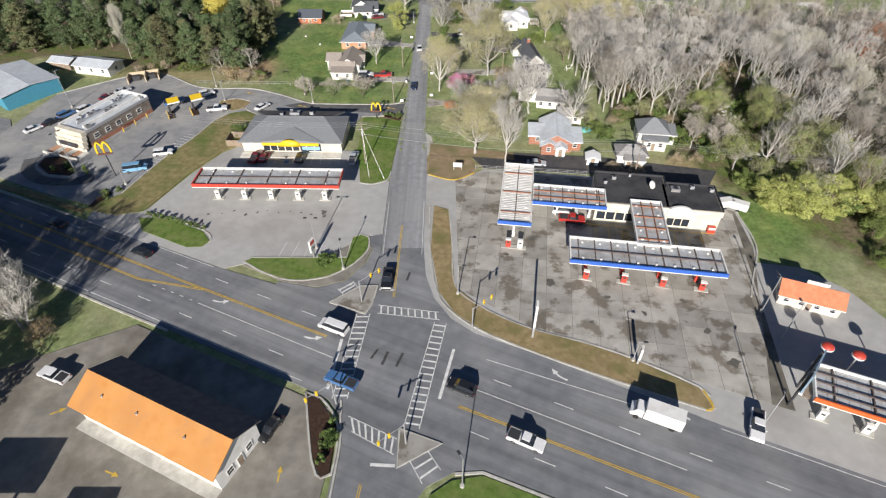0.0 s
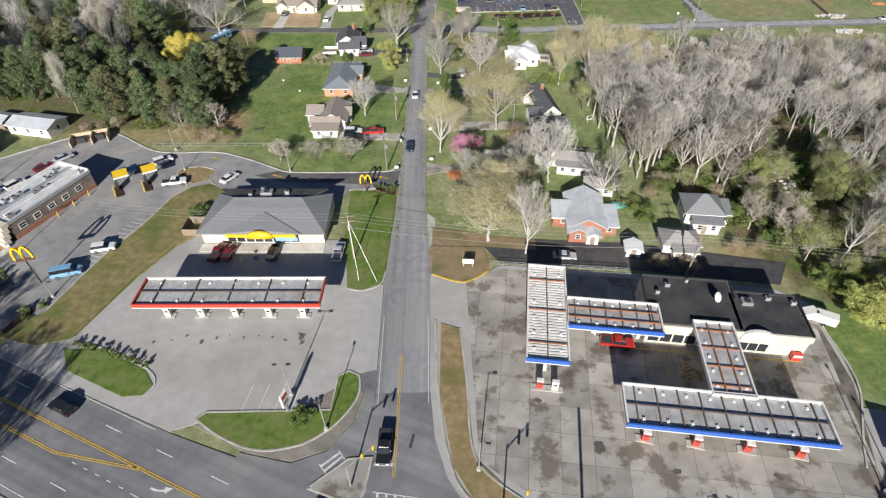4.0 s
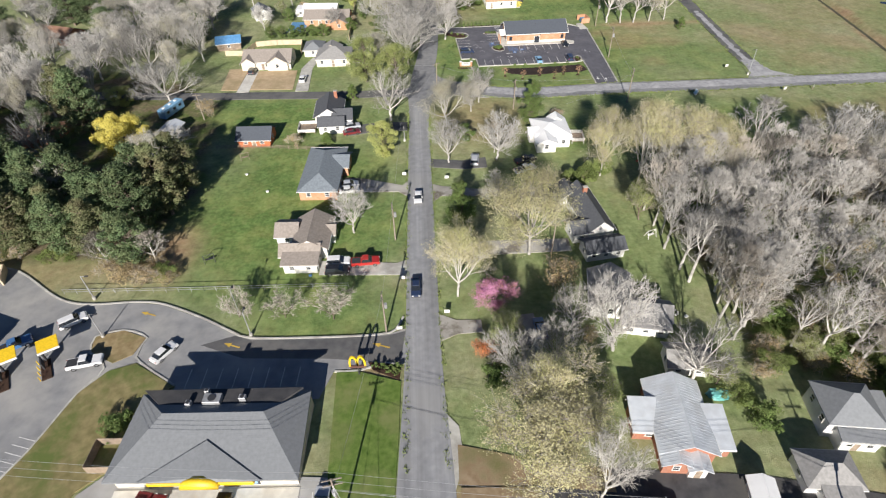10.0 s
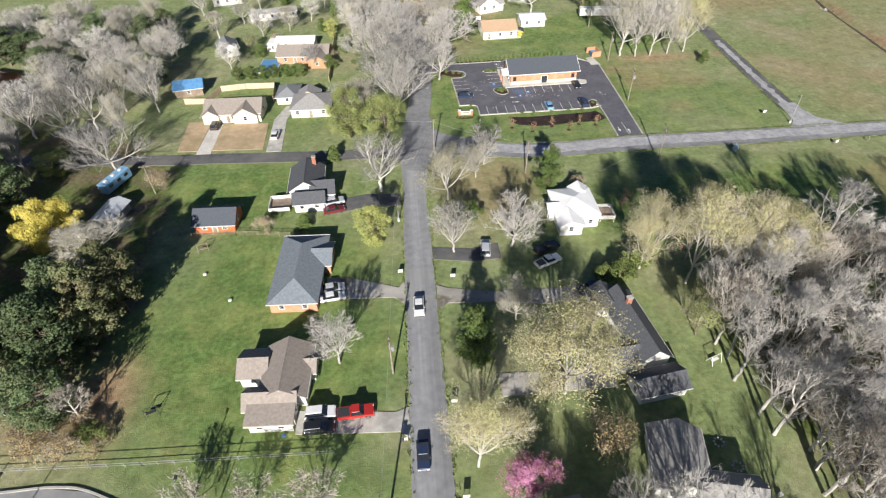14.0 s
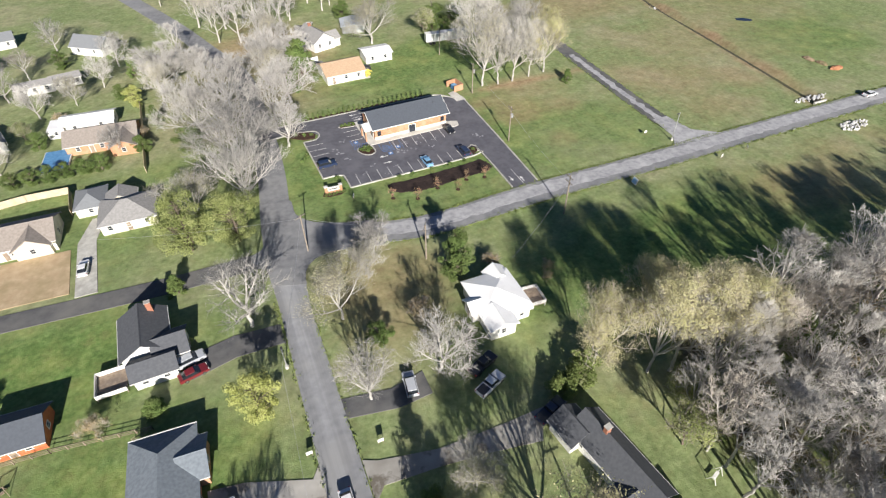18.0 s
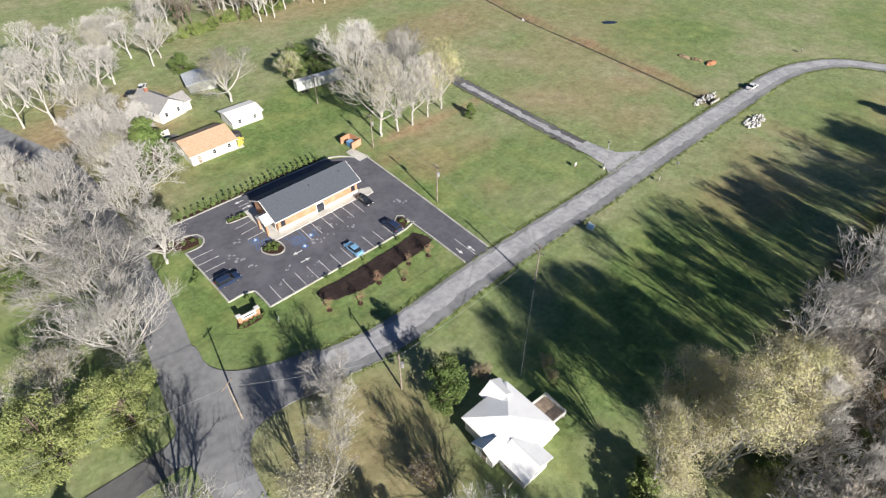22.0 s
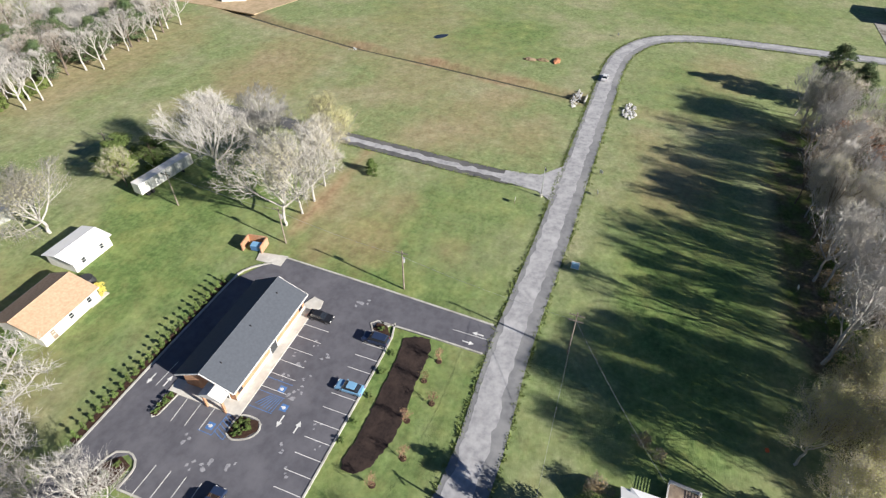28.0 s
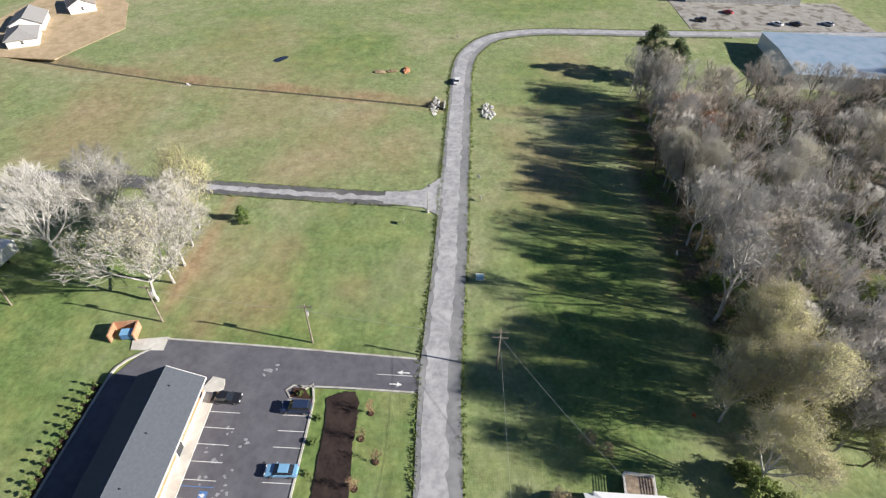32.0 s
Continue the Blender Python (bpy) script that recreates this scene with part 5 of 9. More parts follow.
for px, py, sx, sy in ((1.6, 0, 0.08, 4.2), (0, -2.1, 3.2, 0.08), (0, 2.1, 3.2, 0.08)):
    for k in range(5):
        part("rail", box(B(), px, py, 1.0 + 0.18 * k, sx, sy, 0.06), WHITE, dk)
for px in (-1.5, 1.5):
    for py in (-2, 2):
        part("post", box(B(), px, py, 0.9, 0.12, 0.12, 1.8), WHITE, dk)
house("house", "dark-shingled house with white-trimmed gables under a tree", 26.2, 175.5, 8,
      [(1.4, 1.2, 5.4, 14.5, 3.0, "gy", 2.2, 0, 1, 3, 3), (-0.6, 8.6, 4.6, 4.6, 2.7, "gy", 1.6, 0, 1, 0, 1), (-2.6, -3.6, 3.6, 4.6, 2.7, "gx", 1.3, 1, 0, 0, 1), (0.2, -9.7, 7.8, 4.2, 2.5, "gx", 1.2, 3, 0, 1, 1)], SIDING, SH_DARK, chimney=(1.5, 4.5, 6.2), doors=((-1.3, -8, "w"),))
house("house", "weathered house with a pale grey metal roof and porch", 26.5, 151.0, -12,
      [(-1.4, 1.6, 7.0, 9.0, 3.1, "gy", 2.0, 1, 2, 0, 2), (4.6, -2.2, 8.0, 4.4, 2.8, "gx", 1.4, 2, 1, 1, 0), (4.4, -5.2, 7.6, 2.0, 2.5, "shed", 0.4, 3, 0, 0, 0)], SIDING, SH_LIGHT, doors=((1.5, -4.4, "s"),))
house("house", "brick house with a pale blue-grey metal roof", 28.4, 126.0, -6,
      [(0, 0.8, 7.6, 11.6, 3.0, "gy", 2.0, 1, 2, 1, 1), (-4.6, 0.6, 4.4, 4.6, 2.7, "shed", 0.8, 1, 1, 0, 1), (4.8, -0.8, 3.0, 6.2, 2.6, "shed", 0.6, 1, 1, 2, 0), (-2.0, -5.6, 3.6, 2.4, 2.9, "gy", 1.0, 1, 0, 0, 0), (1.0, -6.0, 2.4, 2.6, 2.6, "gy", 0.7, 0, 0, 0, 0, WHITE)], BRICK, ROOF_MET, doors=((1.0, -7.3, "s"),), seams=0.5)
house("house", "old white house with a steep grey hipped roof", 53.4, 126.6, -8, [(0, 0, 7.4, 6.6, 4.2, "hip", 2.4, 2, 2, 2, 2), (4.6, 0.4, 2.4, 4, 3.0, "shed", 0.7, 1, 0, 1, 0), (0.4, -4.2, 5.6, 2.2, 3.0, "shed", 0.6, 2, 0, 0, 0)], SIDING, SH_GREY, doors=((0, -5.3, "s"),))
house("house", "small weathered cottage with grey shingles", 46.0, 117.4, -6, [(0, 0.4, 7.0, 4.8, 2.6, "hip", 1.5, 2, 1, 1, 1), (0.4, -2.8, 4.4, 2.0, 2.3, "shed", 0.4, 1, 0, 0, 0)], SIDING, SH_LIGHT, doors=((-1, -3.8, "s"),))
house("shed", "small white garden shed with a white roof", 36.2, 115.8, -10, [(0, 0, 2.8, 2.6, 2.1, "gy", 0.7, 0, 0, 0, 0)], WHITE, ROOF_WHITE, doors=((0, -1.3, "s"),), category="shed")
house("house", "pale grey house hidden behind bare branches", 34, 137.6, -8, [(0, 0, 6.4, 4.4, 2.6, "gx", 1.2, 2, 1, 1, 1)], SIDING, SH_LIGHT)

# houses beyond the new shop
house("house", "white house with a tan shingle roof", 26.0, 319.4, 3, [(0, 0, 12.2, 10.6, 2.9, "gx", 2.0, 3, 2, 2, 1)], WHITE, SH_TAN, doors=((-4, -5.3, "s"),))
house("garage", "white metal outbuilding with a white roof", 40.3, 327.8, 1, [(0, 0, 9.0, 7.0, 2.8, "gx", 0.7, 2, 1, 1, 0)], WHITE, ROOF_WHITE, category="outbuilding", seams=0.6)
house("house", "white house with grey shingles among trees", 24.4, 347, 18, [(0, 0, 8, 12, 3.4, "gy", 2.6, 2, 2, 2, 2), (4, -3, 5, 5, 3.0, "gx", 1.8, 1, 0, 1, 0)], WHITE, SH_LIGHT, chimney=(0, 3, 7))
house("carport", "open carport with a pale roof", 40.6, 357, -12, [(0, 0, 8, 9, 2.5, "gy", 0.7, 0, 0, 0, 0)], METAL, ROOF_MET, category="carport")
house("house", "grey-roofed house of a distant new estate", 190, 404, 30, [(0, 0, 14, 10, 3, "hip", 2.4, 3, 1, 1, 1)], SIDING, SH_LIGHT)
house("house", "large pale house of a distant new estate", 206, 412, 25, [(0, 0, 16, 11, 3, "gx", 2.6, 3, 1, 1, 1)], WHITE, SH_LIGHT)
house("house", "brown-roofed house of a distant estate", 228, 404, 35, [(0, 0, 14, 10, 3, "gx", 2.6, 3, 1, 1, 1)], WHITE, SH_TAUPE)
house("warehouse", "large hall with a pale blue metal roof", 188, 108, -4, [(0, 0, 38, 46, 5.0, "gy", 0.9, 0, 0, 3, 3)], WHITE, ROOF_BLUE, category="warehouse", seams=1.2)
house("workshop", "teal workshop with a pale flat-pitched roof", -132, 157, -35, [(0, 0, 22, 16, 4.2, "gx", 0.8, 0, 0, 0, 0)], TEAL, ROOF_MET, category="workshop", seams=1.0)
house("motel_block", "low white building with a pale metal roof", -113.5, 171.5, -14, [(0, 0, 13, 7, 2.8, "gx", 1.0, 3, 1, 1, 1)], SIDING, ROOF_MET, category="building")
house("shed", "open timber shed with a pale roof", -126.5, 175, -14, [(0, 0, 8, 5, 2.4, "gx", 0.8, 0, 0, 0, 0)], WOOD, ROOF_MET, category="shed")


def vent(parent, x, y, z, w=1.0, d=0.9, h=0.7, name="roof_unit"):
    """A small air-handling unit with a fan hood."""
    v = part(name, box(B(), 0, 0, h / 2, w, d, h, 0, 0.04), METAL, parent, at=pose(x, y, z))
    part("fan_grille", cyl(B(), (0, 0, h), (0, 0, h + 0.08), min(w, d) * 0.38, None, 12), METAL_DK, v)
    return v


# the shop with a yellow awning
sl = thing("shop", "cream shop with a grey hipped front roof and yellow awnings", "shop", -39.6, 127.6, 0, -2.0)
part("wall", box(B(), 0, 0, 1.7, 25.6, 12.6, 3.4), OFFWHITE, sl)
bm = B()
vs = [bm.verts.new(v) for v in ((-13.4, -7.2, 3.3), (13.4, -7.2, 3.3), (12.9, 6.6, 3.5), (-12.9, 6.6, 3.5), (-7.3, 1.6, 6.1), (7.3, 1.6, 6.1), (-13.4, -7.2, 3.05), (13.4, -7.2, 3.05), (12.9, 6.6, 3.05), (-12.9, 6.6, 3.05))]
for f in ((0, 1, 5, 4), (1, 2, 5), (3, 0, 4), (0, 6, 7, 1), (1, 7, 8, 2), (2, 8, 9, 3), (3, 9, 6, 0), (6, 9, 8, 7), (4, 5, 2, 3)):
    bm.faces.new([vs[i] for i in f])
bmesh.ops.recalc_face_normals(bm, faces=bm.faces)
part("roof", bm, SH_GREY, sl)
bm = B()
vs = [bm.verts.new(v) for v in ((-8.6, -7.4, 3.45), (8.6, -7.4, 3.45), (0, -7.4 + 0.3, 4.15), (0, -2.2, 5.15))]
for f in ((0, 2, 3), (2, 1, 3), (0, 1, 2), (0, 3, 1)):
    bm.faces.new([vs[i] for i in f])
part("front_gable", bm, SH_GREY, sl)
part("flat_roof", prism(B(), [(-12.0, 6.3), (-6.8, 1.9), (6.8, 1.9), (12.0, 6.3)], 4.6, 5.0), BLACK_ROOF, sl)
part("awning", box(B(), 0, -6.95, 2.85, 14.6, 1.0, 0.75, 0, 0.05), YELLOW, sl, "long yellow fascia awning")
bm = B()
extrude_x(bm, [(2.6 * math.cos(a), 2.95 + 1.25 * math.sin(a)) for a in np.linspace(0, math.pi, 13)] + [(-2.6, 2.6), (2.6, 2.6)], -0.6, 0.6, pose(0, -7.45, 0, 0, 0, 90))
part("barrel_awning", bm, YELLOW, sl, "arched yellow entrance awning", True)
for k in range(8):
    q = -6.6 + 1.9 * k
    part("shop_window", box(B(), q, -6.33, 1.35, 1.6, 0.06, 1.9), GLASS, sl)
    part("window_bar", box(B(), q + 0.9, -6.35, 1.35, 0.1, 0.1, 2.1), WHITE, sl)
part("poster", box(B(), 4.9, -6.4, 1.2, 4.6, 0.06, 1.0), plain("blue_poster", (0.25, 0.42, 0.62), 0.5), sl)
vent(sl, -1.0, 4.2, 5.0, 2.6, 1.6, 0.9), vent(sl, -4.4, 3.6, 5.0, 0.8, 0.8, 0.8), vent(sl, -2.2, 5.6, 5.0, 0.7, 0.7, 0.9), vent(sl, 3.4, 4.4, 5.0, 1.0, 0.8, 0.8)
part("front_walk", box(B(), 0, -8.0, 0.09, 26, 2.4, 0.14), CONC_WALK, sl)
bn = thing("bin_enclosure", "weathered timber bin enclosure beside the shop", "enclosure", -55.4, 126.2, 0, -2)
for px, py, sx, sy in ((0, -2.2, 4.6, 0.12), (-2.3, 0, 0.12, 4.4), (2.3, 0, 0.12, 4.4), (0, 2.2, 4.6, 0.12)):
    n_ = int(max(sx, sy) / 0.3)
    for k in range(n_):
        o = (k + 0.5) / n_ - 0.5
        part("fence_board", box(B(), px + (o * sx if sx > 1 else 0), py + (o * sy if sy > 1 else 0), 0.95, 0.27 if sx > 1 else 0.05, 0.27 if sy > 1 else 0.05, 1.8 + 0.1 * (k % 2)), WOOD, bn)

# the brick shop
bs = thing("brick_shop", "orange brick shop with a dark gabled roof", "shop", 33.7, 281.6, 0, 2.2)
part("wall", box(B(), 0, 0, 1.9, 20.8, 9.6, 3.8), BRICK_TAN, bs)
extr = B()
extrude_x(extr, [(-4.8, 3.7), (4.8, 3.7), (0, 6.0)], -10.4, 10.4)
part("gable_wall", extr, BRICK_TAN, bs)
bm, cap = roof_mesh(20.8, 9.6, 3.9, "gx", 2.4, 0.75, 0.25)
rf = part("roof", bm, SH_SLATE, bs, "charcoal shingle roof")
part("ridge_cap", cap, SH_SLATE, rf)
part("gutter", box(B(), 0, -5.6, 3.45, 22.3, 0.14, 0.2), WHITE, rf)
for sg in (-1, 1):
    bm = B()
    for s2 in (-1, 1):
        box(bm, 0, 0, 0, 0.16, 6.2, 0.24, m=pose(sg * 11.2, s2 * 2.75, 4.72, -s2 * math.degrees(math.atan(0.5)), 0, 0))
    part("gable_trim", bm, WHITE, rf)
for k in range(5):
    part("roof_vent", cyl(B(), (-8 + 4 * k, -1.6 + 0.6 * (k % 2), 5.2), (-8 + 4 * k, -1.6 + 0.6 * (k % 2), 5.75), 0.1), METAL_DK, rf)
part("band", box(B(), 0, -4.83, 0.5, 20.9, 0.06, 1.0), CONC_WALK, bs)
for q in (-9.2, 9.2):
    window(bs, pose(q, -4.81, 1.9, 0, 0, 180), 0.9, 1.2, METAL_DK)
door(bs, pose(0.2, -4.81, 0.15, 0, 0, 180), 1.8, 2.2, GLASS)
part("porch", prism(B(), [(-13.0, -4.5), (-10.4, -4.5), (-10.4, -0.5), (-13.0, -0.5)], 3.0, 3.3), WHITE, bs)
bm = B()
extrude_x(bm, [(-2.2, 3.3), (2.2, 3.3), (0, 4.5)], -13.1, -10.3, pose(0, -2.5, 0))
part("porch_gable", bm, WHITE, bs)
for q in (-4.2, -0.8):
    part("porch_column", box(B(), -12.7, q, 1.55, 0.36, 0.36, 3.0, 0, 0.03), BRICK_TAN, bs)
door(bs, pose(-10.41, -2.5, 0.15, 0, 0, 90), 1.8, 2.2, GLASS)
for q in (-8, 0, 8):
    part("wall_lamp", box(B(), q + 1.2, -4.95, 2.9, 0.3, 0.25, 0.3), METAL_DK, bs)

# the flat-roofed station shop
RS = -8.3
ss = thing("station_shop", "long cream station shop with a black flat roof", "shop", 45.3, 95.8, 0, RS)
SH = 4.9
part("wall", box(B(), -5.2, 1.2, SH / 2, 15.2, 11.2, SH), OFFWHITE, ss)
part("wall", box(B(), 7.2, -0.2, SH / 2, 11.4, 9.0, SH), OFFWHITE, ss)
part("flat_roof", box(B(), -5.2, 1.2, SH + 0.06, 14.8, 10.8, 0.12), BLACK_ROOF, ss)
part("flat_roof", box(B(), 7.2, -0.2, SH + 0.06, 11.0, 8.6, 0.12), BLACK_ROOF, ss)
for cx, cy, sx, sy in ((-5.2, 6.75, 15.4, 0.2), (-12.8, 1.2, 0.2, 11.2), (2.4, 4.6, 0.2, 4.4), (7.6, 4.3, 10.4, 0.2), (12.9, -0.2, 0.2, 9.2)):
    part("parapet", box(B(), cx, cy, SH + 0.3, sx, sy, 0.6), METAL_DK, ss)
part("fascia", box(B(), 0.1, -4.75, SH - 0.5, 26, 0.35, 1.3), OFFWHITE, ss)
bm = B()
extrude_x(bm, [(2.6 * math.cos(a), 4.3 + 1.6 * math.sin(a)) for a in np.linspace(0, math.pi, 11)] + [(-2.6, 3.6), (2.6, 3.6)], -0.3, 0.3, pose(4.4, -5.0, 0, 0, 0, 90))
part("arched_sign_wall", bm, WHITE, ss, "white arched parapet over the entrance")
for k in range(5):
    part("shop_window", box(B(), -11.4 + 2.0 * k, -4.45, 1.5, 1.7, 0.1, 1.9), GLASS, ss)
for k in range(3):
    part("shop_window", box(B(), 3.0 + 1.6 * k, -4.75, 1.5, 1.4, 0.1, 1.8), GLASS, ss)
for x_, y_, w_ in ((-8.6, 4.6, 0.9), (-10.6, 2.6, 0.7), (4.2, 2.0, 1.9), (8.0, 3.2, 0.9), (12.0, 2.6, 0.9), (-5.0, 6.0, 0.5), (-0.4, 3.2, 0.8)):
    vent(ss, x_, y_, SH + 0.1, w_, w_ * 0.8, 0.7)
dish = thing("satellite_dish", "white satellite dish with bracket on the station roof", "dish", 44.6, 97.6, 5.0, 20)
part("mast", cyl(B(), (0, 0, 0), (0, 0, 1.1), 0.06), METAL, dish)
bm = B()
bmesh.ops.create_cone(bm, cap_ends=True, segments=16, radius1=0.9, radius2=0.35, depth=0.25, matrix=pose(0.1, -0.2, 1.3, 50, 20, 0))
part("reflector", bm, WHITE, dish)
part("brace", cyl(B(), (0.5, 0.5, 0), (0, 0, 0.9), 0.04), METAL, dish)
ice = thing("ice_chest", "red ice chest on a yellow-edged pad", "ice chest", 56.0, 88.8, 0.05, RS)
part("body", box(B(), 0, 0, 0.8, 1.6, 0.9, 1.5, 0, 0.06), RED, ice)
part("sloped_front", box(B(), 0, -0.4, 1.25, 1.4, 0.2, 0.5, 0, 0.03), WHITE, ice)
for dx, dy, a in ((62.0, 97.6, 10), (65.0, 96.6, -30)):
    cv = thing("cargo_trailer", "small white enclosed cargo trailer", "trailer", dx, dy, 0, a)
    part("body", box(B(), 0, 0, 1.35, 3.6, 1.9, 1.7, 0, 0.08), WHITE, cv)
    for sg in (-1, 1):
        part("wheel", cyl(B(), (0, sg * 0.98, 0.33), (0, sg * 0.8, 0.33), 0.33, None, 12), RUBBER, cv)
    part("drawbar", box(B(), 2.4, 0, 0.45, 1.3, 0.1, 0.1), METAL_DK, cv)


def canopy(label, x, y, w, d, rot, h, fascia, ribs, cross, raw=0, cols=(), colm=None, side_f=None, beams=None, lamps=5, panels=8, deck=None, gap=0.04):
    """A fuel canopy: a sunk deck of sheets with beams, fascia boards round it and columns."""
    c = thing("fuel_canopy", label, "canopy", x, y, 0, rot)
    long = w >= d
    n = panels
    for i in range(n):
        t = (i + 0.5) / n - 0.5
        if long:
            part("deck_panel", box(B(), t * (w - 0.5), 0, h - 0.42, (w - 0.5) / n - gap, d - 0.5, 0.08), deck or DECK, c)
        else:
            part("deck_panel", box(B(), 0, t * (d - 0.5), h - 0.42, w - 0.5, (d - 0.5) / n - gap, 0.08), deck or DECK, c)
    sf = side_f or WHITE
    part("fascia", box(B(), 0, -d / 2, h - 0.35, w + 0.24, 0.24, 0.8), fascia, c)
    part("fascia_cap", box(B(), 0, -d / 2, h - 0.83, w + 0.3, 0.3, 0.16), WHITE, c)
    part("fascia", box(B(), 0, d / 2, h - 0.35, w + 0.24, 0.24, 0.8), WHITE, c)
    part("fascia", box(B(), -w / 2, 0, h - 0.35, 0.24, d - 0.26, 0.8), sf, c)
    part("fascia", box(B(), w / 2, 0, h - 0.35, 0.24, d - 0.26, 0.8), sf, c)
    part("soffit", box(B(), 0, 0, h - 0.6, w - 0.3, d - 0.3, 0.08), WHITE, c)
    for i in range(ribs):
        t = (i + 0.5) / ribs - 0.5
        part("beam", box(B(), t * w if long else 0, 0 if long else t * d, h - 0.26, 0.2 if long else w - 0.4, d - 0.4 if long else 0.2, 0.22), beams or (RUST if raw else BEAM_DK), c)
    for i in range(cross):
        t = (i + 1) / (cross + 1) - 0.5
        part("beam", box(B(), 0 if long else t * w, t * d if long else 0, h - 0.2, w - 0.4 if long else 0.18, 0.18 if long else d - 0.4, 0.24), RUST if raw else BEAM_DK, c)
    for i in range(lamps):
        for sg in (-1, 1):
            t = (i + 0.5) / lamps - 0.5
            part("lamp_box", box(B(), t * w * 0.95 if long else sg * w * 0.33, sg * d * 0.33 if long else t * d * 0.95, h - 0.28, 0.42, 0.42, 0.2, 0, 0.03), WHITE, c)
    for cx, cy in cols:
        k = part("column", box(B(), cx, cy, (h - 0.6) / 2, 0.42, 0.42, h - 0.6, 0, 0.03), colm or WHITE, c)
        part("column_base", box(B(), cx, cy, 0.55, 0.62, 0.62, 1.1, 0, 0.04), colm or WHITE, k)
    return c


def pump(x, y, rot, material, label="fuel pump on a concrete kerb island"):
    p = thing("fuel_pump", label, "fuel pump", x, y, 0.05, rot, "fuel pumps")
    part("island", box(B(), 0, 0, 0.08, 1.2, 2.6, 0.16, 0, 0.05), CONC_LIGHT, p)
    part("body", box(B(), 0, 0, 1.05, 0.62, 1.05, 1.8, 0, 0.05), material, p)
    part("display", box(B(), -0.32, 0, 1.5, 0.04, 0.6, 0.4), METAL_DK, p)
    part("display", box(B(), 0.32, 0, 1.5, 0.04, 0.6, 0.4), METAL_DK, p)
    part("top_sign", box(B(), 0, 0, 2.1, 0.7, 1.15, 0.28, 0, 0.04), WHITE, p)
    part("hose", cyl(B(), (0.3, 0.56, 1.3), (0.5, 0.62, 0.5), 0.03), RUBBER, p)
    return p


def local(x, y, rot, lx, ly):
    c, s = math.cos(radians(rot)), math.sin(radians(rot))
    return x + c * lx - s * ly, y + s * lx + c * ly


canopy("white and red fuel canopy with a pale metal deck", -40.4, 102.3, 32.8, 6.6, -1.5, 5.5, RED, 5, 1, 0, [(-12.4 + 6.2 * i, 0) for i in range(5)], WHITE, RED, lamps=7, panels=20)
for i in range(5):
    pump(*local(-40.4, 102.3, -1.5, -12.4 + 6.2 * i, -1.2), 88, WHITE, "white fuel pump under the red canopy")
canopy("ribbed fuel canopy with a blue fascia end", 15.2, 96.3, 6.6, 21.4, RS, 5.6, BLUE, 3, 1, 0, [(0, -8.5), (0, -1), (0, 8)], WHITE, beams=RUST, lamps=6, panels=34, deck=WHITE, gap=0.24)
canopy("short fuel canopy with rusty beams and a blue fascia", 26.2, 94.8, 15.4, 6.4, RS, 5.6, BLUE, 6, 2, 1, [(5, 0), (-2, 0)], WHITE, beams=BEAM_DK, lamps=5, panels=10)
canopy("bare canopy link with rusty crossed beams", 41.0, 85.6, 6.2, 14.2, RS, 5.7, WHITE, 4, 2, 1, [], WHITE, lamps=5, panels=6)
canopy("long fuel canopy with a blue fascia and steel deck", 37.6, 75.9, 28.2, 6.8, RS, 5.6, BLUE, 9, 1, 0, [(-10.5 + 7 * i, 0) for i in range(4)], RED, lamps=8, panels=14)
for i in range(4):
    pump(*local(37.6, 75.9, RS, -10.5 + 7.2 * i, -2.4), 75, RED, "red fuel pump under the blue canopy")
pump(12.6, 84.4, 80, RED, "red fuel pump at the canopy's end"), pump(15.0, 84.0, 80, WHITE, "white fuel pump at the canopy's end")
canopy("fuel canopy with a bright orange fascia", 67.6, 43.0, 26, 7.0, -23.6, 5.4, ORANGE, 5, 3, 0, [(-10 + 6.6 * i, -1.5) for i in range(4)], WHITE, lamps=0, panels=18)
for i in range(4):
    pump(*local(67.6, 43.0, -23.6, -10.5 + 6.0 * i, -2.6), 66, WHITE, "white and red fuel pump under the orange canopy")
for q in ((60.6, 54.2), (64.6, 52.5), (70.2, 50.2)):
    sp = thing("spinner_sign", "red and white round sign on a pole", "sign", q[0], q[1], 0.04, 20, "round signs")
    part("pole", cyl(B(), (0, 0, 0), (0, 0, 5.2), 0.12), METAL, sp)
    bm = B()
    bmesh.ops.create_uvsphere(bm, u_segments=14, v_segments=8, radius=0.95, matrix=pose(0, 0, 5.6) @ Matrix.Diagonal((1, 1, 0.55, 1)))
    part("head", bm, RED, sp, smooth=True)
    part("band", cyl(B(), (0, 0, 5.3), (0, 0, 5.6), 0.97, 0.97, 16), WHITE, sp)
bb = thing("billboard", "tall hoarding seen from its grey-blue back", "billboard", 55.0, 48.6, 0, 48)
part("panel", box(B(), 0, 0, 6.8, 6.4, 0.25, 4.2), plain("hoarding_back", (0.22, 0.3, 0.38), 0.6), bb)
part("panel_edge", box(B(), 0, 0, 4.55, 6.6, 0.5, 0.3), WHITE, bb)
for q in (-2.2, 2.2):
    part("post", cyl(B(), (q, 0.3, 0), (q, 0.3, 9.2), 0.2), METAL_DK, bb)
    part("stringer", box(B(), q, 0.2, 7.0, 0.16, 0.2, 4.4), METAL, bb)
part("catwalk", box(B(), 0, -0.8, 4.5, 6.6, 1.0, 0.1), WOOD, bb)

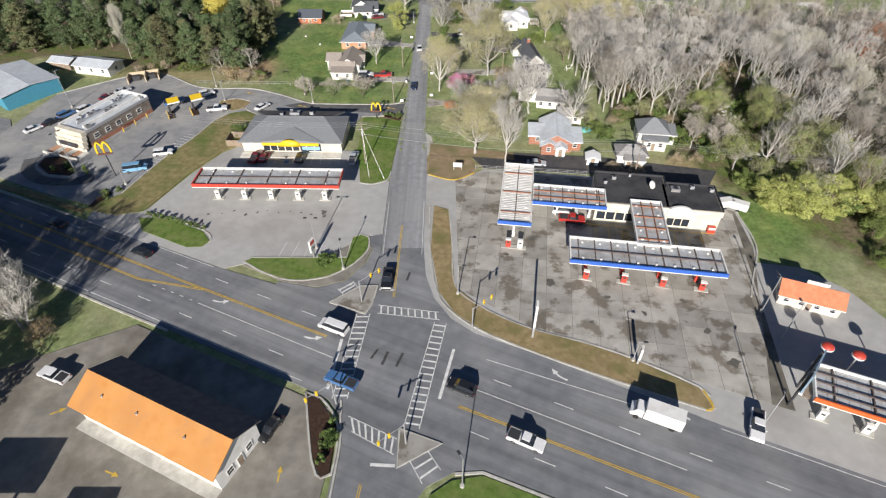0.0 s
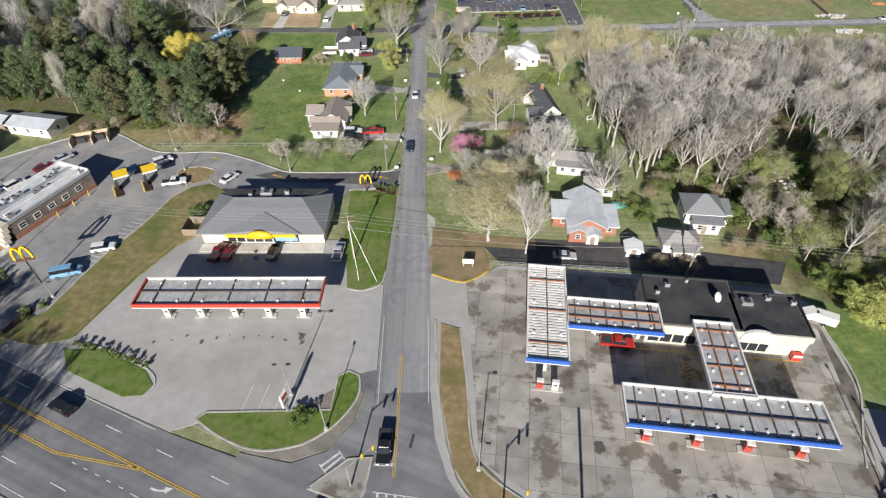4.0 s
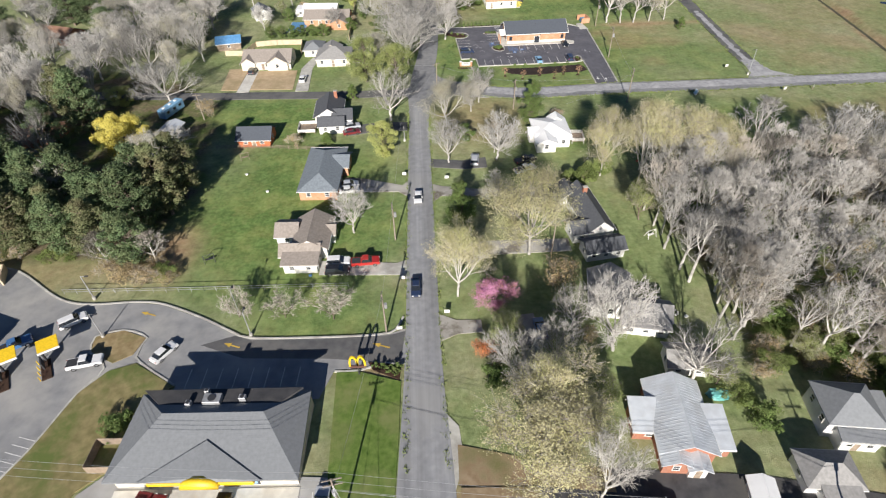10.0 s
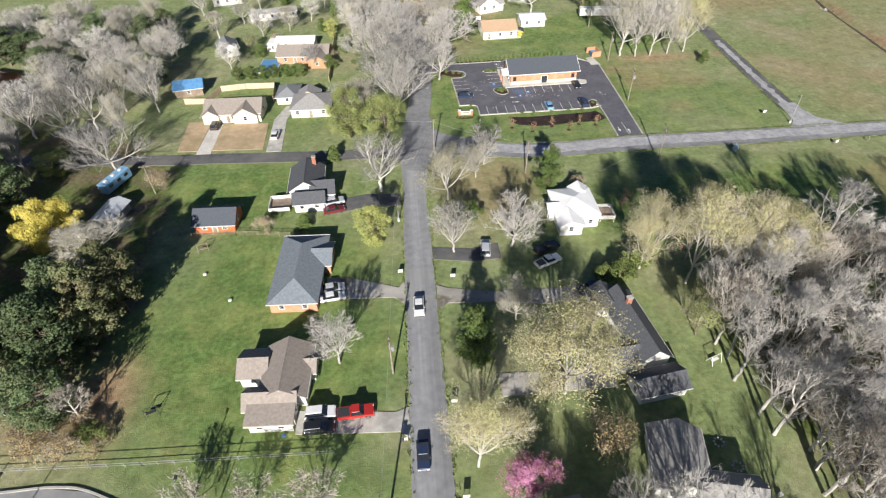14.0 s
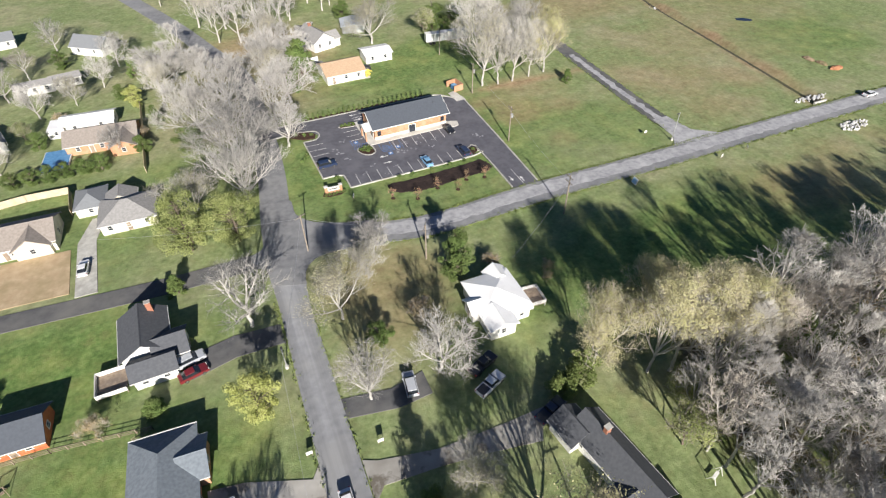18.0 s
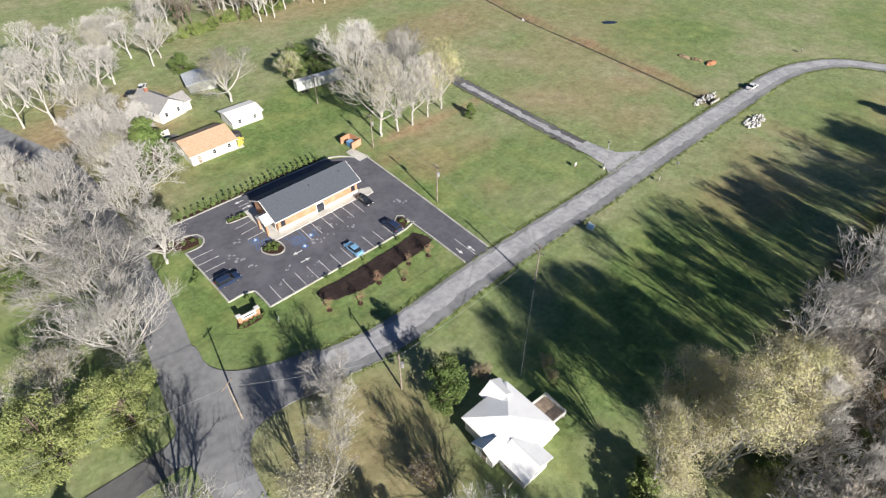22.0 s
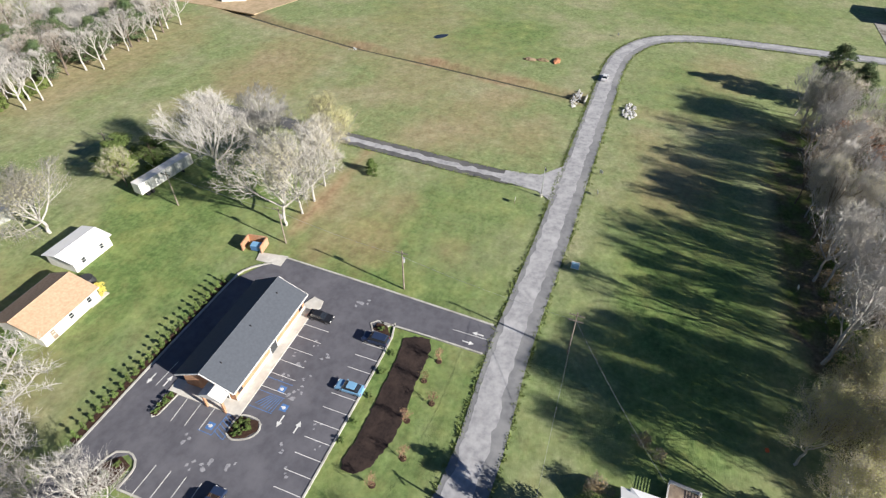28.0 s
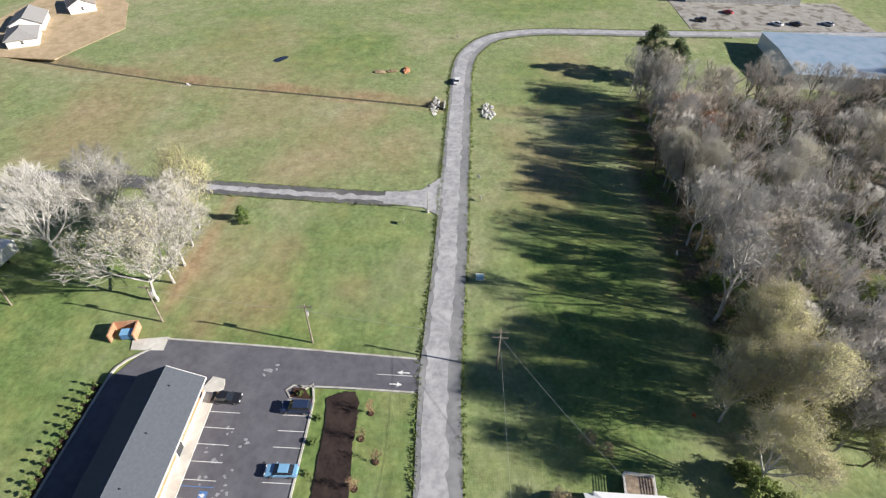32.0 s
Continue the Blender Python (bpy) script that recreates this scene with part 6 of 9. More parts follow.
# small brick stall with a terracotta roof
stl = house("stall", "small cream stall with a terracotta roof", 66.5, 68.8, -22.5, [(0, 0, 10.0, 4.4, 2.7, "gx", 1.7, 4, 2, 1, 1)], OFFWHITE, ROOF_OR2, doors=((0, -2.2, "s"),), category="stall")
part("roof_sign_board", box(B(), 0.4, 0.3, 4.55, 3.6, 0.16, 1.0, m=pose(0, 0, 0)), WHITE, stl)

# the orange-roofed building
ob_ = thing("roadside_building", "long building with an orange gabled roof, its shaded slope coloured brown", "building", -41.9, 43.1, 0, -24.3)
bm = B()
extrude_x(bm, [(-4.3, -0.2), (4.3, -0.2), (4.3, 4.5), (0, 6.8), (-4.3, 4.5)], -13.4, 13.4)
part("wall", bm, WHITE, ob_)
# sunlit slope orange; the other has its shade put into a darker colour
for sg, mt, lb in ((-1, ROOF_OR, "orange roof slope"), (1, ROOF_OFF_SUN, "roof slope away from the sun, its shade coloured dark brown")):
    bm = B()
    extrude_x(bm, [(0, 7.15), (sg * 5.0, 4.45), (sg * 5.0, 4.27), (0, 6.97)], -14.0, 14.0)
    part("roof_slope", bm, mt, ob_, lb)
    for q in (-9, -2, 7):
        if sg < 0:
            part("roof_vent", cyl(B(), (q, -2.2, 5.7), (q, -2.2, 6.3), 0.16), METAL, ob_)
for q in np.linspace(-11, 11, 8):
    window(ob_, pose(q, -4.31, 2.2, 0, 0, 180), 1.5, 1.6)
for q in (-2, 2):
    window(ob_, pose(13.41, q, 1.6, 0, 0, -90), 1.2, 1.3)
door(ob_, pose(13.41, 0, 0.05, 0, 0, -90))
part("walkway", box(B(), 0, -5.2, 0.08, 27, 1.8, 0.16), CONC_LIGHT, ob_)

# canopies added at the edge of view to cast square shadows on the yard
canopy("plain canopy added beyond the view to cast shadow on the yard", -64.0, 26.5, 9.5, 6.0, 0, 5.4, WHITE, 3, 1, 0, [(-3, 0), (3, 0)], WHITE, lamps=0, panels=6)
canopy("small canopy added beyond the view to cast shadow on the yard", -51.0, 20.0, 6.5, 5.0, 0, 5.2, WHITE, 2, 1, 0, [(0, 0)], WHITE, lamps=0, panels=4)

# the restaurant
mc = thing("restaurant", "low restaurant with a pale flat roof full of units", "restaurant", -93.4, 135.5, 0, 67)
part("wall", box(B(), 0, 0, 2.1, 21, 9.2, 4.2), mat("grey_brick", (0.2, 0.17, 0.145), (0.29, 0.25, 0.21), 2.5, 0.9, 0.3, (0.17, 0.14, 0.12), 0.4), mc)
part("plinth", box(B(), 0, -4.65, 0.5, 20.8, 0.16, 1.0), BRICK, mc)
part("flat_roof", box(B(), 0, 0, 4.3, 20.6, 8.8, 0.16), ROOF_MET, mc)
for cx, cy, sx, sy, mt, zz in ((0.6, -2.3, 19.4, 0.5, WHITE, 4.75), (0, -4.6, 21.2, 0.3, GREY_FR, 4.3), (0, 4.6, 21.2, 0.4, WHITE, 4.7), (10.4, 0, 0.4, 9.2, WHITE, 4.7), (0.6, 0.6, 18.4, 0.25, METAL, 4.6)):
    part("parapet", box(B(), cx, cy, zz, sx, sy, 0.8, 0, 0.05), mt, mc)
for k in range(4):
    part("front_tier", box(B(), -11.2 - 0.45 * (3 - k), 0, 0.6 + 1.2 * k, 1.6, 9.8 - 0.12 * k, 1.16, 0, 0.08), OFFWHITE, mc)
part("front_window", box(B(), -13.42, 0, 1.5, 0.1, 6.4, 1.2), GLASS, mc)
for i in range(12):
    random.seed(50 + i)
    vent(mc, -8.5 + 1.6 * i, random.choice((-1.2, 1.8, 3.0, -3.4)), 4.36, random.uniform(0.6, 1.7), random.uniform(0.6, 1.2), random.uniform(0.5, 0.9))
for i in range(5):
    window(mc, pose(-8 + 3.6 * i, -4.61, 2.3, 0, 0, 180), 1.6, 1.2)
for i in range(3):
    bo = thing("bollard", "yellow guard post beside the restaurant wall", "bollard", *local(-93.4, 135.5, 67, -1.5 + 4.2 * i, -6.2), 0.04, 0)
    part("post", cyl(B(), (0, 0, 0), (0, 0, 1.3), 0.11), YELLOW, bo)
    part("cap", cyl(B(), (0, 0, 1.3), (0, 0, 1.4), 0.11, 0.05), WHITE, bo)
pt = thing("patio", "striped patio slab with low kerbs before the restaurant", "patio", -98.2, 121.2, 0, -20)
for k in range(6):
    part("paving_slab", box(B(), -5 + 1.9 * k, 0, 0.1, 1.8, 3.6, 0.2), CONC_WALK if k % 2 else BRICK_TAN, pt)
part("low_wall", box(B(), -0.4, -2.1, 0.35, 11.6, 0.3, 0.7), CONC_WALK, pt)
part("low_wall", box(B(), -0.4, 2.0, 0.35, 9.6, 0.25, 0.7), CONC_WALK, pt)


def arch_sign(x, y, z0, size, rot, label):
    """A double yellow arch on a post."""
    a = thing("arch_sign", label, "sign", x, y, 0, rot)
    part("post", cyl(B(), (0, 0, 0), (0, 0, z0 + 0.1), 0.14), METAL_DK, a)
    for sg in (-1, 1):
        q = size * 0.065
        pts = [Vector((sg * size * 0.26 + size * 0.26 * math.cos(t), 0, z0 + size * 0.95 * math.sin(t) ** 0.8)) for t in np.linspace(0.001, math.pi - 0.001, 15)]
        bm = B()
        rows = []
        for i, p in enumerate(pts):
            d = (pts[min(i + 1, 14)] - pts[max(i - 1, 0)]).normalized()
            nrm = Vector((-d.z, 0, d.x)) * q
            rows.append([bm.verts.new(p + nrm * e + Vector((0, f * q, 0))) for e, f in ((1, 1), (1, -1), (-1, -1), (-1, 1))])
        for r0, r1 in zip(rows, rows[1:]):
            for k in range(4):
                bm.faces.new((r0[k], r1[k], r1[(k + 1) % 4], r0[(k + 1) % 4]))
        bm.faces.new(rows[0]), bm.faces.new(rows[-1][::-1])
        bmesh.ops.recalc_face_normals(bm, faces=bm.faces)
        part("arch", bm, YELLOW, a, "yellow arch")
    part("reader_board", box(B(), 0, 0, z0 - 0.25, size * 1.1, 0.3, 0.5), plain("sign_base", (0.12, 0.06, 0.05), 0.5), a)
    return a


arch_sign(-81.1, 110.7, 6.6, 2.9, 15, "tall yellow double-arch sign over a dark board")
arch_sign(-19.8, 138.9, 2.4, 2.4, 0, "low yellow double-arch sign on a dark base")
for x, y, r in ((-78.4, 143.6, 30), (-72.4, 145.6, 30)):
    q = thing("order_canopy", "yellow canopy over an ordering point with a mulch bed", "order canopy", x, y, 0.04, r)
    part("bed", box(B(), -1.6, -2.2, 0.1, 1.6, 4.6, 0.2, 0, 0.08), MULCH, q)
    part("post", box(B(), -1.4, 0, 1.5, 0.3, 0.3, 3.0), METAL_DK, q)
    part("menu_board", box(B(), -1.7, -1.6, 1.3, 0.2, 1.8, 1.5), METAL_DK, q)
    bm = B()
    extrude_x(bm, [(-1.1, 2.9), (-1.1, 3.1), (1.6, 3.5), (1.6, 3.3)], -1.6, 1.6)
    part("roof", bm, YELLOW, q)
    part("trim", box(B(), 0, -1.15, 2.95, 3.3, 0.12, 0.36), WHITE, q)
    for k in range(4):
        part("bollard", cyl(B(), (-2.6, -4.2 + k * 1.3, 0), (-2.6, -4.2 + k * 1.3, 1.0), 0.08), YELLOW, q)
en = thing("bin_enclosure", "brown walled bin enclosure at the car park's end", "enclosure", -96.2, 164.6, 0, 20)
for px, py, sx, sy in ((0, 2.2, 9, 0.25), (-4.5, 0, 0.25, 4.6), (4.5, 0, 0.25, 4.6), (0.6, 0, 0.25, 4.4)):
    part("wall", box(B(), px, py, 0.95, sx, sy, 1.9), FENCE_TAN, en)
for q in (-2.2, 2.4):
    sk = thing("skip", "dark metal refuse skip inside its enclosure", "skip", *local(-96.2, 164.6, 20, q, 0.2), 0.04, 20)
    part("body", box(B(), 0, 0, 0.75, 2.2, 1.6, 1.3, 0, 0.06), METAL_DK, sk)
    part("lid", box(B(), 0, 0.1, 1.45, 2.1, 1.4, 0.08, 0, 0.02), METAL_DK, sk)
en = thing("bin_enclosure", "orange brick bin enclosure behind the shop", "enclosure", 55.4, 296.2, 0, -80)
for px, py, sx, sy in ((0, 1.6, 4.2, 0.25), (-2.1, 0, 0.25, 3.2), (2.1, 0, 0.25, 3.2)):
    part("wall", box(B(), px, py, 0.95, sx, sy, 1.9), BRICK_TAN, en)
sk = thing("skip", "blue refuse skip in a brick enclosure", "skip", 55.0, 295.4, 0.08, -80)
part("body", box(B(), 0, 0, 0.7, 2.2, 1.5, 1.2, 0, 0.06), PAINTS["blue"], sk)
part("lid", box(B(), 0, 0, 1.36, 2.2, 1.5, 0.1, 0, 0.02), PAINTS["sky"], sk)

# ---- trees ----


def tubes(segs, n):
    """Tapered n-sided tubes as one mesh: (start, end, radius, radius)."""
    V_, F_ = [], []
    for p, q, r0, r1 in segs:
        d = (q - p)
        if d.length < 1e-4:
            continue
        d = d.normalized()
        a = d.orthogonal().normalized()
        b = d.cross(a)
        k = len(V_)
        for c, r in ((p, r0), (q, r1)):
            for i in range(n):
                t = 2 * math.pi * i / n
                V_.append(c + (a * math.cos(t) + b * math.sin(t)) * r)
        for i in range(n):
            j = (i + 1) % n
            F_.append((k + i, k + j, k + n + j, k + n + i))
    return V_, F_


def blades(segs, V_, F_):
    """Fine twigs, each a narrow bent blade of its own."""
    for p, q, r in segs:
        d = (q - p).normalized()
        a = d.orthogonal().normalized() * r
        k = len(V_)
        V_ += [p - a, p + a, q + a * 0.4, q - a * 0.4]
        F_.append((k, k + 1, k + 2, k + 3))
    return V_, F_


def leaves(tips, rnd, per, size, reach):
    """Small leaf sprays, each a quad of its own, round the twig tips and turned mostly outwards."""
    V_, F_ = [], []
    mid = sum(tips, Vector()) / len(tips)
    for p in tips:
        o = (p - mid).normalized() + Vector((0, 0, 0.35))
        for _ in range(per):
            c = p + Vector((rnd.gauss(0, reach), rnd.gauss(0, reach), rnd.gauss(0, reach * 0.8)))
            nr = (o + Vector((rnd.gauss(0, 0.55), rnd.gauss(0, 0.55), rnd.gauss(0, 0.55)))).normalized()
            a = Matrix.Rotation(rnd.uniform(0, 6.28), 3, nr) @ nr.orthogonal().normalized()
            b = nr.cross(a)
            s = size * rnd.uniform(0.6, 1.3)
            k = len(V_)
            V_ += [c - a * s, c + b * s * 0.6, c + a * s, c - b * s * 0.6]
            F_.append((k, k + 1, k + 2, k + 3))
    return V_, F_


def tube_path(pts, r, n=4):
    """One unbroken thin tube through the points."""
    V_, F_ = [], []
    d = (pts[-1] - pts[0]).normalized()
    a = d.orthogonal().normalized()
    b = d.cross(a)
    for k, c in enumerate(pts):
        V_ += [c + (a * math.cos(6.2832 * i / n) + b * math.sin(6.2832 * i / n)) * r for i in range(n)]
        if k:
            F_ += [((k - 1) * n + i, (k - 1) * n + (i + 1) % n, k * n + (i + 1) % n, k * n + i) for i in range(n)]
    return V_, F_


def raw_part(name, geo, material, parent, label="", kind=""):
    me = bpy.data.meshes.new(name)
    me.from_pydata([tuple(v) for v in geo[0]], [], geo[1])
    me.materials.append(material)
    ob = new(name, me)
    ob.parent = parent
    return tagged(ob, label, kind=kind)


def grow(rnd, h, w, base, limbs, kids, spread, up, leader, thick):
    """A branching skeleton inside a rounded, uneven crown: a trunk, limbs that arch upwards, boughs, twigs, fine twigs and their tips."""
    heavy, mid, thin, fine, tips = [], [], [], [], []
    z0 = h * base
    rz, zc = (h - z0) / 2, (h + z0) / 2
    ph = [rnd.uniform(0, 6.28) for _ in range(3)]
    jit = lambda k: Vector((rnd.gauss(0, k), rnd.gauss(0, k), rnd.gauss(0, k)))

    def room(p, d):
        """How far it is from p along d to the uneven edge of the crown."""
        e = p + d * 0.5 * w
        a = math.atan2(e.y, e.x)
        k = 1 + 0.14 * math.sin(2 * a + ph[0]) + 0.12 * math.sin(3 * a + ph[1] + e.z * 0.35) + 0.07 * math.sin(5 * a + ph[2])
        P_ = Vector((p.x / (w / 2 * k), p.y / (w / 2 * k), (p.z - zc) / rz))
        D_ = Vector((d.x / (w / 2 * k), d.y / (w / 2 * k), d.z / rz))
        A, B_, C = D_.dot(D_), P_.dot(D_), P_.dot(P_) - 1
        q = B_ * B_ - A * C
        if q <= 0:
            return 0.08 * w
        return max(0.06 * w, (-B_ + math.sqrt(q)) / A)

    def shoot(p, d, ln, r, level, phase):
        n = (6, 4, 3)[level]
        into = (heavy, mid, thin)[level]
        pts, dirs = [p], [d]
        for i in range(n):
            d = (d + Vector((0, 0, up * (0.16, 0.12, 0.08)[level])) + jit((0.09, 0.13, 0.16)[level])).normalized()
            q = p + d * ln / n
            into.append((p, q, r * (1 - 0.68 * i / n), r * (1 - 0.68 * (i + 1) / n)))
            p = q
            pts.append(p), dirs.append(d)
        if level == 2:
            m = kids[2]
            for k in range(m):
                t = (k + 1) / m * n * 0.999
                i = int(t)
                b = pts[i].lerp(pts[i + 1], t - i)
                g = (dirs[i] * 0.75 + jit(0.5) + Vector((0, 0, 0.25 * up))).normalized()
                e = b + g * (0.045 * w + 0.3) * rnd.uniform(0.6, 1.25)
                fine.append((b, e, 0.023))
                tips.append(e)
            return
        m = kids[level]
        for k in range(m):
            t = (0.22 + 0.78 * (k + rnd.uniform(0.2, 0.8)) / m) if level else (0.28 + 0.72 * (k + rnd.uniform(0.2, 0.8)) / m)
            i = min(n - 1, int(t * n))
            b = pts[i].lerp(pts[i + 1], t * n - i)
            ax = dirs[i].orthogonal().normalized()
            ax = Matrix.Rotation(phase + k * 2.4 + rnd.uniform(-0.4, 0.4), 3, dirs[i]) @ ax
            g = Matrix.Rotation(radians(rnd.uniform(28, 58)), 3, ax) @ dirs[i]
            g = (g + Vector((0, 0, 0.22 * up))).normalized()
            far = room(b, g)
            shoot(b, g, min(ln * (0.62 - 0.28 * t), far * 1.02) * rnd.uniform(0.8, 1.15), r * (0.5 - 0.2 * t), level + 1, rnd.uniform(0, 6.28))

    r = h * 0.0155 * thick
    bow = Vector((rnd.gauss(0, 0.025) * h, rnd.gauss(0, 0.025) * h, 0))
    top = h * (0.92 if leader else min(0.9, base + 0.16))
    n = 7
    stem = [Vector((0, 0, -0.3)) + bow * (i / n) ** 2 + jit(0.006 * h) * (i > 0) + Vector((0, 0, top * i / n)) for i in range(n + 1)]
    for i in range(n):
        f0, f1 = (1 - (0.8 if leader else 0.35) * j / n for j in (i, i + 1))
        heavy.append((stem[i], stem[i + 1], r * f0, r * f1))
    lo = max(0.2, (h * base * 0.85) / top)
    for k in range(limbs):
        t = (k + 0.5) / limbs
        s = min(0.985, lo + (1 - lo) * (t if leader else 0.4 + 0.6 * t))
        i = min(n - 1, int(s * n))
        p = stem[i].lerp(stem[i + 1], s * n - i)
        lean = radians(spread[1] + (spread[0] - spread[1]) * t + rnd.uniform(-8, 8))
        a = k * 2.4 + rnd.uniform(-0.35, 0.35)
        d = Vector((math.sin(lean) * math.cos(a), math.sin(lean) * math.sin(a), math.cos(lean)))
        shoot(p, d, room(p, d) * rnd.uniform(0.84, 1.0), r * (0.5 - 0.18 * t if leader else 0.56), 0, rnd.uniform(0, 6.28))
    return heavy, mid, thin, fine, tips


def bare_tree(seed, h, w, bark, twig, limbs=8, kids=(8, 6, 6), leaf=None, per=2, size=0.12, reach=0.22, base=0.25, spread=(12, 66), up=1.0, leader=False, thick=1.0):
    def make(tr):
        rnd = random.Random(seed)
        a, b, c, d, tips = grow(rnd, h, w, base, limbs, kids, spread, up, leader, thick)
        V_, F_ = tubes(a, 6)
        V2, F2 = tubes(b, 4)
        k = len(V_)
        raw_part("trunk", (V_ + V2, F_ + [tuple(i + k for i in f) for f in F2]), bark, tr)
        V_, F_ = tubes(c, 3)
        cr = raw_part("crown", blades(d, V_, F_), twig, tr)
        if leaf:
            raw_part("foliage", leaves(tips, rnd, per, size, reach), leaf, cr, kind="stuff")
    return make


def clump_tree(seed, h, w, bark, leaf, lumps=26, n=3200, size=0.34, base=0.3, top=0.5, cone=0.0, lump=1.0):
    """A crown of leaf sprays gathered on the outsides of uneven lumps."""
    def make(tr):
        rnd = random.Random(seed)
        segs = []
        z0 = h * base
        tipz = h * (1 - 0.08)
        segs.append((Vector((0, 0, -0.3)), Vector((rnd.gauss(0, 0.1), rnd.gauss(0, 0.1), tipz)), h * 0.02, h * 0.005))
        V_, F_ = [], []
        cs = []
        for i in range(lumps):
            t = rnd.random()
            z = z0 + (h - z0) * t
            rad = (1 - t) ** 0.8 if cone else math.sqrt(max(0.05, 1 - (2 * t - 1 + (0.5 - top)) ** 2))
            a = rnd.uniform(0, 2 * math.pi)
            rr = w * 0.5 * rad * math.sqrt(rnd.random()) * 0.85
            c = Vector((rr * math.cos(a), rr * math.sin(a), z))
            cs.append((c, (h * 0.5 + w * 0.5) * 0.5 * rnd.uniform(0.2, 0.36) * (0.6 if cone else lump)))
            segs.append((Vector((0, 0, max(z - rr * 0.7, h * 0.12))), c, h * 0.006, h * 0.002))
        for i in range(n):
            c, r = rnd.choice(cs)
            d = Vector((rnd.gauss(0, 1), rnd.gauss(0, 1), rnd.gauss(0, 0.8))).normalized()
            p = c + d * r * rnd.uniform(0.55, 1.05)
            if p.z < 0.1:
                p.z = rnd.uniform(0.1, 0.5)
            nrm = (d + Vector((rnd.gauss(0, 0.6), rnd.gauss(0, 0.6), rnd.gauss(0.3, 0.6)))).normalized()
            a = nrm.orthogonal().normalized()
            a = Matrix.Rotation(rnd.uniform(0, 6.28), 3, nrm) @ a
            b = nrm.cross(a)
            s = size * rnd.uniform(0.6, 1.35)
            k = len(V_)
            V_ += [p - a * s, p + b * s * 0.6 - nrm * s * 0.2, p + a * s, p - b * s * 0.6 - nrm * s * 0.2]
            F_.append((k, k + 1, k + 2, k + 3))
        raw_part("trunk", tubes(segs, 5), bark, tr)
        raw_part("crown", (V_, F_), leaf, tr)
    return make


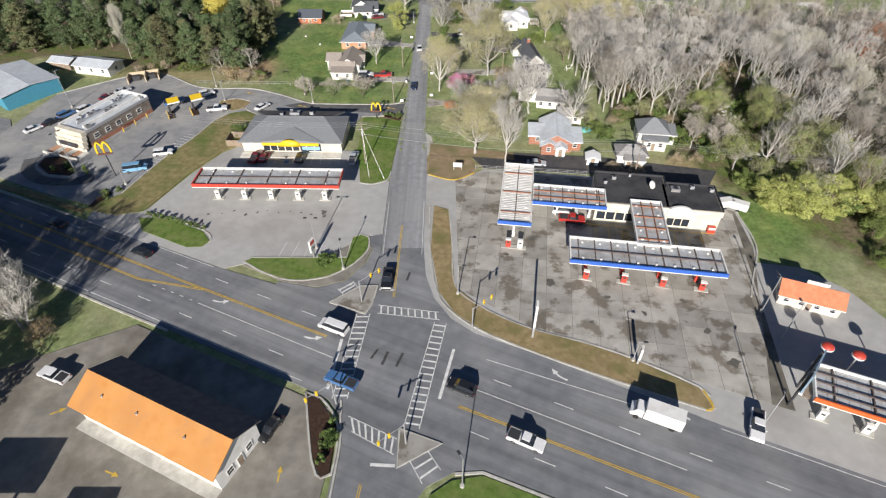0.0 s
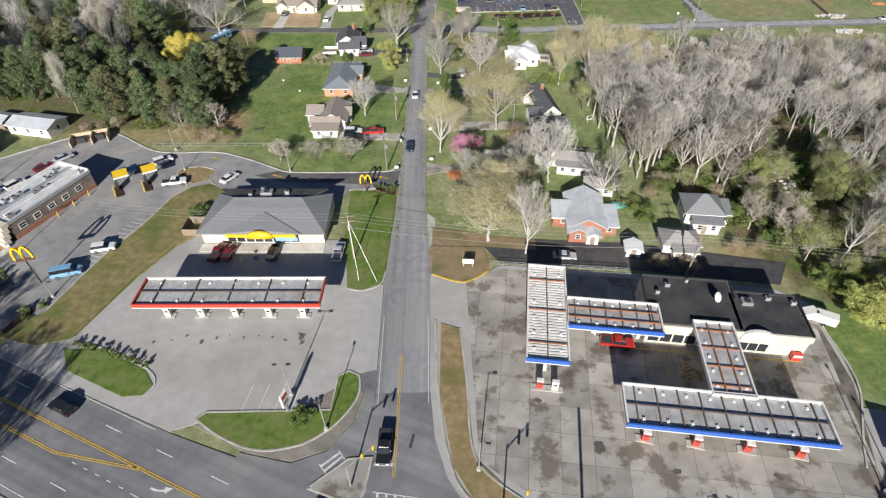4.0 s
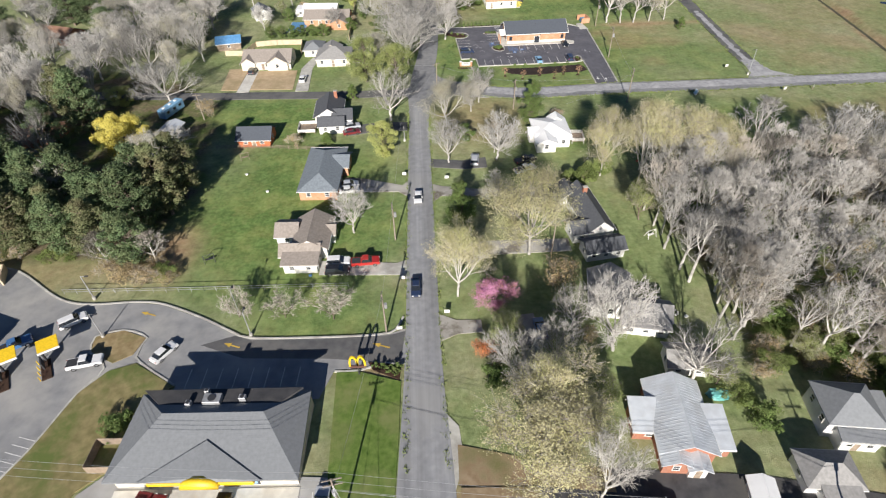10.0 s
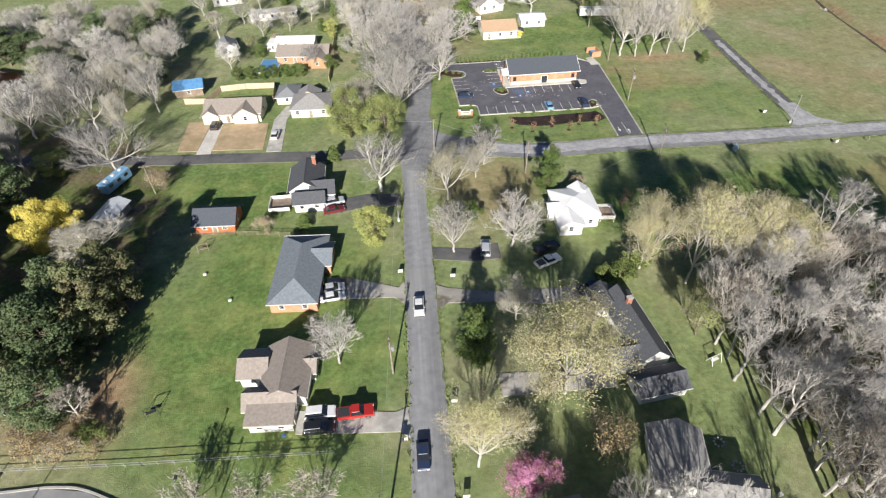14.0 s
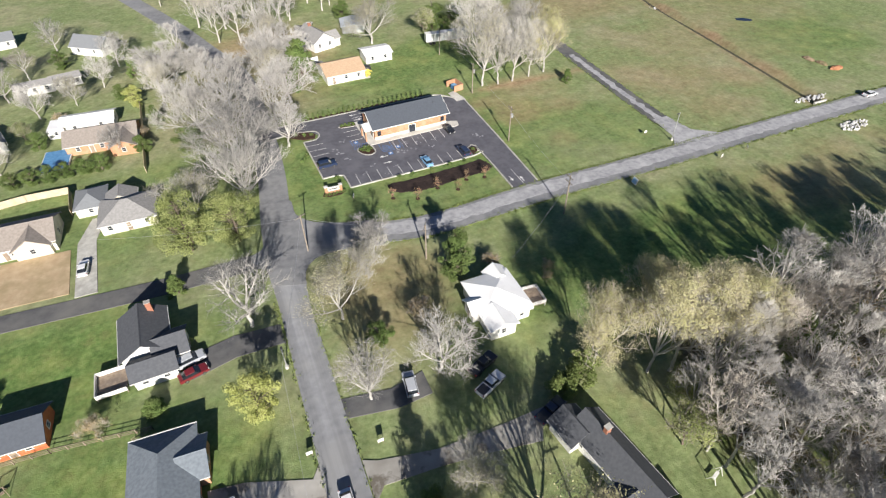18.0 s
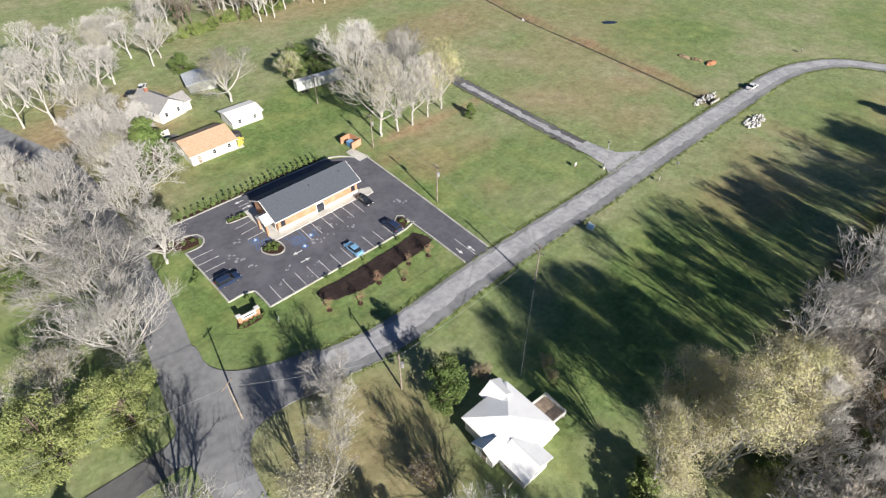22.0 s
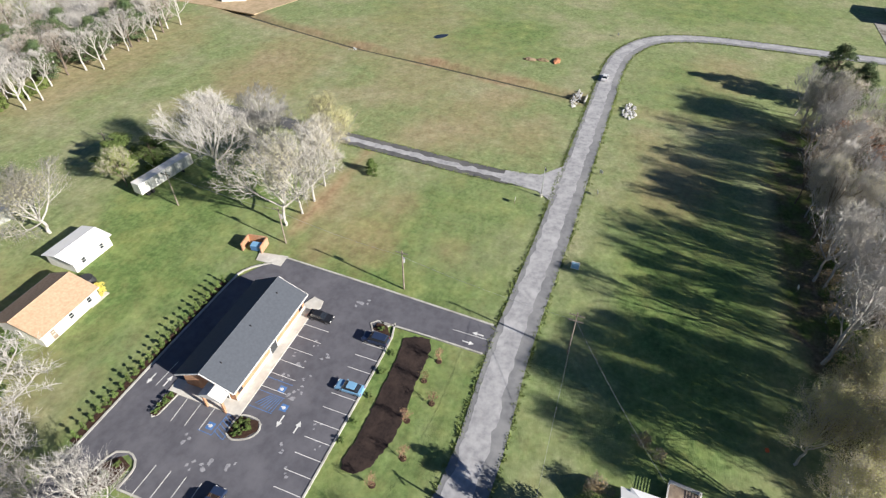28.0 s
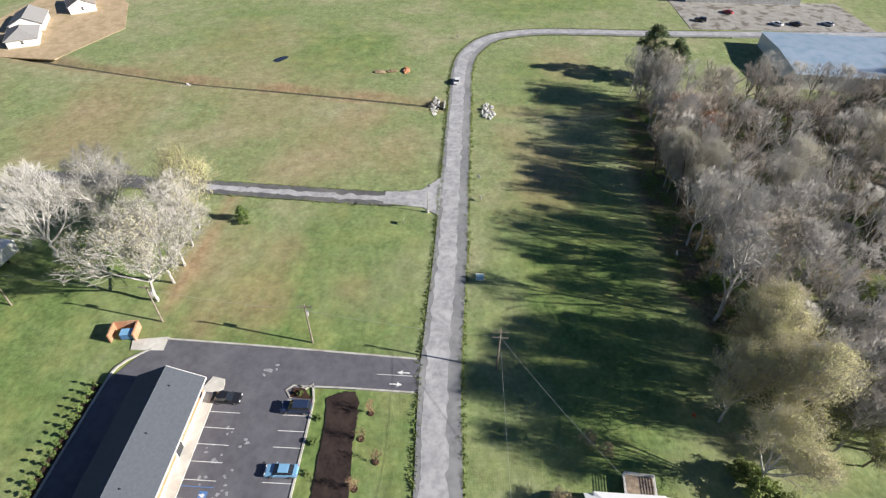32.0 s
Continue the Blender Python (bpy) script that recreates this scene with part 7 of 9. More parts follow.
KINDS = {
    "giant": ("huge spreading bare tree with pale limbs", "tree", 19, 22, [bare_tree(s, 19, 22, BARK, TWIG, 9, (10, 8, 8), base=0.16, spread=(10, 72), thick=1.15) for s in (5, 6)]),
    "bare": ("tall bare tree with pale grey limbs", "tree", 14, 12, [bare_tree(s, 14, 12, BARK, TWIG, 8, (8, 7, 7), base=0.18, spread=(10, 62), thick=1.2) for s in (1, 2, 3)]),
    "woods": ("bare grey woodland tree", "tree", 16, 9, [bare_tree(s, 16, 9, BARK, TWIG, 8, (6, 6, 7), base=0.34, spread=(12, 46), up=1.2, leader=True, thick=0.95) for s in (11, 12)] + [bare_tree(s, 16, 9, BARK, TWIG, 6, (7, 7, 6), base=0.32, spread=(8, 40), up=1.2, thick=1.05) for s in (13, 14)]),
    "brown": ("bare brown-twigged woodland tree", "tree", 14, 8.5, [bare_tree(s, 14, 8.5, BARK, TWIG_BR, 8, (6, 6, 8), base=0.28, spread=(12, 50), up=1.1, leader=s > 21, thick=0.95) for s in (21, 22, 23)]),
    "plain": ("bare grey distant tree", "tree", 13, 11, [bare_tree(s, 13, 11, BARK, TWIG, 7, (5, 5, 5), base=0.28, spread=(10, 55), leader=s > 181) for s in (181, 182)]),
    "plainbrown": ("bare brown distant tree", "tree", 13, 9, [bare_tree(s, 13, 9, BARK_DK, TWIG_BR, 7, (5, 5, 6), base=0.28, spread=(10, 50), leader=s > 186) for s in (186, 187)]),
    "bud": ("broad tree with tan spring buds", "tree", 15, 17, [bare_tree(s, 15, 15, BARK, TWIG_BR, 8, (9, 7, 7), LEAF_BUD, 6, 0.092, 0.26, base=0.18, spread=(8, 70), thick=1.1) for s in (31, 32)]),
    "catkin": ("grey tree dusted with pale catkins", "tree", 15, 15, [bare_tree(s, 15, 15, BARK, TWIG, 8, (10, 7, 9), LEAF_TAN, 1, 0.1, 0.2, base=0.2, spread=(8, 68), thick=1.1) for s in (41, 42)]),
    "limebud": ("tree with fresh olive-green leaves", "tree", 10, 8, [bare_tree(s, 10, 8, BARK_DK, TWIG_BR, 7, (7, 6, 7), LEAF_OLIVE, 3, 0.1, 0.2, base=0.2, spread=(8, 60)) for s in (51, 52)]),
    "pine": ("dark green pine with a bare lower trunk", "pine tree", 18, 9, [clump_tree(s, 18, 9, BARK_DK, LEAF_PINE, 120, 9500, 0.2, 0.12, 0.35, lump=0.5) for s in (61, 62)]),
    "pinegrey": ("olive-green pine with a bare trunk", "pine tree", 17, 8.5, [clump_tree(s, 17, 8.5, BARK_DK, LEAF_PINE_OL, 120, 9000, 0.2, 0.12, 0.35, lump=0.5) for s in (66,)]),
    "evergreen": ("dense glossy dark green tree", "tree", 9, 6.5, [clump_tree(s, 9, 6.5, BARK_DK, LEAF_GRN, 60, 8000, 0.125, 0.06, 0.4, lump=0.62) for s in (71, 72)]),
    "cedar": ("narrow dark green conifer", "conifer", 8, 5, [clump_tree(s, 8, 5, BARK_DK, LEAF_GRN, 40, 3400, 0.18, 0.04, 0.4, 1) for s in (76,)]),
    "olive": ("broad olive-green spring tree", "tree", 11, 12, [clump_tree(s, 11, 12, BARK_DK, LEAF_OLIVE, 70, 14000, 0.12, 0.15, 0.5, lump=0.65) for s in (81, 82)]),
    "lime": ("bright yellow-green spring tree", "tree", 9, 8, [clump_tree(s, 9, 8, BARK_DK, LEAF_LIME, 60, 10000, 0.11, 0.1, 0.5, lump=0.65) for s in (86, 87)]),
    "yellow": ("tree in full yellow blossom", "tree", 8, 12, [clump_tree(s, 8, 12, BARK_DK, LEAF_YEL, 70, 22000, 0.12, 0.15, 0.5, lump=0.75) for s in (91,)]),
    "redbud": ("small redbud in pink blossom", "tree", 6.5, 7, [bare_tree(95, 6.5, 7, BARK_DK, TWIG_RD, 7, (7, 6, 6), LEAF_PINK, 4, 0.085, 0.16, base=0.16, spread=(8, 66))]),
    "orange": ("small tree with orange-red leaves", "tree", 7, 6, [bare_tree(97, 7, 6, BARK_DK, TWIG_RD, 7, (6, 6, 5), LEAF_ORANGE, 1, 0.13, 0.2, base=0.2)]),
    "small": ("small bare ornamental tree", "tree", 5.5, 6.5, [bare_tree(s, 5.5, 6.5, BARK_DK, TWIG_BR, 7, (6, 5, 6), base=0.15, spread=(15, 66), thick=0.9) for s in (101, 102)]),
    "bush": ("rounded brown bush in a garden", "bush", 4, 6, [bare_tree(s, 4, 6, BARK_DK, TWIG_BR, 9, (6, 5, 5), LEAF_TAN_SH, 1, 0.1, 0.2, base=0.04, spread=(10, 78), thick=0.8) for s in (111, 112)]),
    "thicket": ("tangled green spring undergrowth", "shrub", 3.2, 6, [clump_tree(s, 3.2, 6, BARK_DK, LEAF_WEED, 36, 4200, 0.095, 0.1, 0.4) for s in (121,)]),
    "scrub": ("low brown woodland scrub", "shrub", 3.5, 5, [bare_tree(s, 3.5, 5, BARK_DK, TWIG_BR, 7, (4, 4, 4), LEAF_TAN_SH, 1, 0.12, 0.3, base=0.04, spread=(10, 78), thick=0.8) for s in (131, 132)]),
    "greenscrub": ("dark green woodland shrub", "shrub", 4, 5, [clump_tree(s, 4, 5, BARK_DK, LEAF_GRN, 36, 2000, 0.17, 0.1, 0.4) for s in (136,)]),
    "hedge": ("clipped yellow-green hedge shrub", "shrub", 3, 4.5, [clump_tree(s, 3, 4.5, BARK_DK, LEAF_WEED, 30, 2600, 0.15, 0.05, 0.4) for s in (141,)]),
    "shrub": ("small dark clipped shrub", "shrub", 0.9, 1.1, [clump_tree(s, 0.9, 1.1, BARK_DK, LEAF_GRN, 10, 300, 0.1, 0.1, 0.5) for s in (151, 152)]),
    "arbor": ("young narrow evergreen in a row", "shrub", 1.9, 1.1, [clump_tree(s, 1.9, 1.1, BARK_DK, LEAF_GRN, 14, 420, 0.12, 0.05, 0.5, 1) for s in (156,)]),
    "yellowbush": ("bright yellow flowering bush", "shrub", 1.8, 2.4, [clump_tree(s, 1.8, 2.4, BARK_DK, LEAF_YEL, 12, 600, 0.13, 0.05, 0.5) for s in (161,)]),
    "sapling": ("thin bare sapling in a mulch ring", "sapling", 3.2, 1.8, [bare_tree(s, 3.2, 1.8, BARK_DK, TWIG_RD, 5, (4, 3, 3), LEAF_TAN_SH, 1, 0.06, 0.1, base=0.25) for s in (171,)]),
}
PROTO, SIZE = {}, {}
TREE_RND = random.Random(5)


def tree(kind, x, y, h=None, w=None, label="", group="", z=-0.1):
    lb, cat, h0, w0, makers = KINDS[kind]
    i = TREE_RND.randrange(len(makers))
    h, w = h or h0 * TREE_RND.uniform(0.85, 1.15), w or w0 * TREE_RND.uniform(0.88, 1.12)
    if (kind, i) not in PROTO:
        nm = {"tree": "tree", "pine tree": "pine_tree", "conifer": "conifer"}.get(cat, cat)
        tr = thing(nm, lb, cat)
        makers[i](tr)
        far = np.array([tuple(v.co) for o in tr.children_recursive for v in o.data.vertices])
        SIZE[kind, i] = (2 * float(np.percentile(np.hypot(far[:, 0], far[:, 1]), 96)), float(np.percentile(far[:, 2], 99.5)))
        w0, h0 = SIZE[kind, i]
        tr.matrix_basis = pose(x, y, z, 0, 0, TREE_RND.uniform(0, 360)) @ Matrix.Diagonal((w / w0, w / w0, h / h0, 1))
        PROTO[kind, i] = tr
    else:
        p = PROTO[kind, i]
        w0, h0 = SIZE[kind, i]
        target = pose(x, y, z, 0, 0, TREE_RND.uniform(0, 360)) @ Matrix.Diagonal((w / w0, w / w0, h / h0, 1))
        s = p.matrix_basis.to_scale()
        tr = copy_thing(p, target @ Matrix.Diagonal((1 / s.x, 1 / s.y, 1 / s.z, 1)))
    return tagged(tr, label or lb, group=group)


JOINED, COUNT = {}, {}


def joined(kind, x, y, h, w, into):
    """Adds a tree to a joined stand that no path comes near."""
    lb, cat, h0, w0, makers = KINDS[kind]
    i = TREE_RND.randrange(len(makers))
    if (kind, i) not in PROTO:
        tree(kind, x, y, h, w)
        return
    w0, h0 = SIZE[kind, i]
    m = np.array(pose(x, y, -0.1, 0, 0, TREE_RND.uniform(0, 360)) @ Matrix.Diagonal((w / w0, w / w0, h / h0, 1)))
    V_, F_, M_, mats = JOINED.setdefault(into, ([], [], [], []))
    for o in PROTO[kind, i].children_recursive:
        me = o.data
        co = np.empty(len(me.vertices) * 3)
        me.vertices.foreach_get("co", co)
        co = co.reshape(-1, 3) @ m[:3, :3].T + m[:3, 3]
        fa = np.empty(len(me.loops), dtype=int)
        me.loops.foreach_get("vertex_index", fa)
        base = COUNT.get(into, 0)
        COUNT[into] = base + len(co)
        V_.append(co)
        F_.append(fa.reshape(-1, 4) + base)
        mt = me.materials[0]
        if mt not in mats:
            mats.append(mt)
        M_.append(np.full(len(F_[-1]), mats.index(mt)))


def finish_joined(into, label, category):
    V_, F_, M_, mats = JOINED[into]
    me = bpy.data.meshes.new(into)
    me.from_pydata(np.concatenate(V_).tolist(), [], np.concatenate(F_).tolist())
    for mt in mats:
        me.materials.append(mt)
    me.polygons.foreach_set("material_index", np.concatenate(M_))
    tagged(new(into, me), label, category, kind="stuff")


# single trees along the street
for k, x, y, h, w in (("bare", -23.4, 175.7, 11.5, 8.6), ("lime", -18.0, 205.2, 10.5, 7.6), ("bare", -16.6, 224.6, 14.5, 14.5), ("bare", -1.4, 201.6, 12, 9.2), ("bare", 10.7, 202.2, 12.5, 12.4), ("bud", 13.0, 166.4, 20, 17.6), ("bud", -2.3, 155.6, 17, 12),
                      ("redbud", 4.0, 151.4, 7.5, 7.6), ("bush", 17.0, 155.8, 7.5, 7.4), ("evergreen", -0.1, 173.8, 13, 7), ("evergreen", 22.0, 221.8, 11.5, 6.8), ("small", -42.7, 152.9, 5.2, 7), ("small", -34.2, 152.3, 5.8, 7), ("small", -25.3, 151.3, 6.6, 8.6),
                      ("bud", 7.0, 120.6, 14.5, 18), ("bud", 10.0, 128.5, 14.5, 14), ("limebud", 7.5, 122.5, 9, 10), ("bare", 14.6, 116.3, 17, 7), ("bare", 5.4, 133.6, 13, 10), ("bare", 23.2, 141.2, 16, 13), ("bare", 34.3, 134.8, 12.5, 10.8), ("limebud", 5.2, 143.6, 7.5, 7), ("orange", 0.8, 141.0, 4, 4.4),
                      ("bare", 12.8, 138.2, 11, 8), ("bare", 17.5, 146.5, 10, 8), ("yellow", -85.2, 211.8, 10.5, 13.5), ("catkin", -74.4, 205.6, 9, 15), ("giant", -82.7, 240, 13, 20), ("bush", -69, 230.4, 5.5, 6), ("lime", -97, 239.6, 6, 9), ("giant", -11.5, 262, 16, 19), ("giant", -18, 296, 16, 22),
                      ("giant", -11, 277, 17, 21), ("bare", -25.9, 332, 13, 16), ("giant", -9.6, 309, 16, 20), ("olive", -24.8, 250.2, 14, 12.5), ("olive", -15.2, 249.2, 12, 11.5), ("bare", 7.4, 307.6, 12.5, 18), ("bare", 0.3, 291, 8.5, 7), ("catkin", -1.0, 219.6, 14, 14),
                      ("bare", 9.3, 233.4, 10.5, 8), ("catkin", 64, 294.6, 22, 20), ("bare", 69, 293.4, 18, 12), ("bare", 74, 293.6, 19, 12), ("catkin", 80.3, 294.4, 18, 12), ("bud", 86.4, 295.4, 20, 14), ("giant", 75, 321, 20, 21), ("cedar", 89.6, 286.6, 4, 3.4), ("bare", 84, 312, 17, 15), ("bare", 91, 318, 16, 14), ("limebud", 62.4, 338, 10.5, 8.5), ("evergreen", 68, 345, 9, 11), ("evergreen", 72, 338, 8, 9),
                      ("catkin", 43, 340, 15, 22), ("evergreen", 40, 368, 7, 8), ("bud", 34.8, 193.2, 17.5, 12), ("bud", 42.2, 188.4, 22, 13), ("bud", 44.8, 195, 18, 10), ("bud", 51.5, 189, 19.5, 12.5), ("bud", 57.5, 187, 18, 11), ("woods", 66.5, 189, 21.5, 10),
                      ("hedge", 26.6, 190.8, 3.6, 5), ("hedge", 30.2, 191.4, 4.2, 5.6), ("hedge", 33.4, 193.2, 4.4, 5.4), ("hedge", 35.8, 194.8, 3.6, 4.4), ("cedar", -33, 212.6, 3.6, 3.8), ("cedar", -28.2, 238.6, 4.6, 3.4), ("bush", -41.6, 212.6, 3.4, 4.6),
                      ("evergreen", 3.5, 212, 5, 5), ("bush", 12, 214.5, 4.4, 5), ("bush", 29.8, 221.4, 3.2, 4), ("bush", 39.8, 216, 2.2, 3), ("bush", 38.2, 213.6, 2.0, 2.6), ("evergreen", -33, 296, 4.5, 5), ("evergreen", -22, 292, 6, 8), ("lime", -34.6, 322, 7, 5),
                      ("limebud", 37.8, 133.6, 6, 6), ("limebud", 18.5, 130.6, 6.5, 5.5), ("lime", 76.5, 95.5, 8.5, 13), ("lime", 71.8, 97.5, 7, 9), ("lime", 84, 96, 8, 12), ("lime", 90, 97, 7, 10), ("limebud", 80, 98, 9, 9), ("limebud", 43, 181, 8, 8), ("limebud", 38.6, 176, 10, 8), ("bush", 19.5, 143.5, 3, 4), ("greenscrub", 16.5, 134, 3.5, 4.5),
                      ("greenscrub", 2.5, 136, 4, 5), ("catkin", 8, 182.5, 8.5, 8), ("greenscrub", 1.6, 182.8, 3, 3.4), ("orange", 138, 178, 12, 11), ("orange", 132, 172, 10, 8), ("pine", 176, 178, 17, 11), ("pine", 170, 172, 15, 9), ("bare", 163, 186, 15, 10), ("bare", 158, 182, 14, 9)):
    tree(k, x, y, h, w)
tree("bare", 10.5, 205.5, 6, 5), tree("bare", -11, 291, 16, 19), tree("bare", -12.5, 270, 14, 15), tree("bare", 1.8, 283, 12, 12), tree("bare", 1.5, 299, 12, 13), tree("catkin", 6.5, 228, 9, 9), tree("catkin", -23, 262, 11, 13)
tree("brown", -98, 86, 15, 10), tree("brown", -90, 81, 15, 10), tree("bare", -104, 92, 14, 12)

# the wood, with scrub beneath
rw = random.Random(77)


def scatter(poly, step, fill, keep=lambda x, y: True):
    xs = [p[0] for p in poly]
    ys = [p[1] for p in poly]
    y = min(ys)
    while y < max(ys):
        x = min(xs)
        while x < max(xs):
            q = (x + rw.uniform(-0.42, 0.42) * step, y + rw.uniform(-0.42, 0.42) * step)
            if inside(q, poly) and keep(*q):
                fill(*q)
            x += step
        y += step


def wood_tree(x, y):
    r = rw.random()
    east = x > 95
    edge = y < 125
    if east:
        k = "brown" if r < 0.5 else "woods" if r < 0.8 else "catkin" if r < 0.9 else "pinegrey"
    elif edge or (x > 58 and y < 146):
        k = "woods" if r < 0.3 else "brown" if r < 0.5 else "limebud" if r < 0.85 else "olive"
    else:
        k = "woods" if r < 0.8 else "brown" if r < 0.93 else "limebud"
    h = rw.uniform(15.5, 18.5) if k in ("woods", "brown", "catkin") and y > 178 else rw.uniform(12.5, 17.5) if k in ("woods", "brown", "catkin") else rw.uniform(7, 12)
    if x > 88 or y < 112:
        joined({"woods": "plain", "brown": "plainbrown"}.get(k, k), x, y, h, rw.uniform(8, 11.5), "far_woodland")
    else:
        tree(k, x, y, h, rw.uniform(7.5, 11), group="woodland")


GULLY = [(81, 148), (79, 139), (77, 130), (76.2, 124), (77, 117)]
clear = lambda x, y: math.hypot(x - 54, y - 127) > 9 and math.hypot(x - 46, y - 118) > 8 and math.hypot(x - 34, y - 138) > 5 and near(x, y, GULLY) > 5
scatter([(43, 190), (41.0, 172), (41.5, 160), (43, 149), (44, 142), (56, 132), (64, 120), (72, 110), (84, 104), (92, 80), (130, 60), (185, 35), (185, 85), (164, 100), (158, 138), (163, 172), (150, 186), (120, 190), (78, 190), (50, 183)], 6.7, wood_tree, clear)
scatter([(46, 186), (45, 150), (58, 134), (76, 112), (92, 84), (150, 60), (160, 100), (156, 138), (160, 172), (148, 184), (78, 188)], 7.4, lambda x, y: joined(rw.choice(("scrub", "scrub", "scrub", "greenscrub", "greenscrub", "thicket")), x, y, rw.uniform(2.2, 4), rw.uniform(4, 6.5), "woodland_scrub"), clear)
finish_joined("far_woodland", "distant bare brown and grey woodland", "woodland")
finish_joined("woodland_scrub", "low brown and green woodland scrub", "scrub")
for x, y in ((40.5, 112.2), (46, 111.6), (62, 116), (57, 116)):
    tree("bush", x, y, 2.2, 4.4)
for x, y in ((66, 118), (70, 106), (74, 104), (80, 98), (88, 96), (90, 88), (66, 124), (60, 126), (82, 108), (96, 92), (87, 79), (92, 72), (96, 100), (100, 108), (84, 118), (48, 136), (42, 127), (40, 131), (62, 126), (66, 130), (70, 135), (72, 128), (83, 140), (87, 147), (88, 135), (91, 129), (84, 132), (70, 142), (66, 137), (93, 138)):
    tree("thicket" if rw.random() < 0.6 else "greenscrub", x, y, rw.uniform(2.6, 4.6), rw.uniform(5, 8), group="undergrowth")


# the wood's western fringe
for i in range(9):
    tree(rw.choice(("woods", "woods", "brown")), 41.4 + (3.4 if i < 3 else 1.2 if i < 5 else 0) + rw.uniform(-0.8, 0.8), 142.5 + 4.6 * i + rw.uniform(-1, 1), rw.uniform(13.5, 17.5), rw.uniform(7.5, 9.5), group="woodland")
    tree("woods", 47.5 + rw.uniform(-1, 1), 144.5 + 4.6 * i + rw.uniform(-1, 1), rw.uniform(14, 18), rw.uniform(8, 10), group="woodland")


# dense brush between the wood and the houses
def brush(x, y):
    k = rw.choice(("brown", "thicket", "limebud", "scrub", "bush", "thicket", "bush", "brown"))
    if k == "brown":
        tree(k, x, y, rw.uniform(7, 12), rw.uniform(5, 7.5), group="undergrowth")
    elif k == "limebud":
        tree(k, x, y, rw.uniform(4.5, 8), rw.uniform(4.5, 7), group="undergrowth")
    else:
        joined(k, x, y, rw.uniform(1.8, 3.8), rw.uniform(4, 6.5), "brush_thicket")


scatter([(41, 128.5), (47, 131), (60, 132), (62, 119), (64, 111), (78, 104), (96, 98), (104, 110), (98, 138), (84, 152), (66, 146), (50, 143), (42, 139)], 4.6, brush, clear)
finish_joined("brush_thicket", "tangled olive and brown brush behind houses", "brush")
# the tall, ragged edge of the wood that shades the lawn
x = 55.0
while x < 160:
    k = rw.choice(("woods", "brown", "woods", "catkin", "bare"))
    tall = rw.uniform(13, 21) if x < 92 else rw.uniform(12, 18.5)
    tree(k, x, 185.0 + rw.uniform(-3.5, 2.6) - (1.5 if x > 120 else 0), tall, tall * rw.uniform(0.42, 0.62), group="woodland")
    x += rw.choice((2.2, 3.0, 3.8, 4.6, 6.4))
for i in range(24):
    tree("scrub" if i % 4 else "greenscrub", 58 + 4.2 * i, 185.4 + rw.uniform(-1.2, 1.2) - (1.5 if i > 15 else 0), rw.uniform(2.4, 4.0), rw.uniform(4, 6), group="undergrowth")
for x, y, h_ in ((-67, 168.5, 13), (-68.5, 178, 18), (-65, 185, 18), (-73.5, 179, 15), (-63.5, 191, 17), (-70, 187, 17), (-79, 181, 14), (-82, 173.5, 14), (-88, 179, 16), (-76, 175.5, 12), (-85, 187, 17), (-92, 186, 17), (-94, 176, 15)):
    tree("pine" if x < -65.5 else "pinegrey", x, y, h_, rw.uniform(8.5, 10.5), group="tall trees")


def pine_tree(x, y):
    r = rw.random()
    near_road = y < 200
    k = "pine" if r < (0.62 if near_road else 0.34) else "pinegrey" if r < (0.82 if near_road else 0.45) else "bare" if r < 0.85 else "catkin"
    tree(k, x, y, rw.uniform(13, 19), rw.uniform(7, 11), group="tall trees")


away = lambda x, y: all(math.hypot(x - a, y - b) > r for a, b, r in ((-112, 221, 11), (-77, 221, 7), (-81, 234, 9), (-83, 213, 13), (-74, 206, 11), (-80, 200, 13), (-90, 197, 8), (-68, 180, 9), (-65, 190, 7), (-76, 184, 6), (-140, 295, 12), (-76, 283, 9)))
scatter([(-98, 172), (-82, 177), (-66, 175), (-60, 196), (-74, 200), (-94, 206), (-98, 240), (-165, 250), (-165, 185), (-120, 184)], 8.0, pine_tree, away)
scatter([(-78, 250), (-100, 252), (-170, 270), (-170, 330), (-120, 345), (-90, 330), (-80, 290), (-76, 265)], 9.5, lambda x, y: tree(rw.choice(("bare", "bare", "catkin", "bare", "catkin", "pine")), x, y, rw.uniform(10, 15), rw.uniform(9, 13), group="tall trees"), away)
scatter([(-100, 169.5), (-84, 171), (-62, 166.5), (-58, 169), (-82, 174), (-100, 173)], 4.0, lambda x, y: joined(rw.choice(("scrub", "thicket", "scrub", "bush")), x, y, rw.uniform(1.6, 3), rw.uniform(3, 5), "roadside_scrub"))
finish_joined("roadside_scrub", "tangled brown scrub below the pines", "scrub")
# woods beyond the new shop and along the far fields
scatter([(-34, 322), (14, 316), (17, 332), (12, 346), (18, 372), (50, 385), (44, 410), (-30, 420), (-26, 370), (-20, 345)], 9.5, lambda x, y: tree(rw.choice(("bare", "bare", "catkin", "bare", "cedar")), x, y, rw.uniform(10, 14) , rw.uniform(10, 13), group="tall trees") if y < 350 else joined("plain" if rw.random() < 0.8 else "catkin", x, y, rw.uniform(10, 14), rw.uniform(11, 14), "far_grove"), lambda x, y: near(x, y, bend) > 6 and math.hypot(x - 24, y - 347) > 11)
scatter([(44, 398), (60, 400), (94, 407), (119, 399), (150, 400), (155, 425), (44, 430)], 8.0, lambda x, y: joined(rw.choice(("plain", "plain", "plain", "plainbrown", "pine")), x, y, rw.uniform(11, 15), rw.uniform(10, 14), "far_grove"))
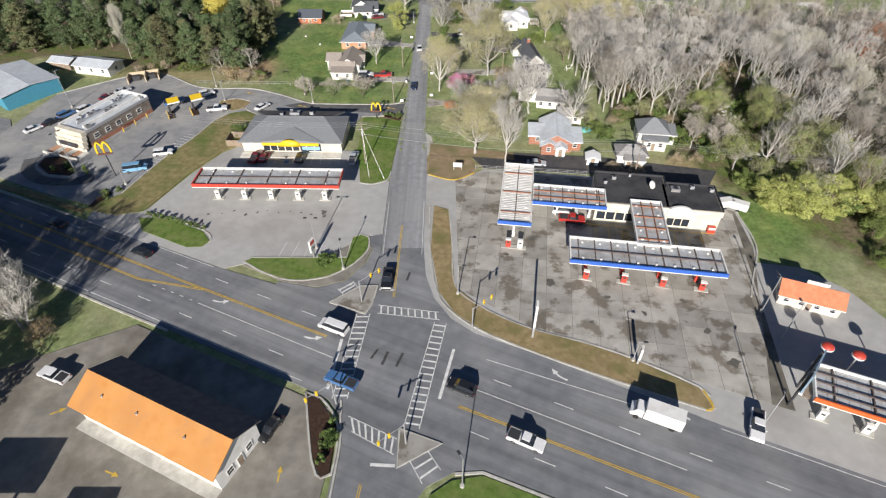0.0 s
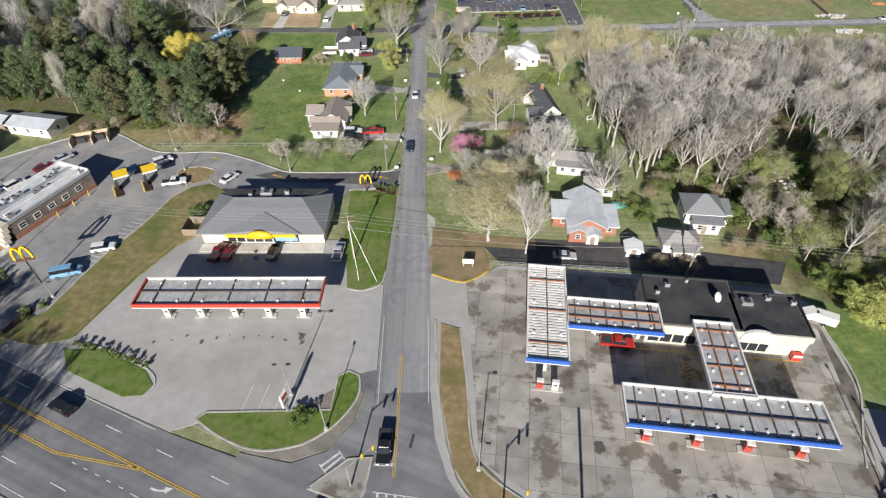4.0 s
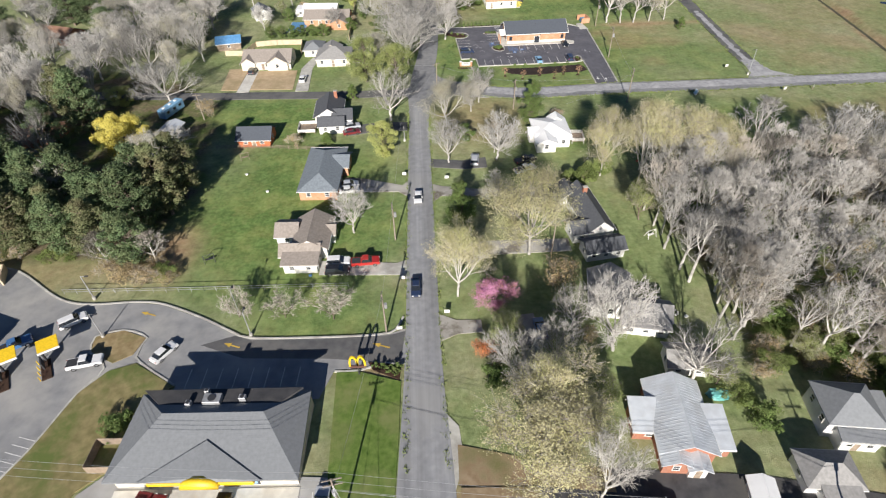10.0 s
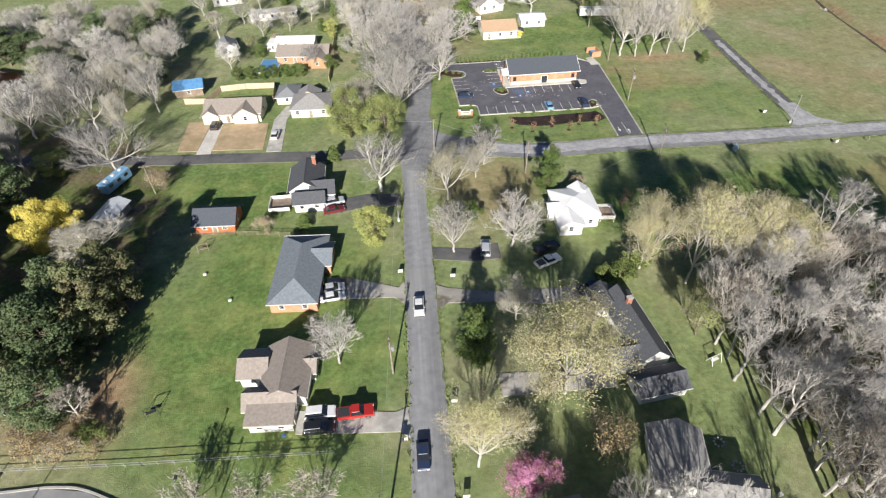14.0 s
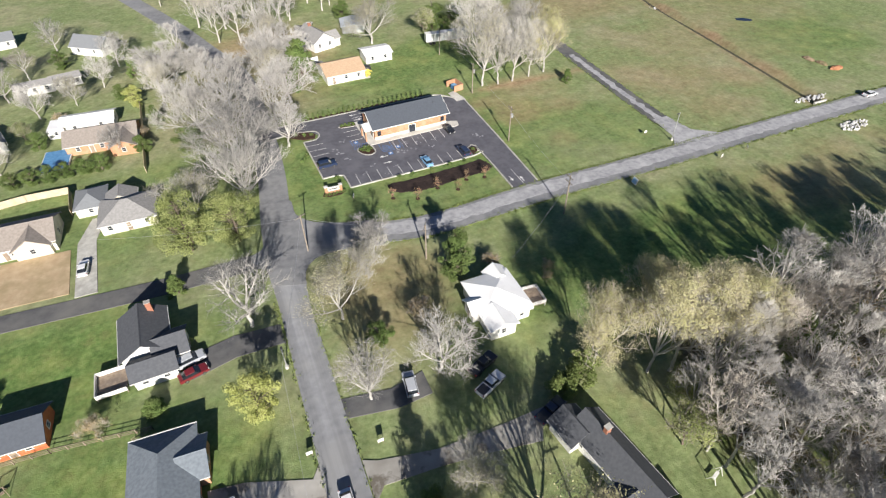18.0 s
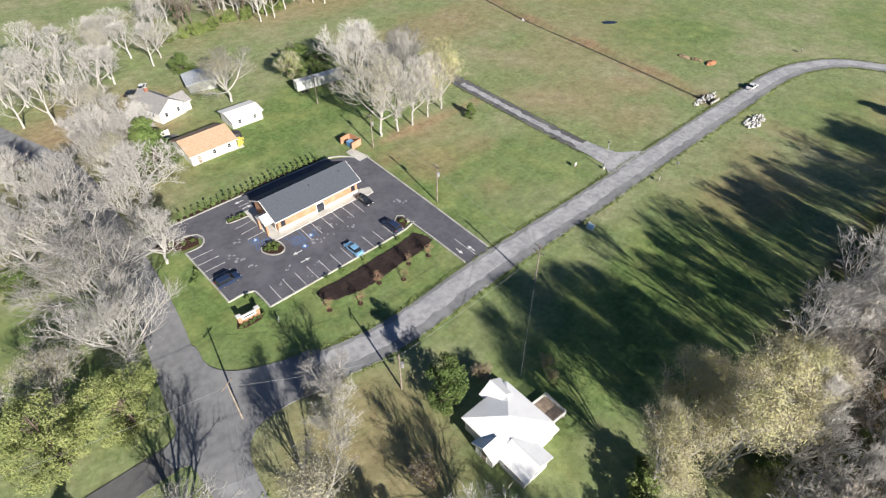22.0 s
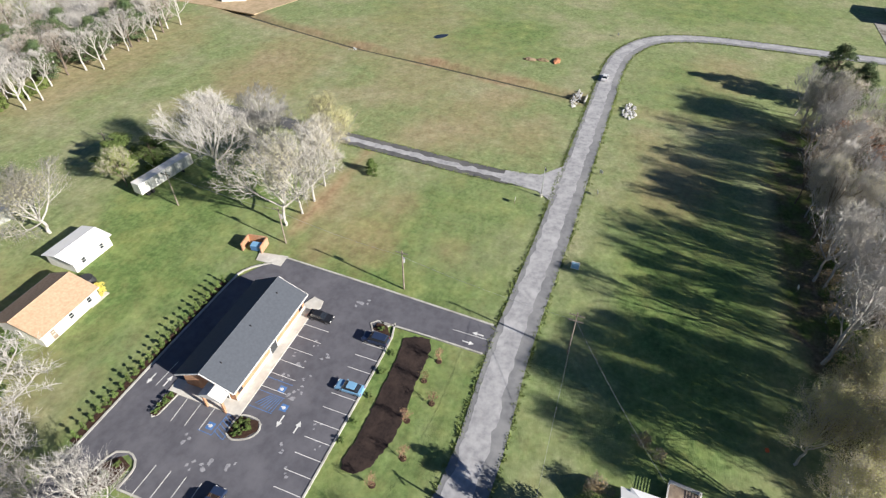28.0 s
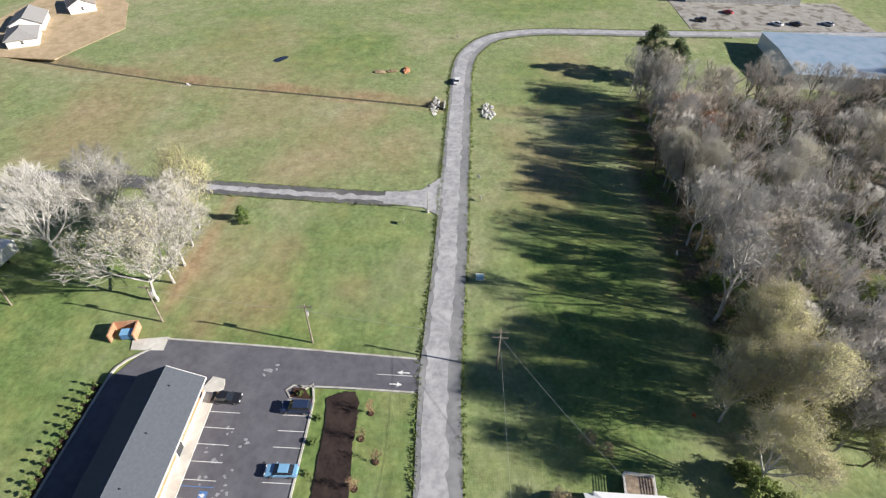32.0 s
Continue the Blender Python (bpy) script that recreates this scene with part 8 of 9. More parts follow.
scatter([(42, 396), (94, 402), (96, 406), (42, 400)], 3.6, lambda x, y: joined("hedge", x, y, rw.uniform(3, 4.5), 5, "far_grove"))
scatter([(80, 394), (132, 396), (160, 402), (175, 425), (175, 450), (60, 450)], 7.0, lambda x, y: joined(rw.choice(("plain", "plain", "plainbrown")), x, y, rw.uniform(11, 15), rw.uniform(9, 12), "far_grove"))
for x, y in ((128, 408), (134, 404), (140, 412), (112, 412), (118, 404), (150, 411), (98, 405)):
    tree("pine", x, y, rw.uniform(12, 15), rw.uniform(8, 10), group="tall trees")
finish_joined("far_grove", "distant bare grey trees beyond the fields", "woodland")
for x, y in ((-62, 290.4), (-58, 290.5), (-54.5, 290.4), (-50.5, 290.6), (-46.5, 290.8), (-43, 290.7)):
    tree("evergreen", x, y, 4.2, 4.6, group="garden hedge")
for k, x, y, h_, w_ in (("bush", -63, 163, 4, 6), ("bush", -67, 163.5, 4.5, 6), ("brown", -62.5, 168, 8.5, 7), ("thicket", -60, 165, 2.6, 5), ("bush", -70, 165.5, 4, 6), ("scrub", -58.6, 162.6, 2.4, 4.5), ("brown", -72, 168, 9, 7), ("pinegrey", -75, 172, 14, 8)):
    tree(k, x, y, h_, w_)
for k, x, y, h_, w_ in (("pinegrey", -101, 79, 17, 10), ("pine", -107, 84, 17, 10), ("pinegrey", -95, 74.5, 17, 10), ("brown", -88, 72, 15, 10), ("brown", -82, 67, 14, 9), ("brown", -76, 62.5, 12, 9), ("bush", -71, 60.5, 4, 6), ("scrub", -78, 66.5, 3, 5), ("scrub", -84, 70.5, 3, 5)):
    tree(k, x, y, h_, w_, group="roadside trees")
for k, x, y, h_, w_ in (("bare", -66, 298, 9, 8), ("evergreen", -58.5, 308, 4.5, 5), ("bare", -39, 297, 8, 7), ("cedar", -29.5, 309, 6, 3.6), ("bare", -60, 326, 10, 9), ("catkin", -51, 331, 9, 9), ("evergreen", -38, 329, 5, 5), ("bare", -70, 341, 11, 10), ("bare", -44, 341, 10, 9),
                          ("brown", -66, 356, 10, 9), ("evergreen", -57, 361, 6, 6), ("bare", -40, 356, 11, 10), ("brown", -76, 326, 10, 9), ("bush", -33.5, 304, 2.6, 4), ("limebud", -62, 313, 6, 5), ("bare", -29, 338, 10, 9), ("cedar", -35, 346, 7, 4), ("bush", -55, 322, 2.6, 4), ("bare", -88, 352, 12, 11), ("bare", -60, 378, 11, 10)):
    tree(k, x, y, h_, w_, group="garden trees")
# left of the highway
# unseen pines, added outside the view to shade the grass and highway
for x, y in ((-96, 57), (-90, 50), (-84, 43.5), (-78, 37), (-99, 48), (-92, 42)):
    tree("pine", x, y, rw.uniform(16, 19), rw.uniform(9, 11), group="roadside trees")
for x, y in ((-92, 76), (-86, 70), (-100, 80), (-79, 65), (-96, 66), (-106, 86), (-110, 76), (-90, 60), (-118, 90), (-74, 62), (-84, 58), (-126, 92)):
    tree("evergreen" if x < -100 else "bare", x, y, rw.uniform(12, 16), rw.uniform(9, 11), group="roadside trees")
# tree crowns south of the wood's edge lane, and garden bits
for i in range(24):
    tree("arbor", 9.5 + 1.52 * i, 294.9 + 0.03 * i, rw.uniform(1.6, 2.3), rw.uniform(1.0, 1.35), group="row of young evergreens")
for x, y in ((19.2, 272.6), (20.2, 272.0), (21.0, 272.8), (19.6, 273.8), (20.6, 273.6), (18.6, 273.2), (17.2, 287.0), (18.2, 287.0), (19.2, 286.9), (20.2, 286.9), (45.2, 261.8), (4.4, 274.6), (3.2, 273.4), (5, 276), (23.5, 257.8), (9.4, 263.2), (8.4, 285.8), (6.6, 286.2), (4.6, 287.4), (32, 257.4), (37, 257.6), (41, 257.8), (27, 257.5)):
    tree("shrub", x, y, 0.9, 1.2, z=0.1, group="bed shrubs")
for x, y in ((38.1, 250.6), (30.4, 250.2), (34.6, 247.8), (19.4, 250.6), (42.6, 249.8), (24.6, 248.2)):
    tree("sapling", x, y, 3.0, 1.9, group="young trees")
    tagged(part("mulch_ring", cyl(B(), (0, 0, -0.1), (0, 0, 0.05), 0.55, 0.45, 14), MULCH, at=pose(x, y, 0)), "dark mulch ring round a sapling", "mulch ring")
for x, y in ((33.2, 315.4), (34.4, 316.6), (33.0, 317.4)):
    tree("yellowbush", x, y, 1.7, 2.2)
for i in range(9):
    tree("shrub", -66.5 + 1.72 * i, 95.2 - 0.62 * i, 1.1, 1.5, z=0.1, group="verge shrubs")
for x, y in ((-17.2, 140.3), (-16.0, 139.9), (-15.0, 139.4), (-14.0, 138.7), (-13.5, 139.4), (-25.4, 81.2), (-24.2, 80.8), (-23.0, 80.6), (-97.5, 113), (-95, 114.6), (-92.5, 112.4), (-90, 113.4), (-88.4, 111.6), (-80, 103), (-79, 101.4), (-77.6, 104.6), (-17.8, 42), (-18.2, 40), (-18.4, 38), (-17.6, 44), (-55.6, 131), (-56.4, 128.8), (-55.2, 133)):
    tree("shrub", x, y, rw.uniform(0.9, 1.5), rw.uniform(1.2, 1.9), z=0.1, group="bed shrubs")
tree("greenscrub", -24.6, 79.4, 1.6, 3.4), tree("greenscrub", -56.6, 131.5, 2.4, 4.5), tree("greenscrub", -17.6, 41, 1.6, 3)

# ---- vehicles ----
CARS = {}


def side_body(bm, prof, w, inset=0.0):
    """A side outline (x, z) drawn across the width, its edges softened."""
    a = [bm.verts.new((x, -w / 2 + inset, z)) for x, z in prof]
    b = [bm.verts.new((x, w / 2 - inset, z)) for x, z in prof]
    n = len(prof)
    bm.faces.new(a), bm.faces.new(b[::-1])
    for i in range(n):
        j = (i + 1) % n
        bm.faces.new((a[j], a[i], b[i], b[j]))
    bmesh.ops.recalc_face_normals(bm, faces=bm.faces)
    bmesh.ops.bevel(bm, geom=[e for e in bm.edges], offset=0.06, segments=2, affect="EDGES", clamp_overlap=True)
    return bm


def cabin(bm, lo, hi, z0, z1, w0, w1):
    """A greenhouse: wide at the belt, narrower at the roof."""
    v = [bm.verts.new(p) for p in ((lo[0], -w0, z0), (lo[1], -w0, z0), (lo[1], w0, z0), (lo[0], w0, z0), (hi[0], -w1, z1), (hi[1], -w1, z1), (hi[1], w1, z1), (hi[0], w1, z1))]
    for f in ((3, 2, 1, 0), (4, 5, 6, 7), (0, 1, 5, 4), (1, 2, 6, 5), (2, 3, 7, 6), (3, 0, 4, 7)):
        bm.faces.new([v[i] for i in f])
    return bm


SPEC = {  # length, width, body outline, greenhouse, wheel places, wheel radius
    "sedan": (4.8, 1.85, [(-2.4, 0.35), (2.35, 0.35), (2.42, 0.6), (2.2, 0.8), (0.95, 0.95), (-1.6, 0.98), (-2.3, 0.95), (-2.42, 0.65)], ((-1.85, 1.1), (-1.15, 0.25), 0.94, 1.45), (1.45, -1.4), 0.33),
    "suv": (4.8, 1.95, [(-2.4, 0.4), (2.3, 0.4), (2.4, 0.75), (2.2, 1.0), (1.1, 1.12), (-2.3, 1.15), (-2.42, 0.8)], ((-2.3, 1.15), (-2.05, 0.35), 1.1, 1.75), (1.45, -1.4), 0.38),
    "pickup": (5.7, 2.0, [(-2.85, 0.5), (2.75, 0.45), (2.85, 0.85), (2.7, 1.08), (1.3, 1.18), (-2.8, 1.2), (-2.86, 0.9)], ((-0.75, 1.3), (-0.55, 0.6), 1.16, 1.85), (1.8, -1.75), 0.4),
    "van": (5.6, 2.0, [(-2.8, 0.4), (2.7, 0.4), (2.8, 0.8), (2.55, 1.1), (1.9, 1.25), (-2.78, 1.3), (-2.82, 0.8)], ((-2.7, 1.95), (-2.6, 1.25), 1.25, 2.1), (1.75, -1.7), 0.37),
}


def vehicle(kind, paint, x, y, heading, label, z=0.05, extra=None):
    L_, w, prof, gh, wheels, wr = SPEC[kind]
    car = thing({"sedan": "car", "suv": "car", "pickup": "pickup_truck", "van": "van"}[kind], label, {"sedan": "car", "suv": "car", "pickup": "pickup", "van": "van"}[kind], x, y, z, heading)
    pm = PAINTS[paint]

    def get(name, build, material, parent=car, at=None, smooth=False):
        key = (kind, name)
        if key not in CARS:
            o = part(name.split(".")[0], build(), material, parent, at=at, smooth=smooth)
            CARS[key] = o
        else:
            o = again(CARS[key], name.split(".")[0], parent, at or Matrix())
        o.material_slots[0].link = "OBJECT"
        o.material_slots[0].material = material
        return o

    get("body", lambda: side_body(B(), prof, w), pm)
    get("cabin_glass", lambda: cabin(B(), gh[0], gh[1], gh[2], gh[3] - 0.05, w / 2 - 0.08, w / 2 - 0.27), GLASS_CAR)
    get("roof", lambda: box(B(), (gh[1][0] + gh[1][1]) / 2, 0, gh[3] - 0.02, gh[1][1] - gh[1][0] + 0.1, w - 0.5, 0.1, 0, 0.04), pm)

    for i, wx in enumerate(wheels):
        for s in (-1, 1):
            o = get("wheel", lambda: cyl(B(), (0, -0.11, 0), (0, 0.11, 0), wr, None, 16), RUBBER, car, pose(wx, s * (w / 2 - 0.1), wr))
            get("rim", lambda: cyl(B(), (0, -0.125, 0), (0, 0.125, 0), wr * 0.6, None, 10), CHROME, o)
    zf = prof[2][1]
    for s in (-1, 1):
        get("headlight", lambda: box(B(), 0, 0, 0, 0.12, 0.36, 0.16, 0, 0.03), LAMP_W, car, pose(L_ / 2 - 0.1, s * (w / 2 - 0.3), zf + 0.1))
        get("tail_light", lambda: box(B(), 0, 0, 0, 0.1, 0.2, 0.24, 0, 0.03), LAMP_R, car, pose(-L_ / 2 + 0.04, s * (w / 2 - 0.18), zf + 0.22))
        get("mirror", lambda: box(B(), 0, 0, 0, 0.12, 0.22, 0.16, 0, 0.03), pm, car, pose(gh[0][1] - 0.35, s * (w / 2 + 0.08), gh[2] + 0.1))
    get("bumper", lambda: box(B(), L_ / 2 - 0.02, 0, 0.5, 0.14, w - 0.2, 0.2, 0, 0.04), METAL_DK)
    if kind == "pickup":
        get("bed_liner", lambda: box(B(), -1.85, 0, 1.19, 1.75, w - 0.4, 0.06), METAL_DK)
    return car


for k, p, x, y, a, lb in (
        ("suv", "navy", 8.7, 269.4, 2, "dark blue car parked in a bay"), ("sedan", "sky", 32.0, 261.0, 92, "light blue car parked by the kerb"), ("suv", "navy", 42.4, 261.6, 92, "navy car parked by the kerb"), ("sedan", "black", 43.4, 273.2, -88, "black car parked before the brick shop"),
        ("sedan", "silver", -25.7, 192.9, 8, "silver car on a driveway"), ("sedan", "white", -25.5, 190.6, 10, "white car on a driveway"), ("suv", "white", -25.7, 165.9, 2, "white car on a driveway"), ("suv", "black", -25.7, 163.3, 2, "black car on a driveway"),
        ("pickup", "red", -20.2, 165.5, 4, "bright red pickup on a driveway"), ("suv", "silver", -27.2, 220.6, 14, "silver car beside a dark-roofed house"), ("sedan", "maroon", -27.0, 217.6, 14, "maroon car beside a dark-roofed house"),
        ("suv", "silver", 5.1, 201.4, 82, "silver car in a shaded drive"), ("pickup", "white", 17.0, 196.2, 24, "white pickup in a shaded yard"), ("pickup", "black", 17.6, 200.2, 24, "black pickup in a shaded yard"), ("sedan", "blue", 11.6, 146.4, 92, "blue car on a grassy drive"),
        ("pickup", "navy", 23.4, 188.2, 20, "dark pickup beside a house"), ("sedan", "silver", 22.2, 114.8, -6, "silver car in the shaded alley"), ("pickup", "red", 27.2, 92.6, -10, "red pickup before the station shop"), ("van", "white", 26.2, 95.4, -10, "white van under the canopy"),
        ("pickup", "maroon", -48.4, 117.8, 78, "red pickup in a bay before the shop"), ("sedan", "maroon", -46.2, 117.9, 80, "maroon car in a bay before the shop"), ("suv", "black", -37.0, 117.6, 86, "black car in a bay before the shop"), ("pickup", "silver", -23.6, 117.2, 86, "silver pickup at the forecourt's edge"),
        ("suv", "white", -72.9, 120.2, 12, "white car in the restaurant car park"), ("van", "sky", -77.0, 113.0, 16, "pale blue van in the restaurant car park"), ("sedan", "white", -53.6, 145.0, 58, "white car in a bay behind the shop"), ("pickup", "white", -66.3, 143.6, 12, "white pickup in the restaurant car park"),
        ("suv", "white", -104.6, 144.0, 60, "white car in the restaurant queue"), ("suv", "blue", -108.6, 140.6, 60, "blue car in the restaurant queue"), ("sedan", "black", -110.6, 136.6, 60, "black car in the restaurant queue"), ("sedan", "white", -113.6, 132.6, 55, "white car in the restaurant queue"), ("sedan", "maroon", -101.8, 151.4, 55, "maroon car in the restaurant queue"), ("sedan", "silver", -99, 155.6, 50, "silver car in the restaurant queue"),
        ("pickup", "blue", -80.4, 148.0, 35, "blue pickup at the ordering point"), ("suv", "white", -72.6, 153.2, 35, "white car at the ordering point"),
        ("van", "white", -20.2, 62.4, 155.5, "white van waiting on the highway"), ("pickup", "blue", -17.2, 51.2, 156, "blue pickup crossing the junction"), ("suv", "black", 2.3, 50.0, 155, "black car on the highway"), ("pickup", "white", 11.6, 40.8, 335, "white pickup on the highway"),
        ("pickup", "white", 46.6, 43.2, 245, "white pickup leaving the forecourt"), ("pickup", "white", -64.6, 52.2, 160, "white pickup in the yard's shade"), ("sedan", "black", -62.8, 82.4, 155, "black car on the highway"), ("sedan", "black", -85.2, 91.8, 155, "dark car on the highway"), ("pickup", "black", -11.6, 74.4, 268, "black pickup waiting at the junction"), ("sedan", "black", -26.8, 42.8, 245, "black car beside the orange-roofed building"),
        ("sedan", "navy", -10.2, 157.6, 270, "dark car driving along the street"), ("sedan", "white", -9.4, 186.6, 270, "white car driving along the street"), ("sedan", "white", 166.4, 241.6, 0, "white car on the far lane"), ("suv", "black", 233.7, 143.7, 60, "black car in a far yard"), ("sedan", "white", 231.5, 113.7, 40, "white car in a far yard"), ("sedan", "black", 232, 106, 40, "black car in a far yard"), ("sedan", "silver", 233.3, 92.7, 40, "silver car in a far yard"), ("sedan", "red", 245, 129, 40, "red car in a far yard"),
        ("sedan", "white", -45.2, 252.6, 88, "white car on a driveway"), ("suv", "black", -62.6, 259.4, 88, "dark car before a garage"), ("sedan", "black", 20.4, 329.5, 20, "dark car beside a tan-roofed house"), ("sedan", "black", 22, 364, 40, "dark car behind a far house"), ("sedan", "white", 26, 366, 60, "white car behind a far house")):
    vehicle(k, p, x, y, a, lb)
slab("far_yard", [(224, 150), (262, 150), (262, 76), (226, 76)], 0.036, CONC_OLD, "gravel yard of a distant business", "yard")
house("far_shop", "distant pale commercial building", 270, 118, 0, [(0, 0, 22, 50, 5, "gy", 1.2, 0, 0, 0, 4)], METAL, ROOF_BLUE, category="building")

bt = thing("box_truck", "white box truck on the highway", "truck", 31.9, 44.6, 0.05, 155.5)
part("cargo_box", box(B(), -0.9, 0, 2.0, 5.6, 2.4, 2.5, 0, 0.06), WHITE, bt)
part("cab", side_body(B(), [(2.0, 0.6), (3.9, 0.6), (4.0, 1.3), (3.5, 1.5), (3.1, 2.3), (2.0, 2.3)], 2.1), PAINTS["white"], bt)
part("windscreen", box(B(), 3.33, 0, 1.9, 0.06, 1.7, 0.75, m=pose(0, 0, 0)), GLASS_CAR, bt)
part("chassis", box(B(), 0, 0, 0.65, 7.2, 0.9, 0.25), METAL_DK, bt)
for wx in (-2.4, 2.9):
    for s in (-1, 1):
        part("wheel", cyl(B(), (wx, s * 1.12, 0.46), (wx, s * 0.8, 0.46), 0.46, None, 14), RUBBER, bt)
rv = thing("camper", "pale blue and white camper parked in shade", "camper", -80.2, 233.2, 0.0, 70)
part("body", box(B(), 0, 0, 1.75, 8.4, 2.5, 2.5, 0, 0.15), PAINTS["sky"], rv)
for q in (-2.6, 0, 2.4):
    part("window", box(B(), q, -1.26, 2.0, 1.1, 0.05, 0.7), GLASS_CAR, rv)
    part("roof_unit", box(B(), q, 0, 3.1, 0.8, 0.7, 0.25, 0, 0.05), WHITE, rv)
for s in (-1, 1):
    part("wheel", cyl(B(), (0, s * 1.2, 0.4), (0, s * 0.95, 0.4), 0.4, None, 12), RUBBER, rv)
tr_ = thing("semi_trailer", "long white box trailer parked on grass", "trailer", 67.6, 330.8, 0.0, -6)
part("body", box(B(), 0, 0, 2.5, 15.4, 2.6, 2.8, 0, 0.05), WHITE, tr_)
for q in np.linspace(-7, 7, 13):
    part("side_post", box(B(), q, -1.32, 2.5, 0.08, 0.04, 2.6), METAL, tr_)
for wx in (-6, -4.8):
    for s in (-1, 1):
        part("wheel", cyl(B(), (wx, s * 1.2, 0.5), (wx, s * 0.85, 0.5), 0.5, None, 14), RUBBER, tr_)
part("landing_leg", box(B(), 4.8, 0, 0.55, 0.2, 1.8, 1.1), METAL_DK, tr_)

# ---- poles, wires, lamps, signs ----


def utility_pole(x, y, h, arms=1, rot=0, label="wooden utility pole with crossarm and insulators", kit=True):
    p = thing("utility_pole", label, "utility pole", x, y, -0.1, rot)
    part("pole", cyl(B(), (0, 0, 0), (0, 0, h), 0.17, 0.11, 10), WOOD_POLE, p)
    for k in range(arms):
        z = h - 0.5 - 1.3 * k
        a = part("crossarm", box(B(), 0, 0.16, z, 2.5, 0.12, 0.14), WOOD_POLE, p)
        for q in (-1.1, -0.55, 0.55, 1.1):
            part("insulator", cyl(B(), (q, 0.16, z + 0.07), (q, 0.16, z + 0.26), 0.06), CHROME, a)
    if kit:
        part("transformer", cyl(B(), (0.0, -0.42, h - 3.2), (0.0, -0.42, h - 2.2), 0.28, None, 12), METAL, p)
    return p


def wire(a, b, sag=0.6, r=0.018):
    a, b = Vector(a), Vector(b)
    pts = [a.lerp(b, t) - Vector((0, 0, sag * 4 * t * (1 - t))) for t in np.linspace(0, 1, 13)]
    w = thing("overhead_cable", "thin grey overhead cable between poles", "cable", *a)
    raw_part("cable", tube_path([p - a for p in pts], r), METAL, w)


utility_pole(-20.4, 115.8, 11.5, 2, 10)
utility_pole(-14.4, 172.7, 9.5, 1, 90), utility_pole(-15.6, 147.8, 9.5, 1, 90), utility_pole(18.8, 228.5, 9, 1, 60), utility_pole(-2.8, 240.5, 9.5, 1, 30, kit=False)
utility_pole(59.0, 291.2, 9.5, 1, 90), utility_pole(56.0, 262.4, 10, 1, 90), utility_pole(52.4, 229.8, 10.5, 2, 90, "wooden pole with crossarms on the lawn", False), utility_pole(61.0, 321.5, 9, 1, 90, kit=False), utility_pole(44.6, 108.4, 11.0, 2, -6), utility_pole(17.6, 166.2, 8, 1, 0, kit=False), utility_pole(70, 350, 8, 1, 90, kit=False), utility_pole(-70, 229, 8, 1, 0, kit=False)
for dx in (-1.0, 0, 1.0):
    wire((-20.4 + dx * 0.1, 115.8 + dx, 11.0), (44.6 + dx * 0.1, 108.4 + dx, 10.6), 1.6)
    wire((44.6 + dx * 0.1, 108.4 + dx, 10.6), (120, 98 + dx, 10.6), 1.8)
    wire((-20.4, 115.8 + dx, 11.0), (-70, 121 + dx, 11), 1.2)
wire((-20.4, 115.8, 8.4), (44.6, 108.4, 8.0), 1.8, 0.03)
for a, b in (((-15.6, 147.8), (-14.4, 172.7)), ((-14.4, 172.7), (-13, 206)), ((-13, 206), (-2.8, 240.5)), ((-20.4, 115.8), (-15.6, 147.8))):
    wire((*a, 9.0), (*b, 9.0), 0.7)
for a, b in (((-2.8, 240.5), (18.8, 228.5)), ((18.8, 228.5), (52.4, 229.8)), ((52.4, 229.8), (56, 262.4)), ((56, 262.4), (59, 291.2)), ((59, 291.2), (61, 321.5)), ((61, 321.5), (70, 350)), ((-2.8, 240.5), (-40, 250)), ((52.4, 229.8), (30, 214))):
    wire((*a, 8.6), (*b, 8.4), 0.7)
gy = thing("guy_cable", "slanting guy cables of a pole", "cable", -20.4, 115.8, 0)
raw_part("cable", tubes([(Vector((0, 0, 10)), Vector((1.6, -6.4, 0)), 0.03, 0.03)], 4), METAL, gy)
raw_part("cable", tubes([(Vector((0, 0, 10)), Vector((5.2, -6.8, 0)), 0.03, 0.03)], 4), METAL, gy)


def lamp_post(x, y, h, rot=0, heads=1, label="slim metal lamp post", base=True):
    p = thing("lamp_post", label, "lamp post", x, y, 0, rot)
    part("pole", cyl(B(), (0, 0, 0), (0, 0, h), 0.11, 0.07, 8), METAL, p)
    if base:
        part("base", cyl(B(), (0, 0, -0.1), (0, 0, 0.55), 0.32, None, 12), CONC_LIGHT, p)
    for k in range(heads):
        s = 1 if k == 0 else -1
        a = part("arm", box(B(), s * 0.45, 0, h, 0.9, 0.07, 0.07), METAL, p)
        part("lamp_head", box(B(), s * 1.05, 0, h, 0.7, 0.4, 0.16, 0, 0.04), METAL_DK, a)
    return p


for x, y, h, r, n_ in ((-20.7, 77.8, 7, 90, 1), (-27.2, 84.2, 8, 0, 2), (-39.6, 148.3, 6, 90, 1), (-42.9, 153.6, 6, 90, 1), (-92, 112.6, 11, 60, 2), (-110, 146.2, 11, 60, 2), (95.7, 245.2, 8, 200, 1), (2.0, 71.0, 7.5, 0, 1), (31.2, 55.6, 5, 0, 1), (2.0, 34.2, 8, 120, 1), (-66, 149.6, 6, 0, 1), (-71.6, 159.2, 6, 0, 1), (-77, 107, 4, 0, 1), (57.4, 66.5, 9, 90, 1), (58.2, 60.2, 9, 90, 2), (47.6, 43.4, 8.4, 60, 1), (-12.6, 213, 4, 90, 1)):
    lamp_post(x, y, h, r, n_)
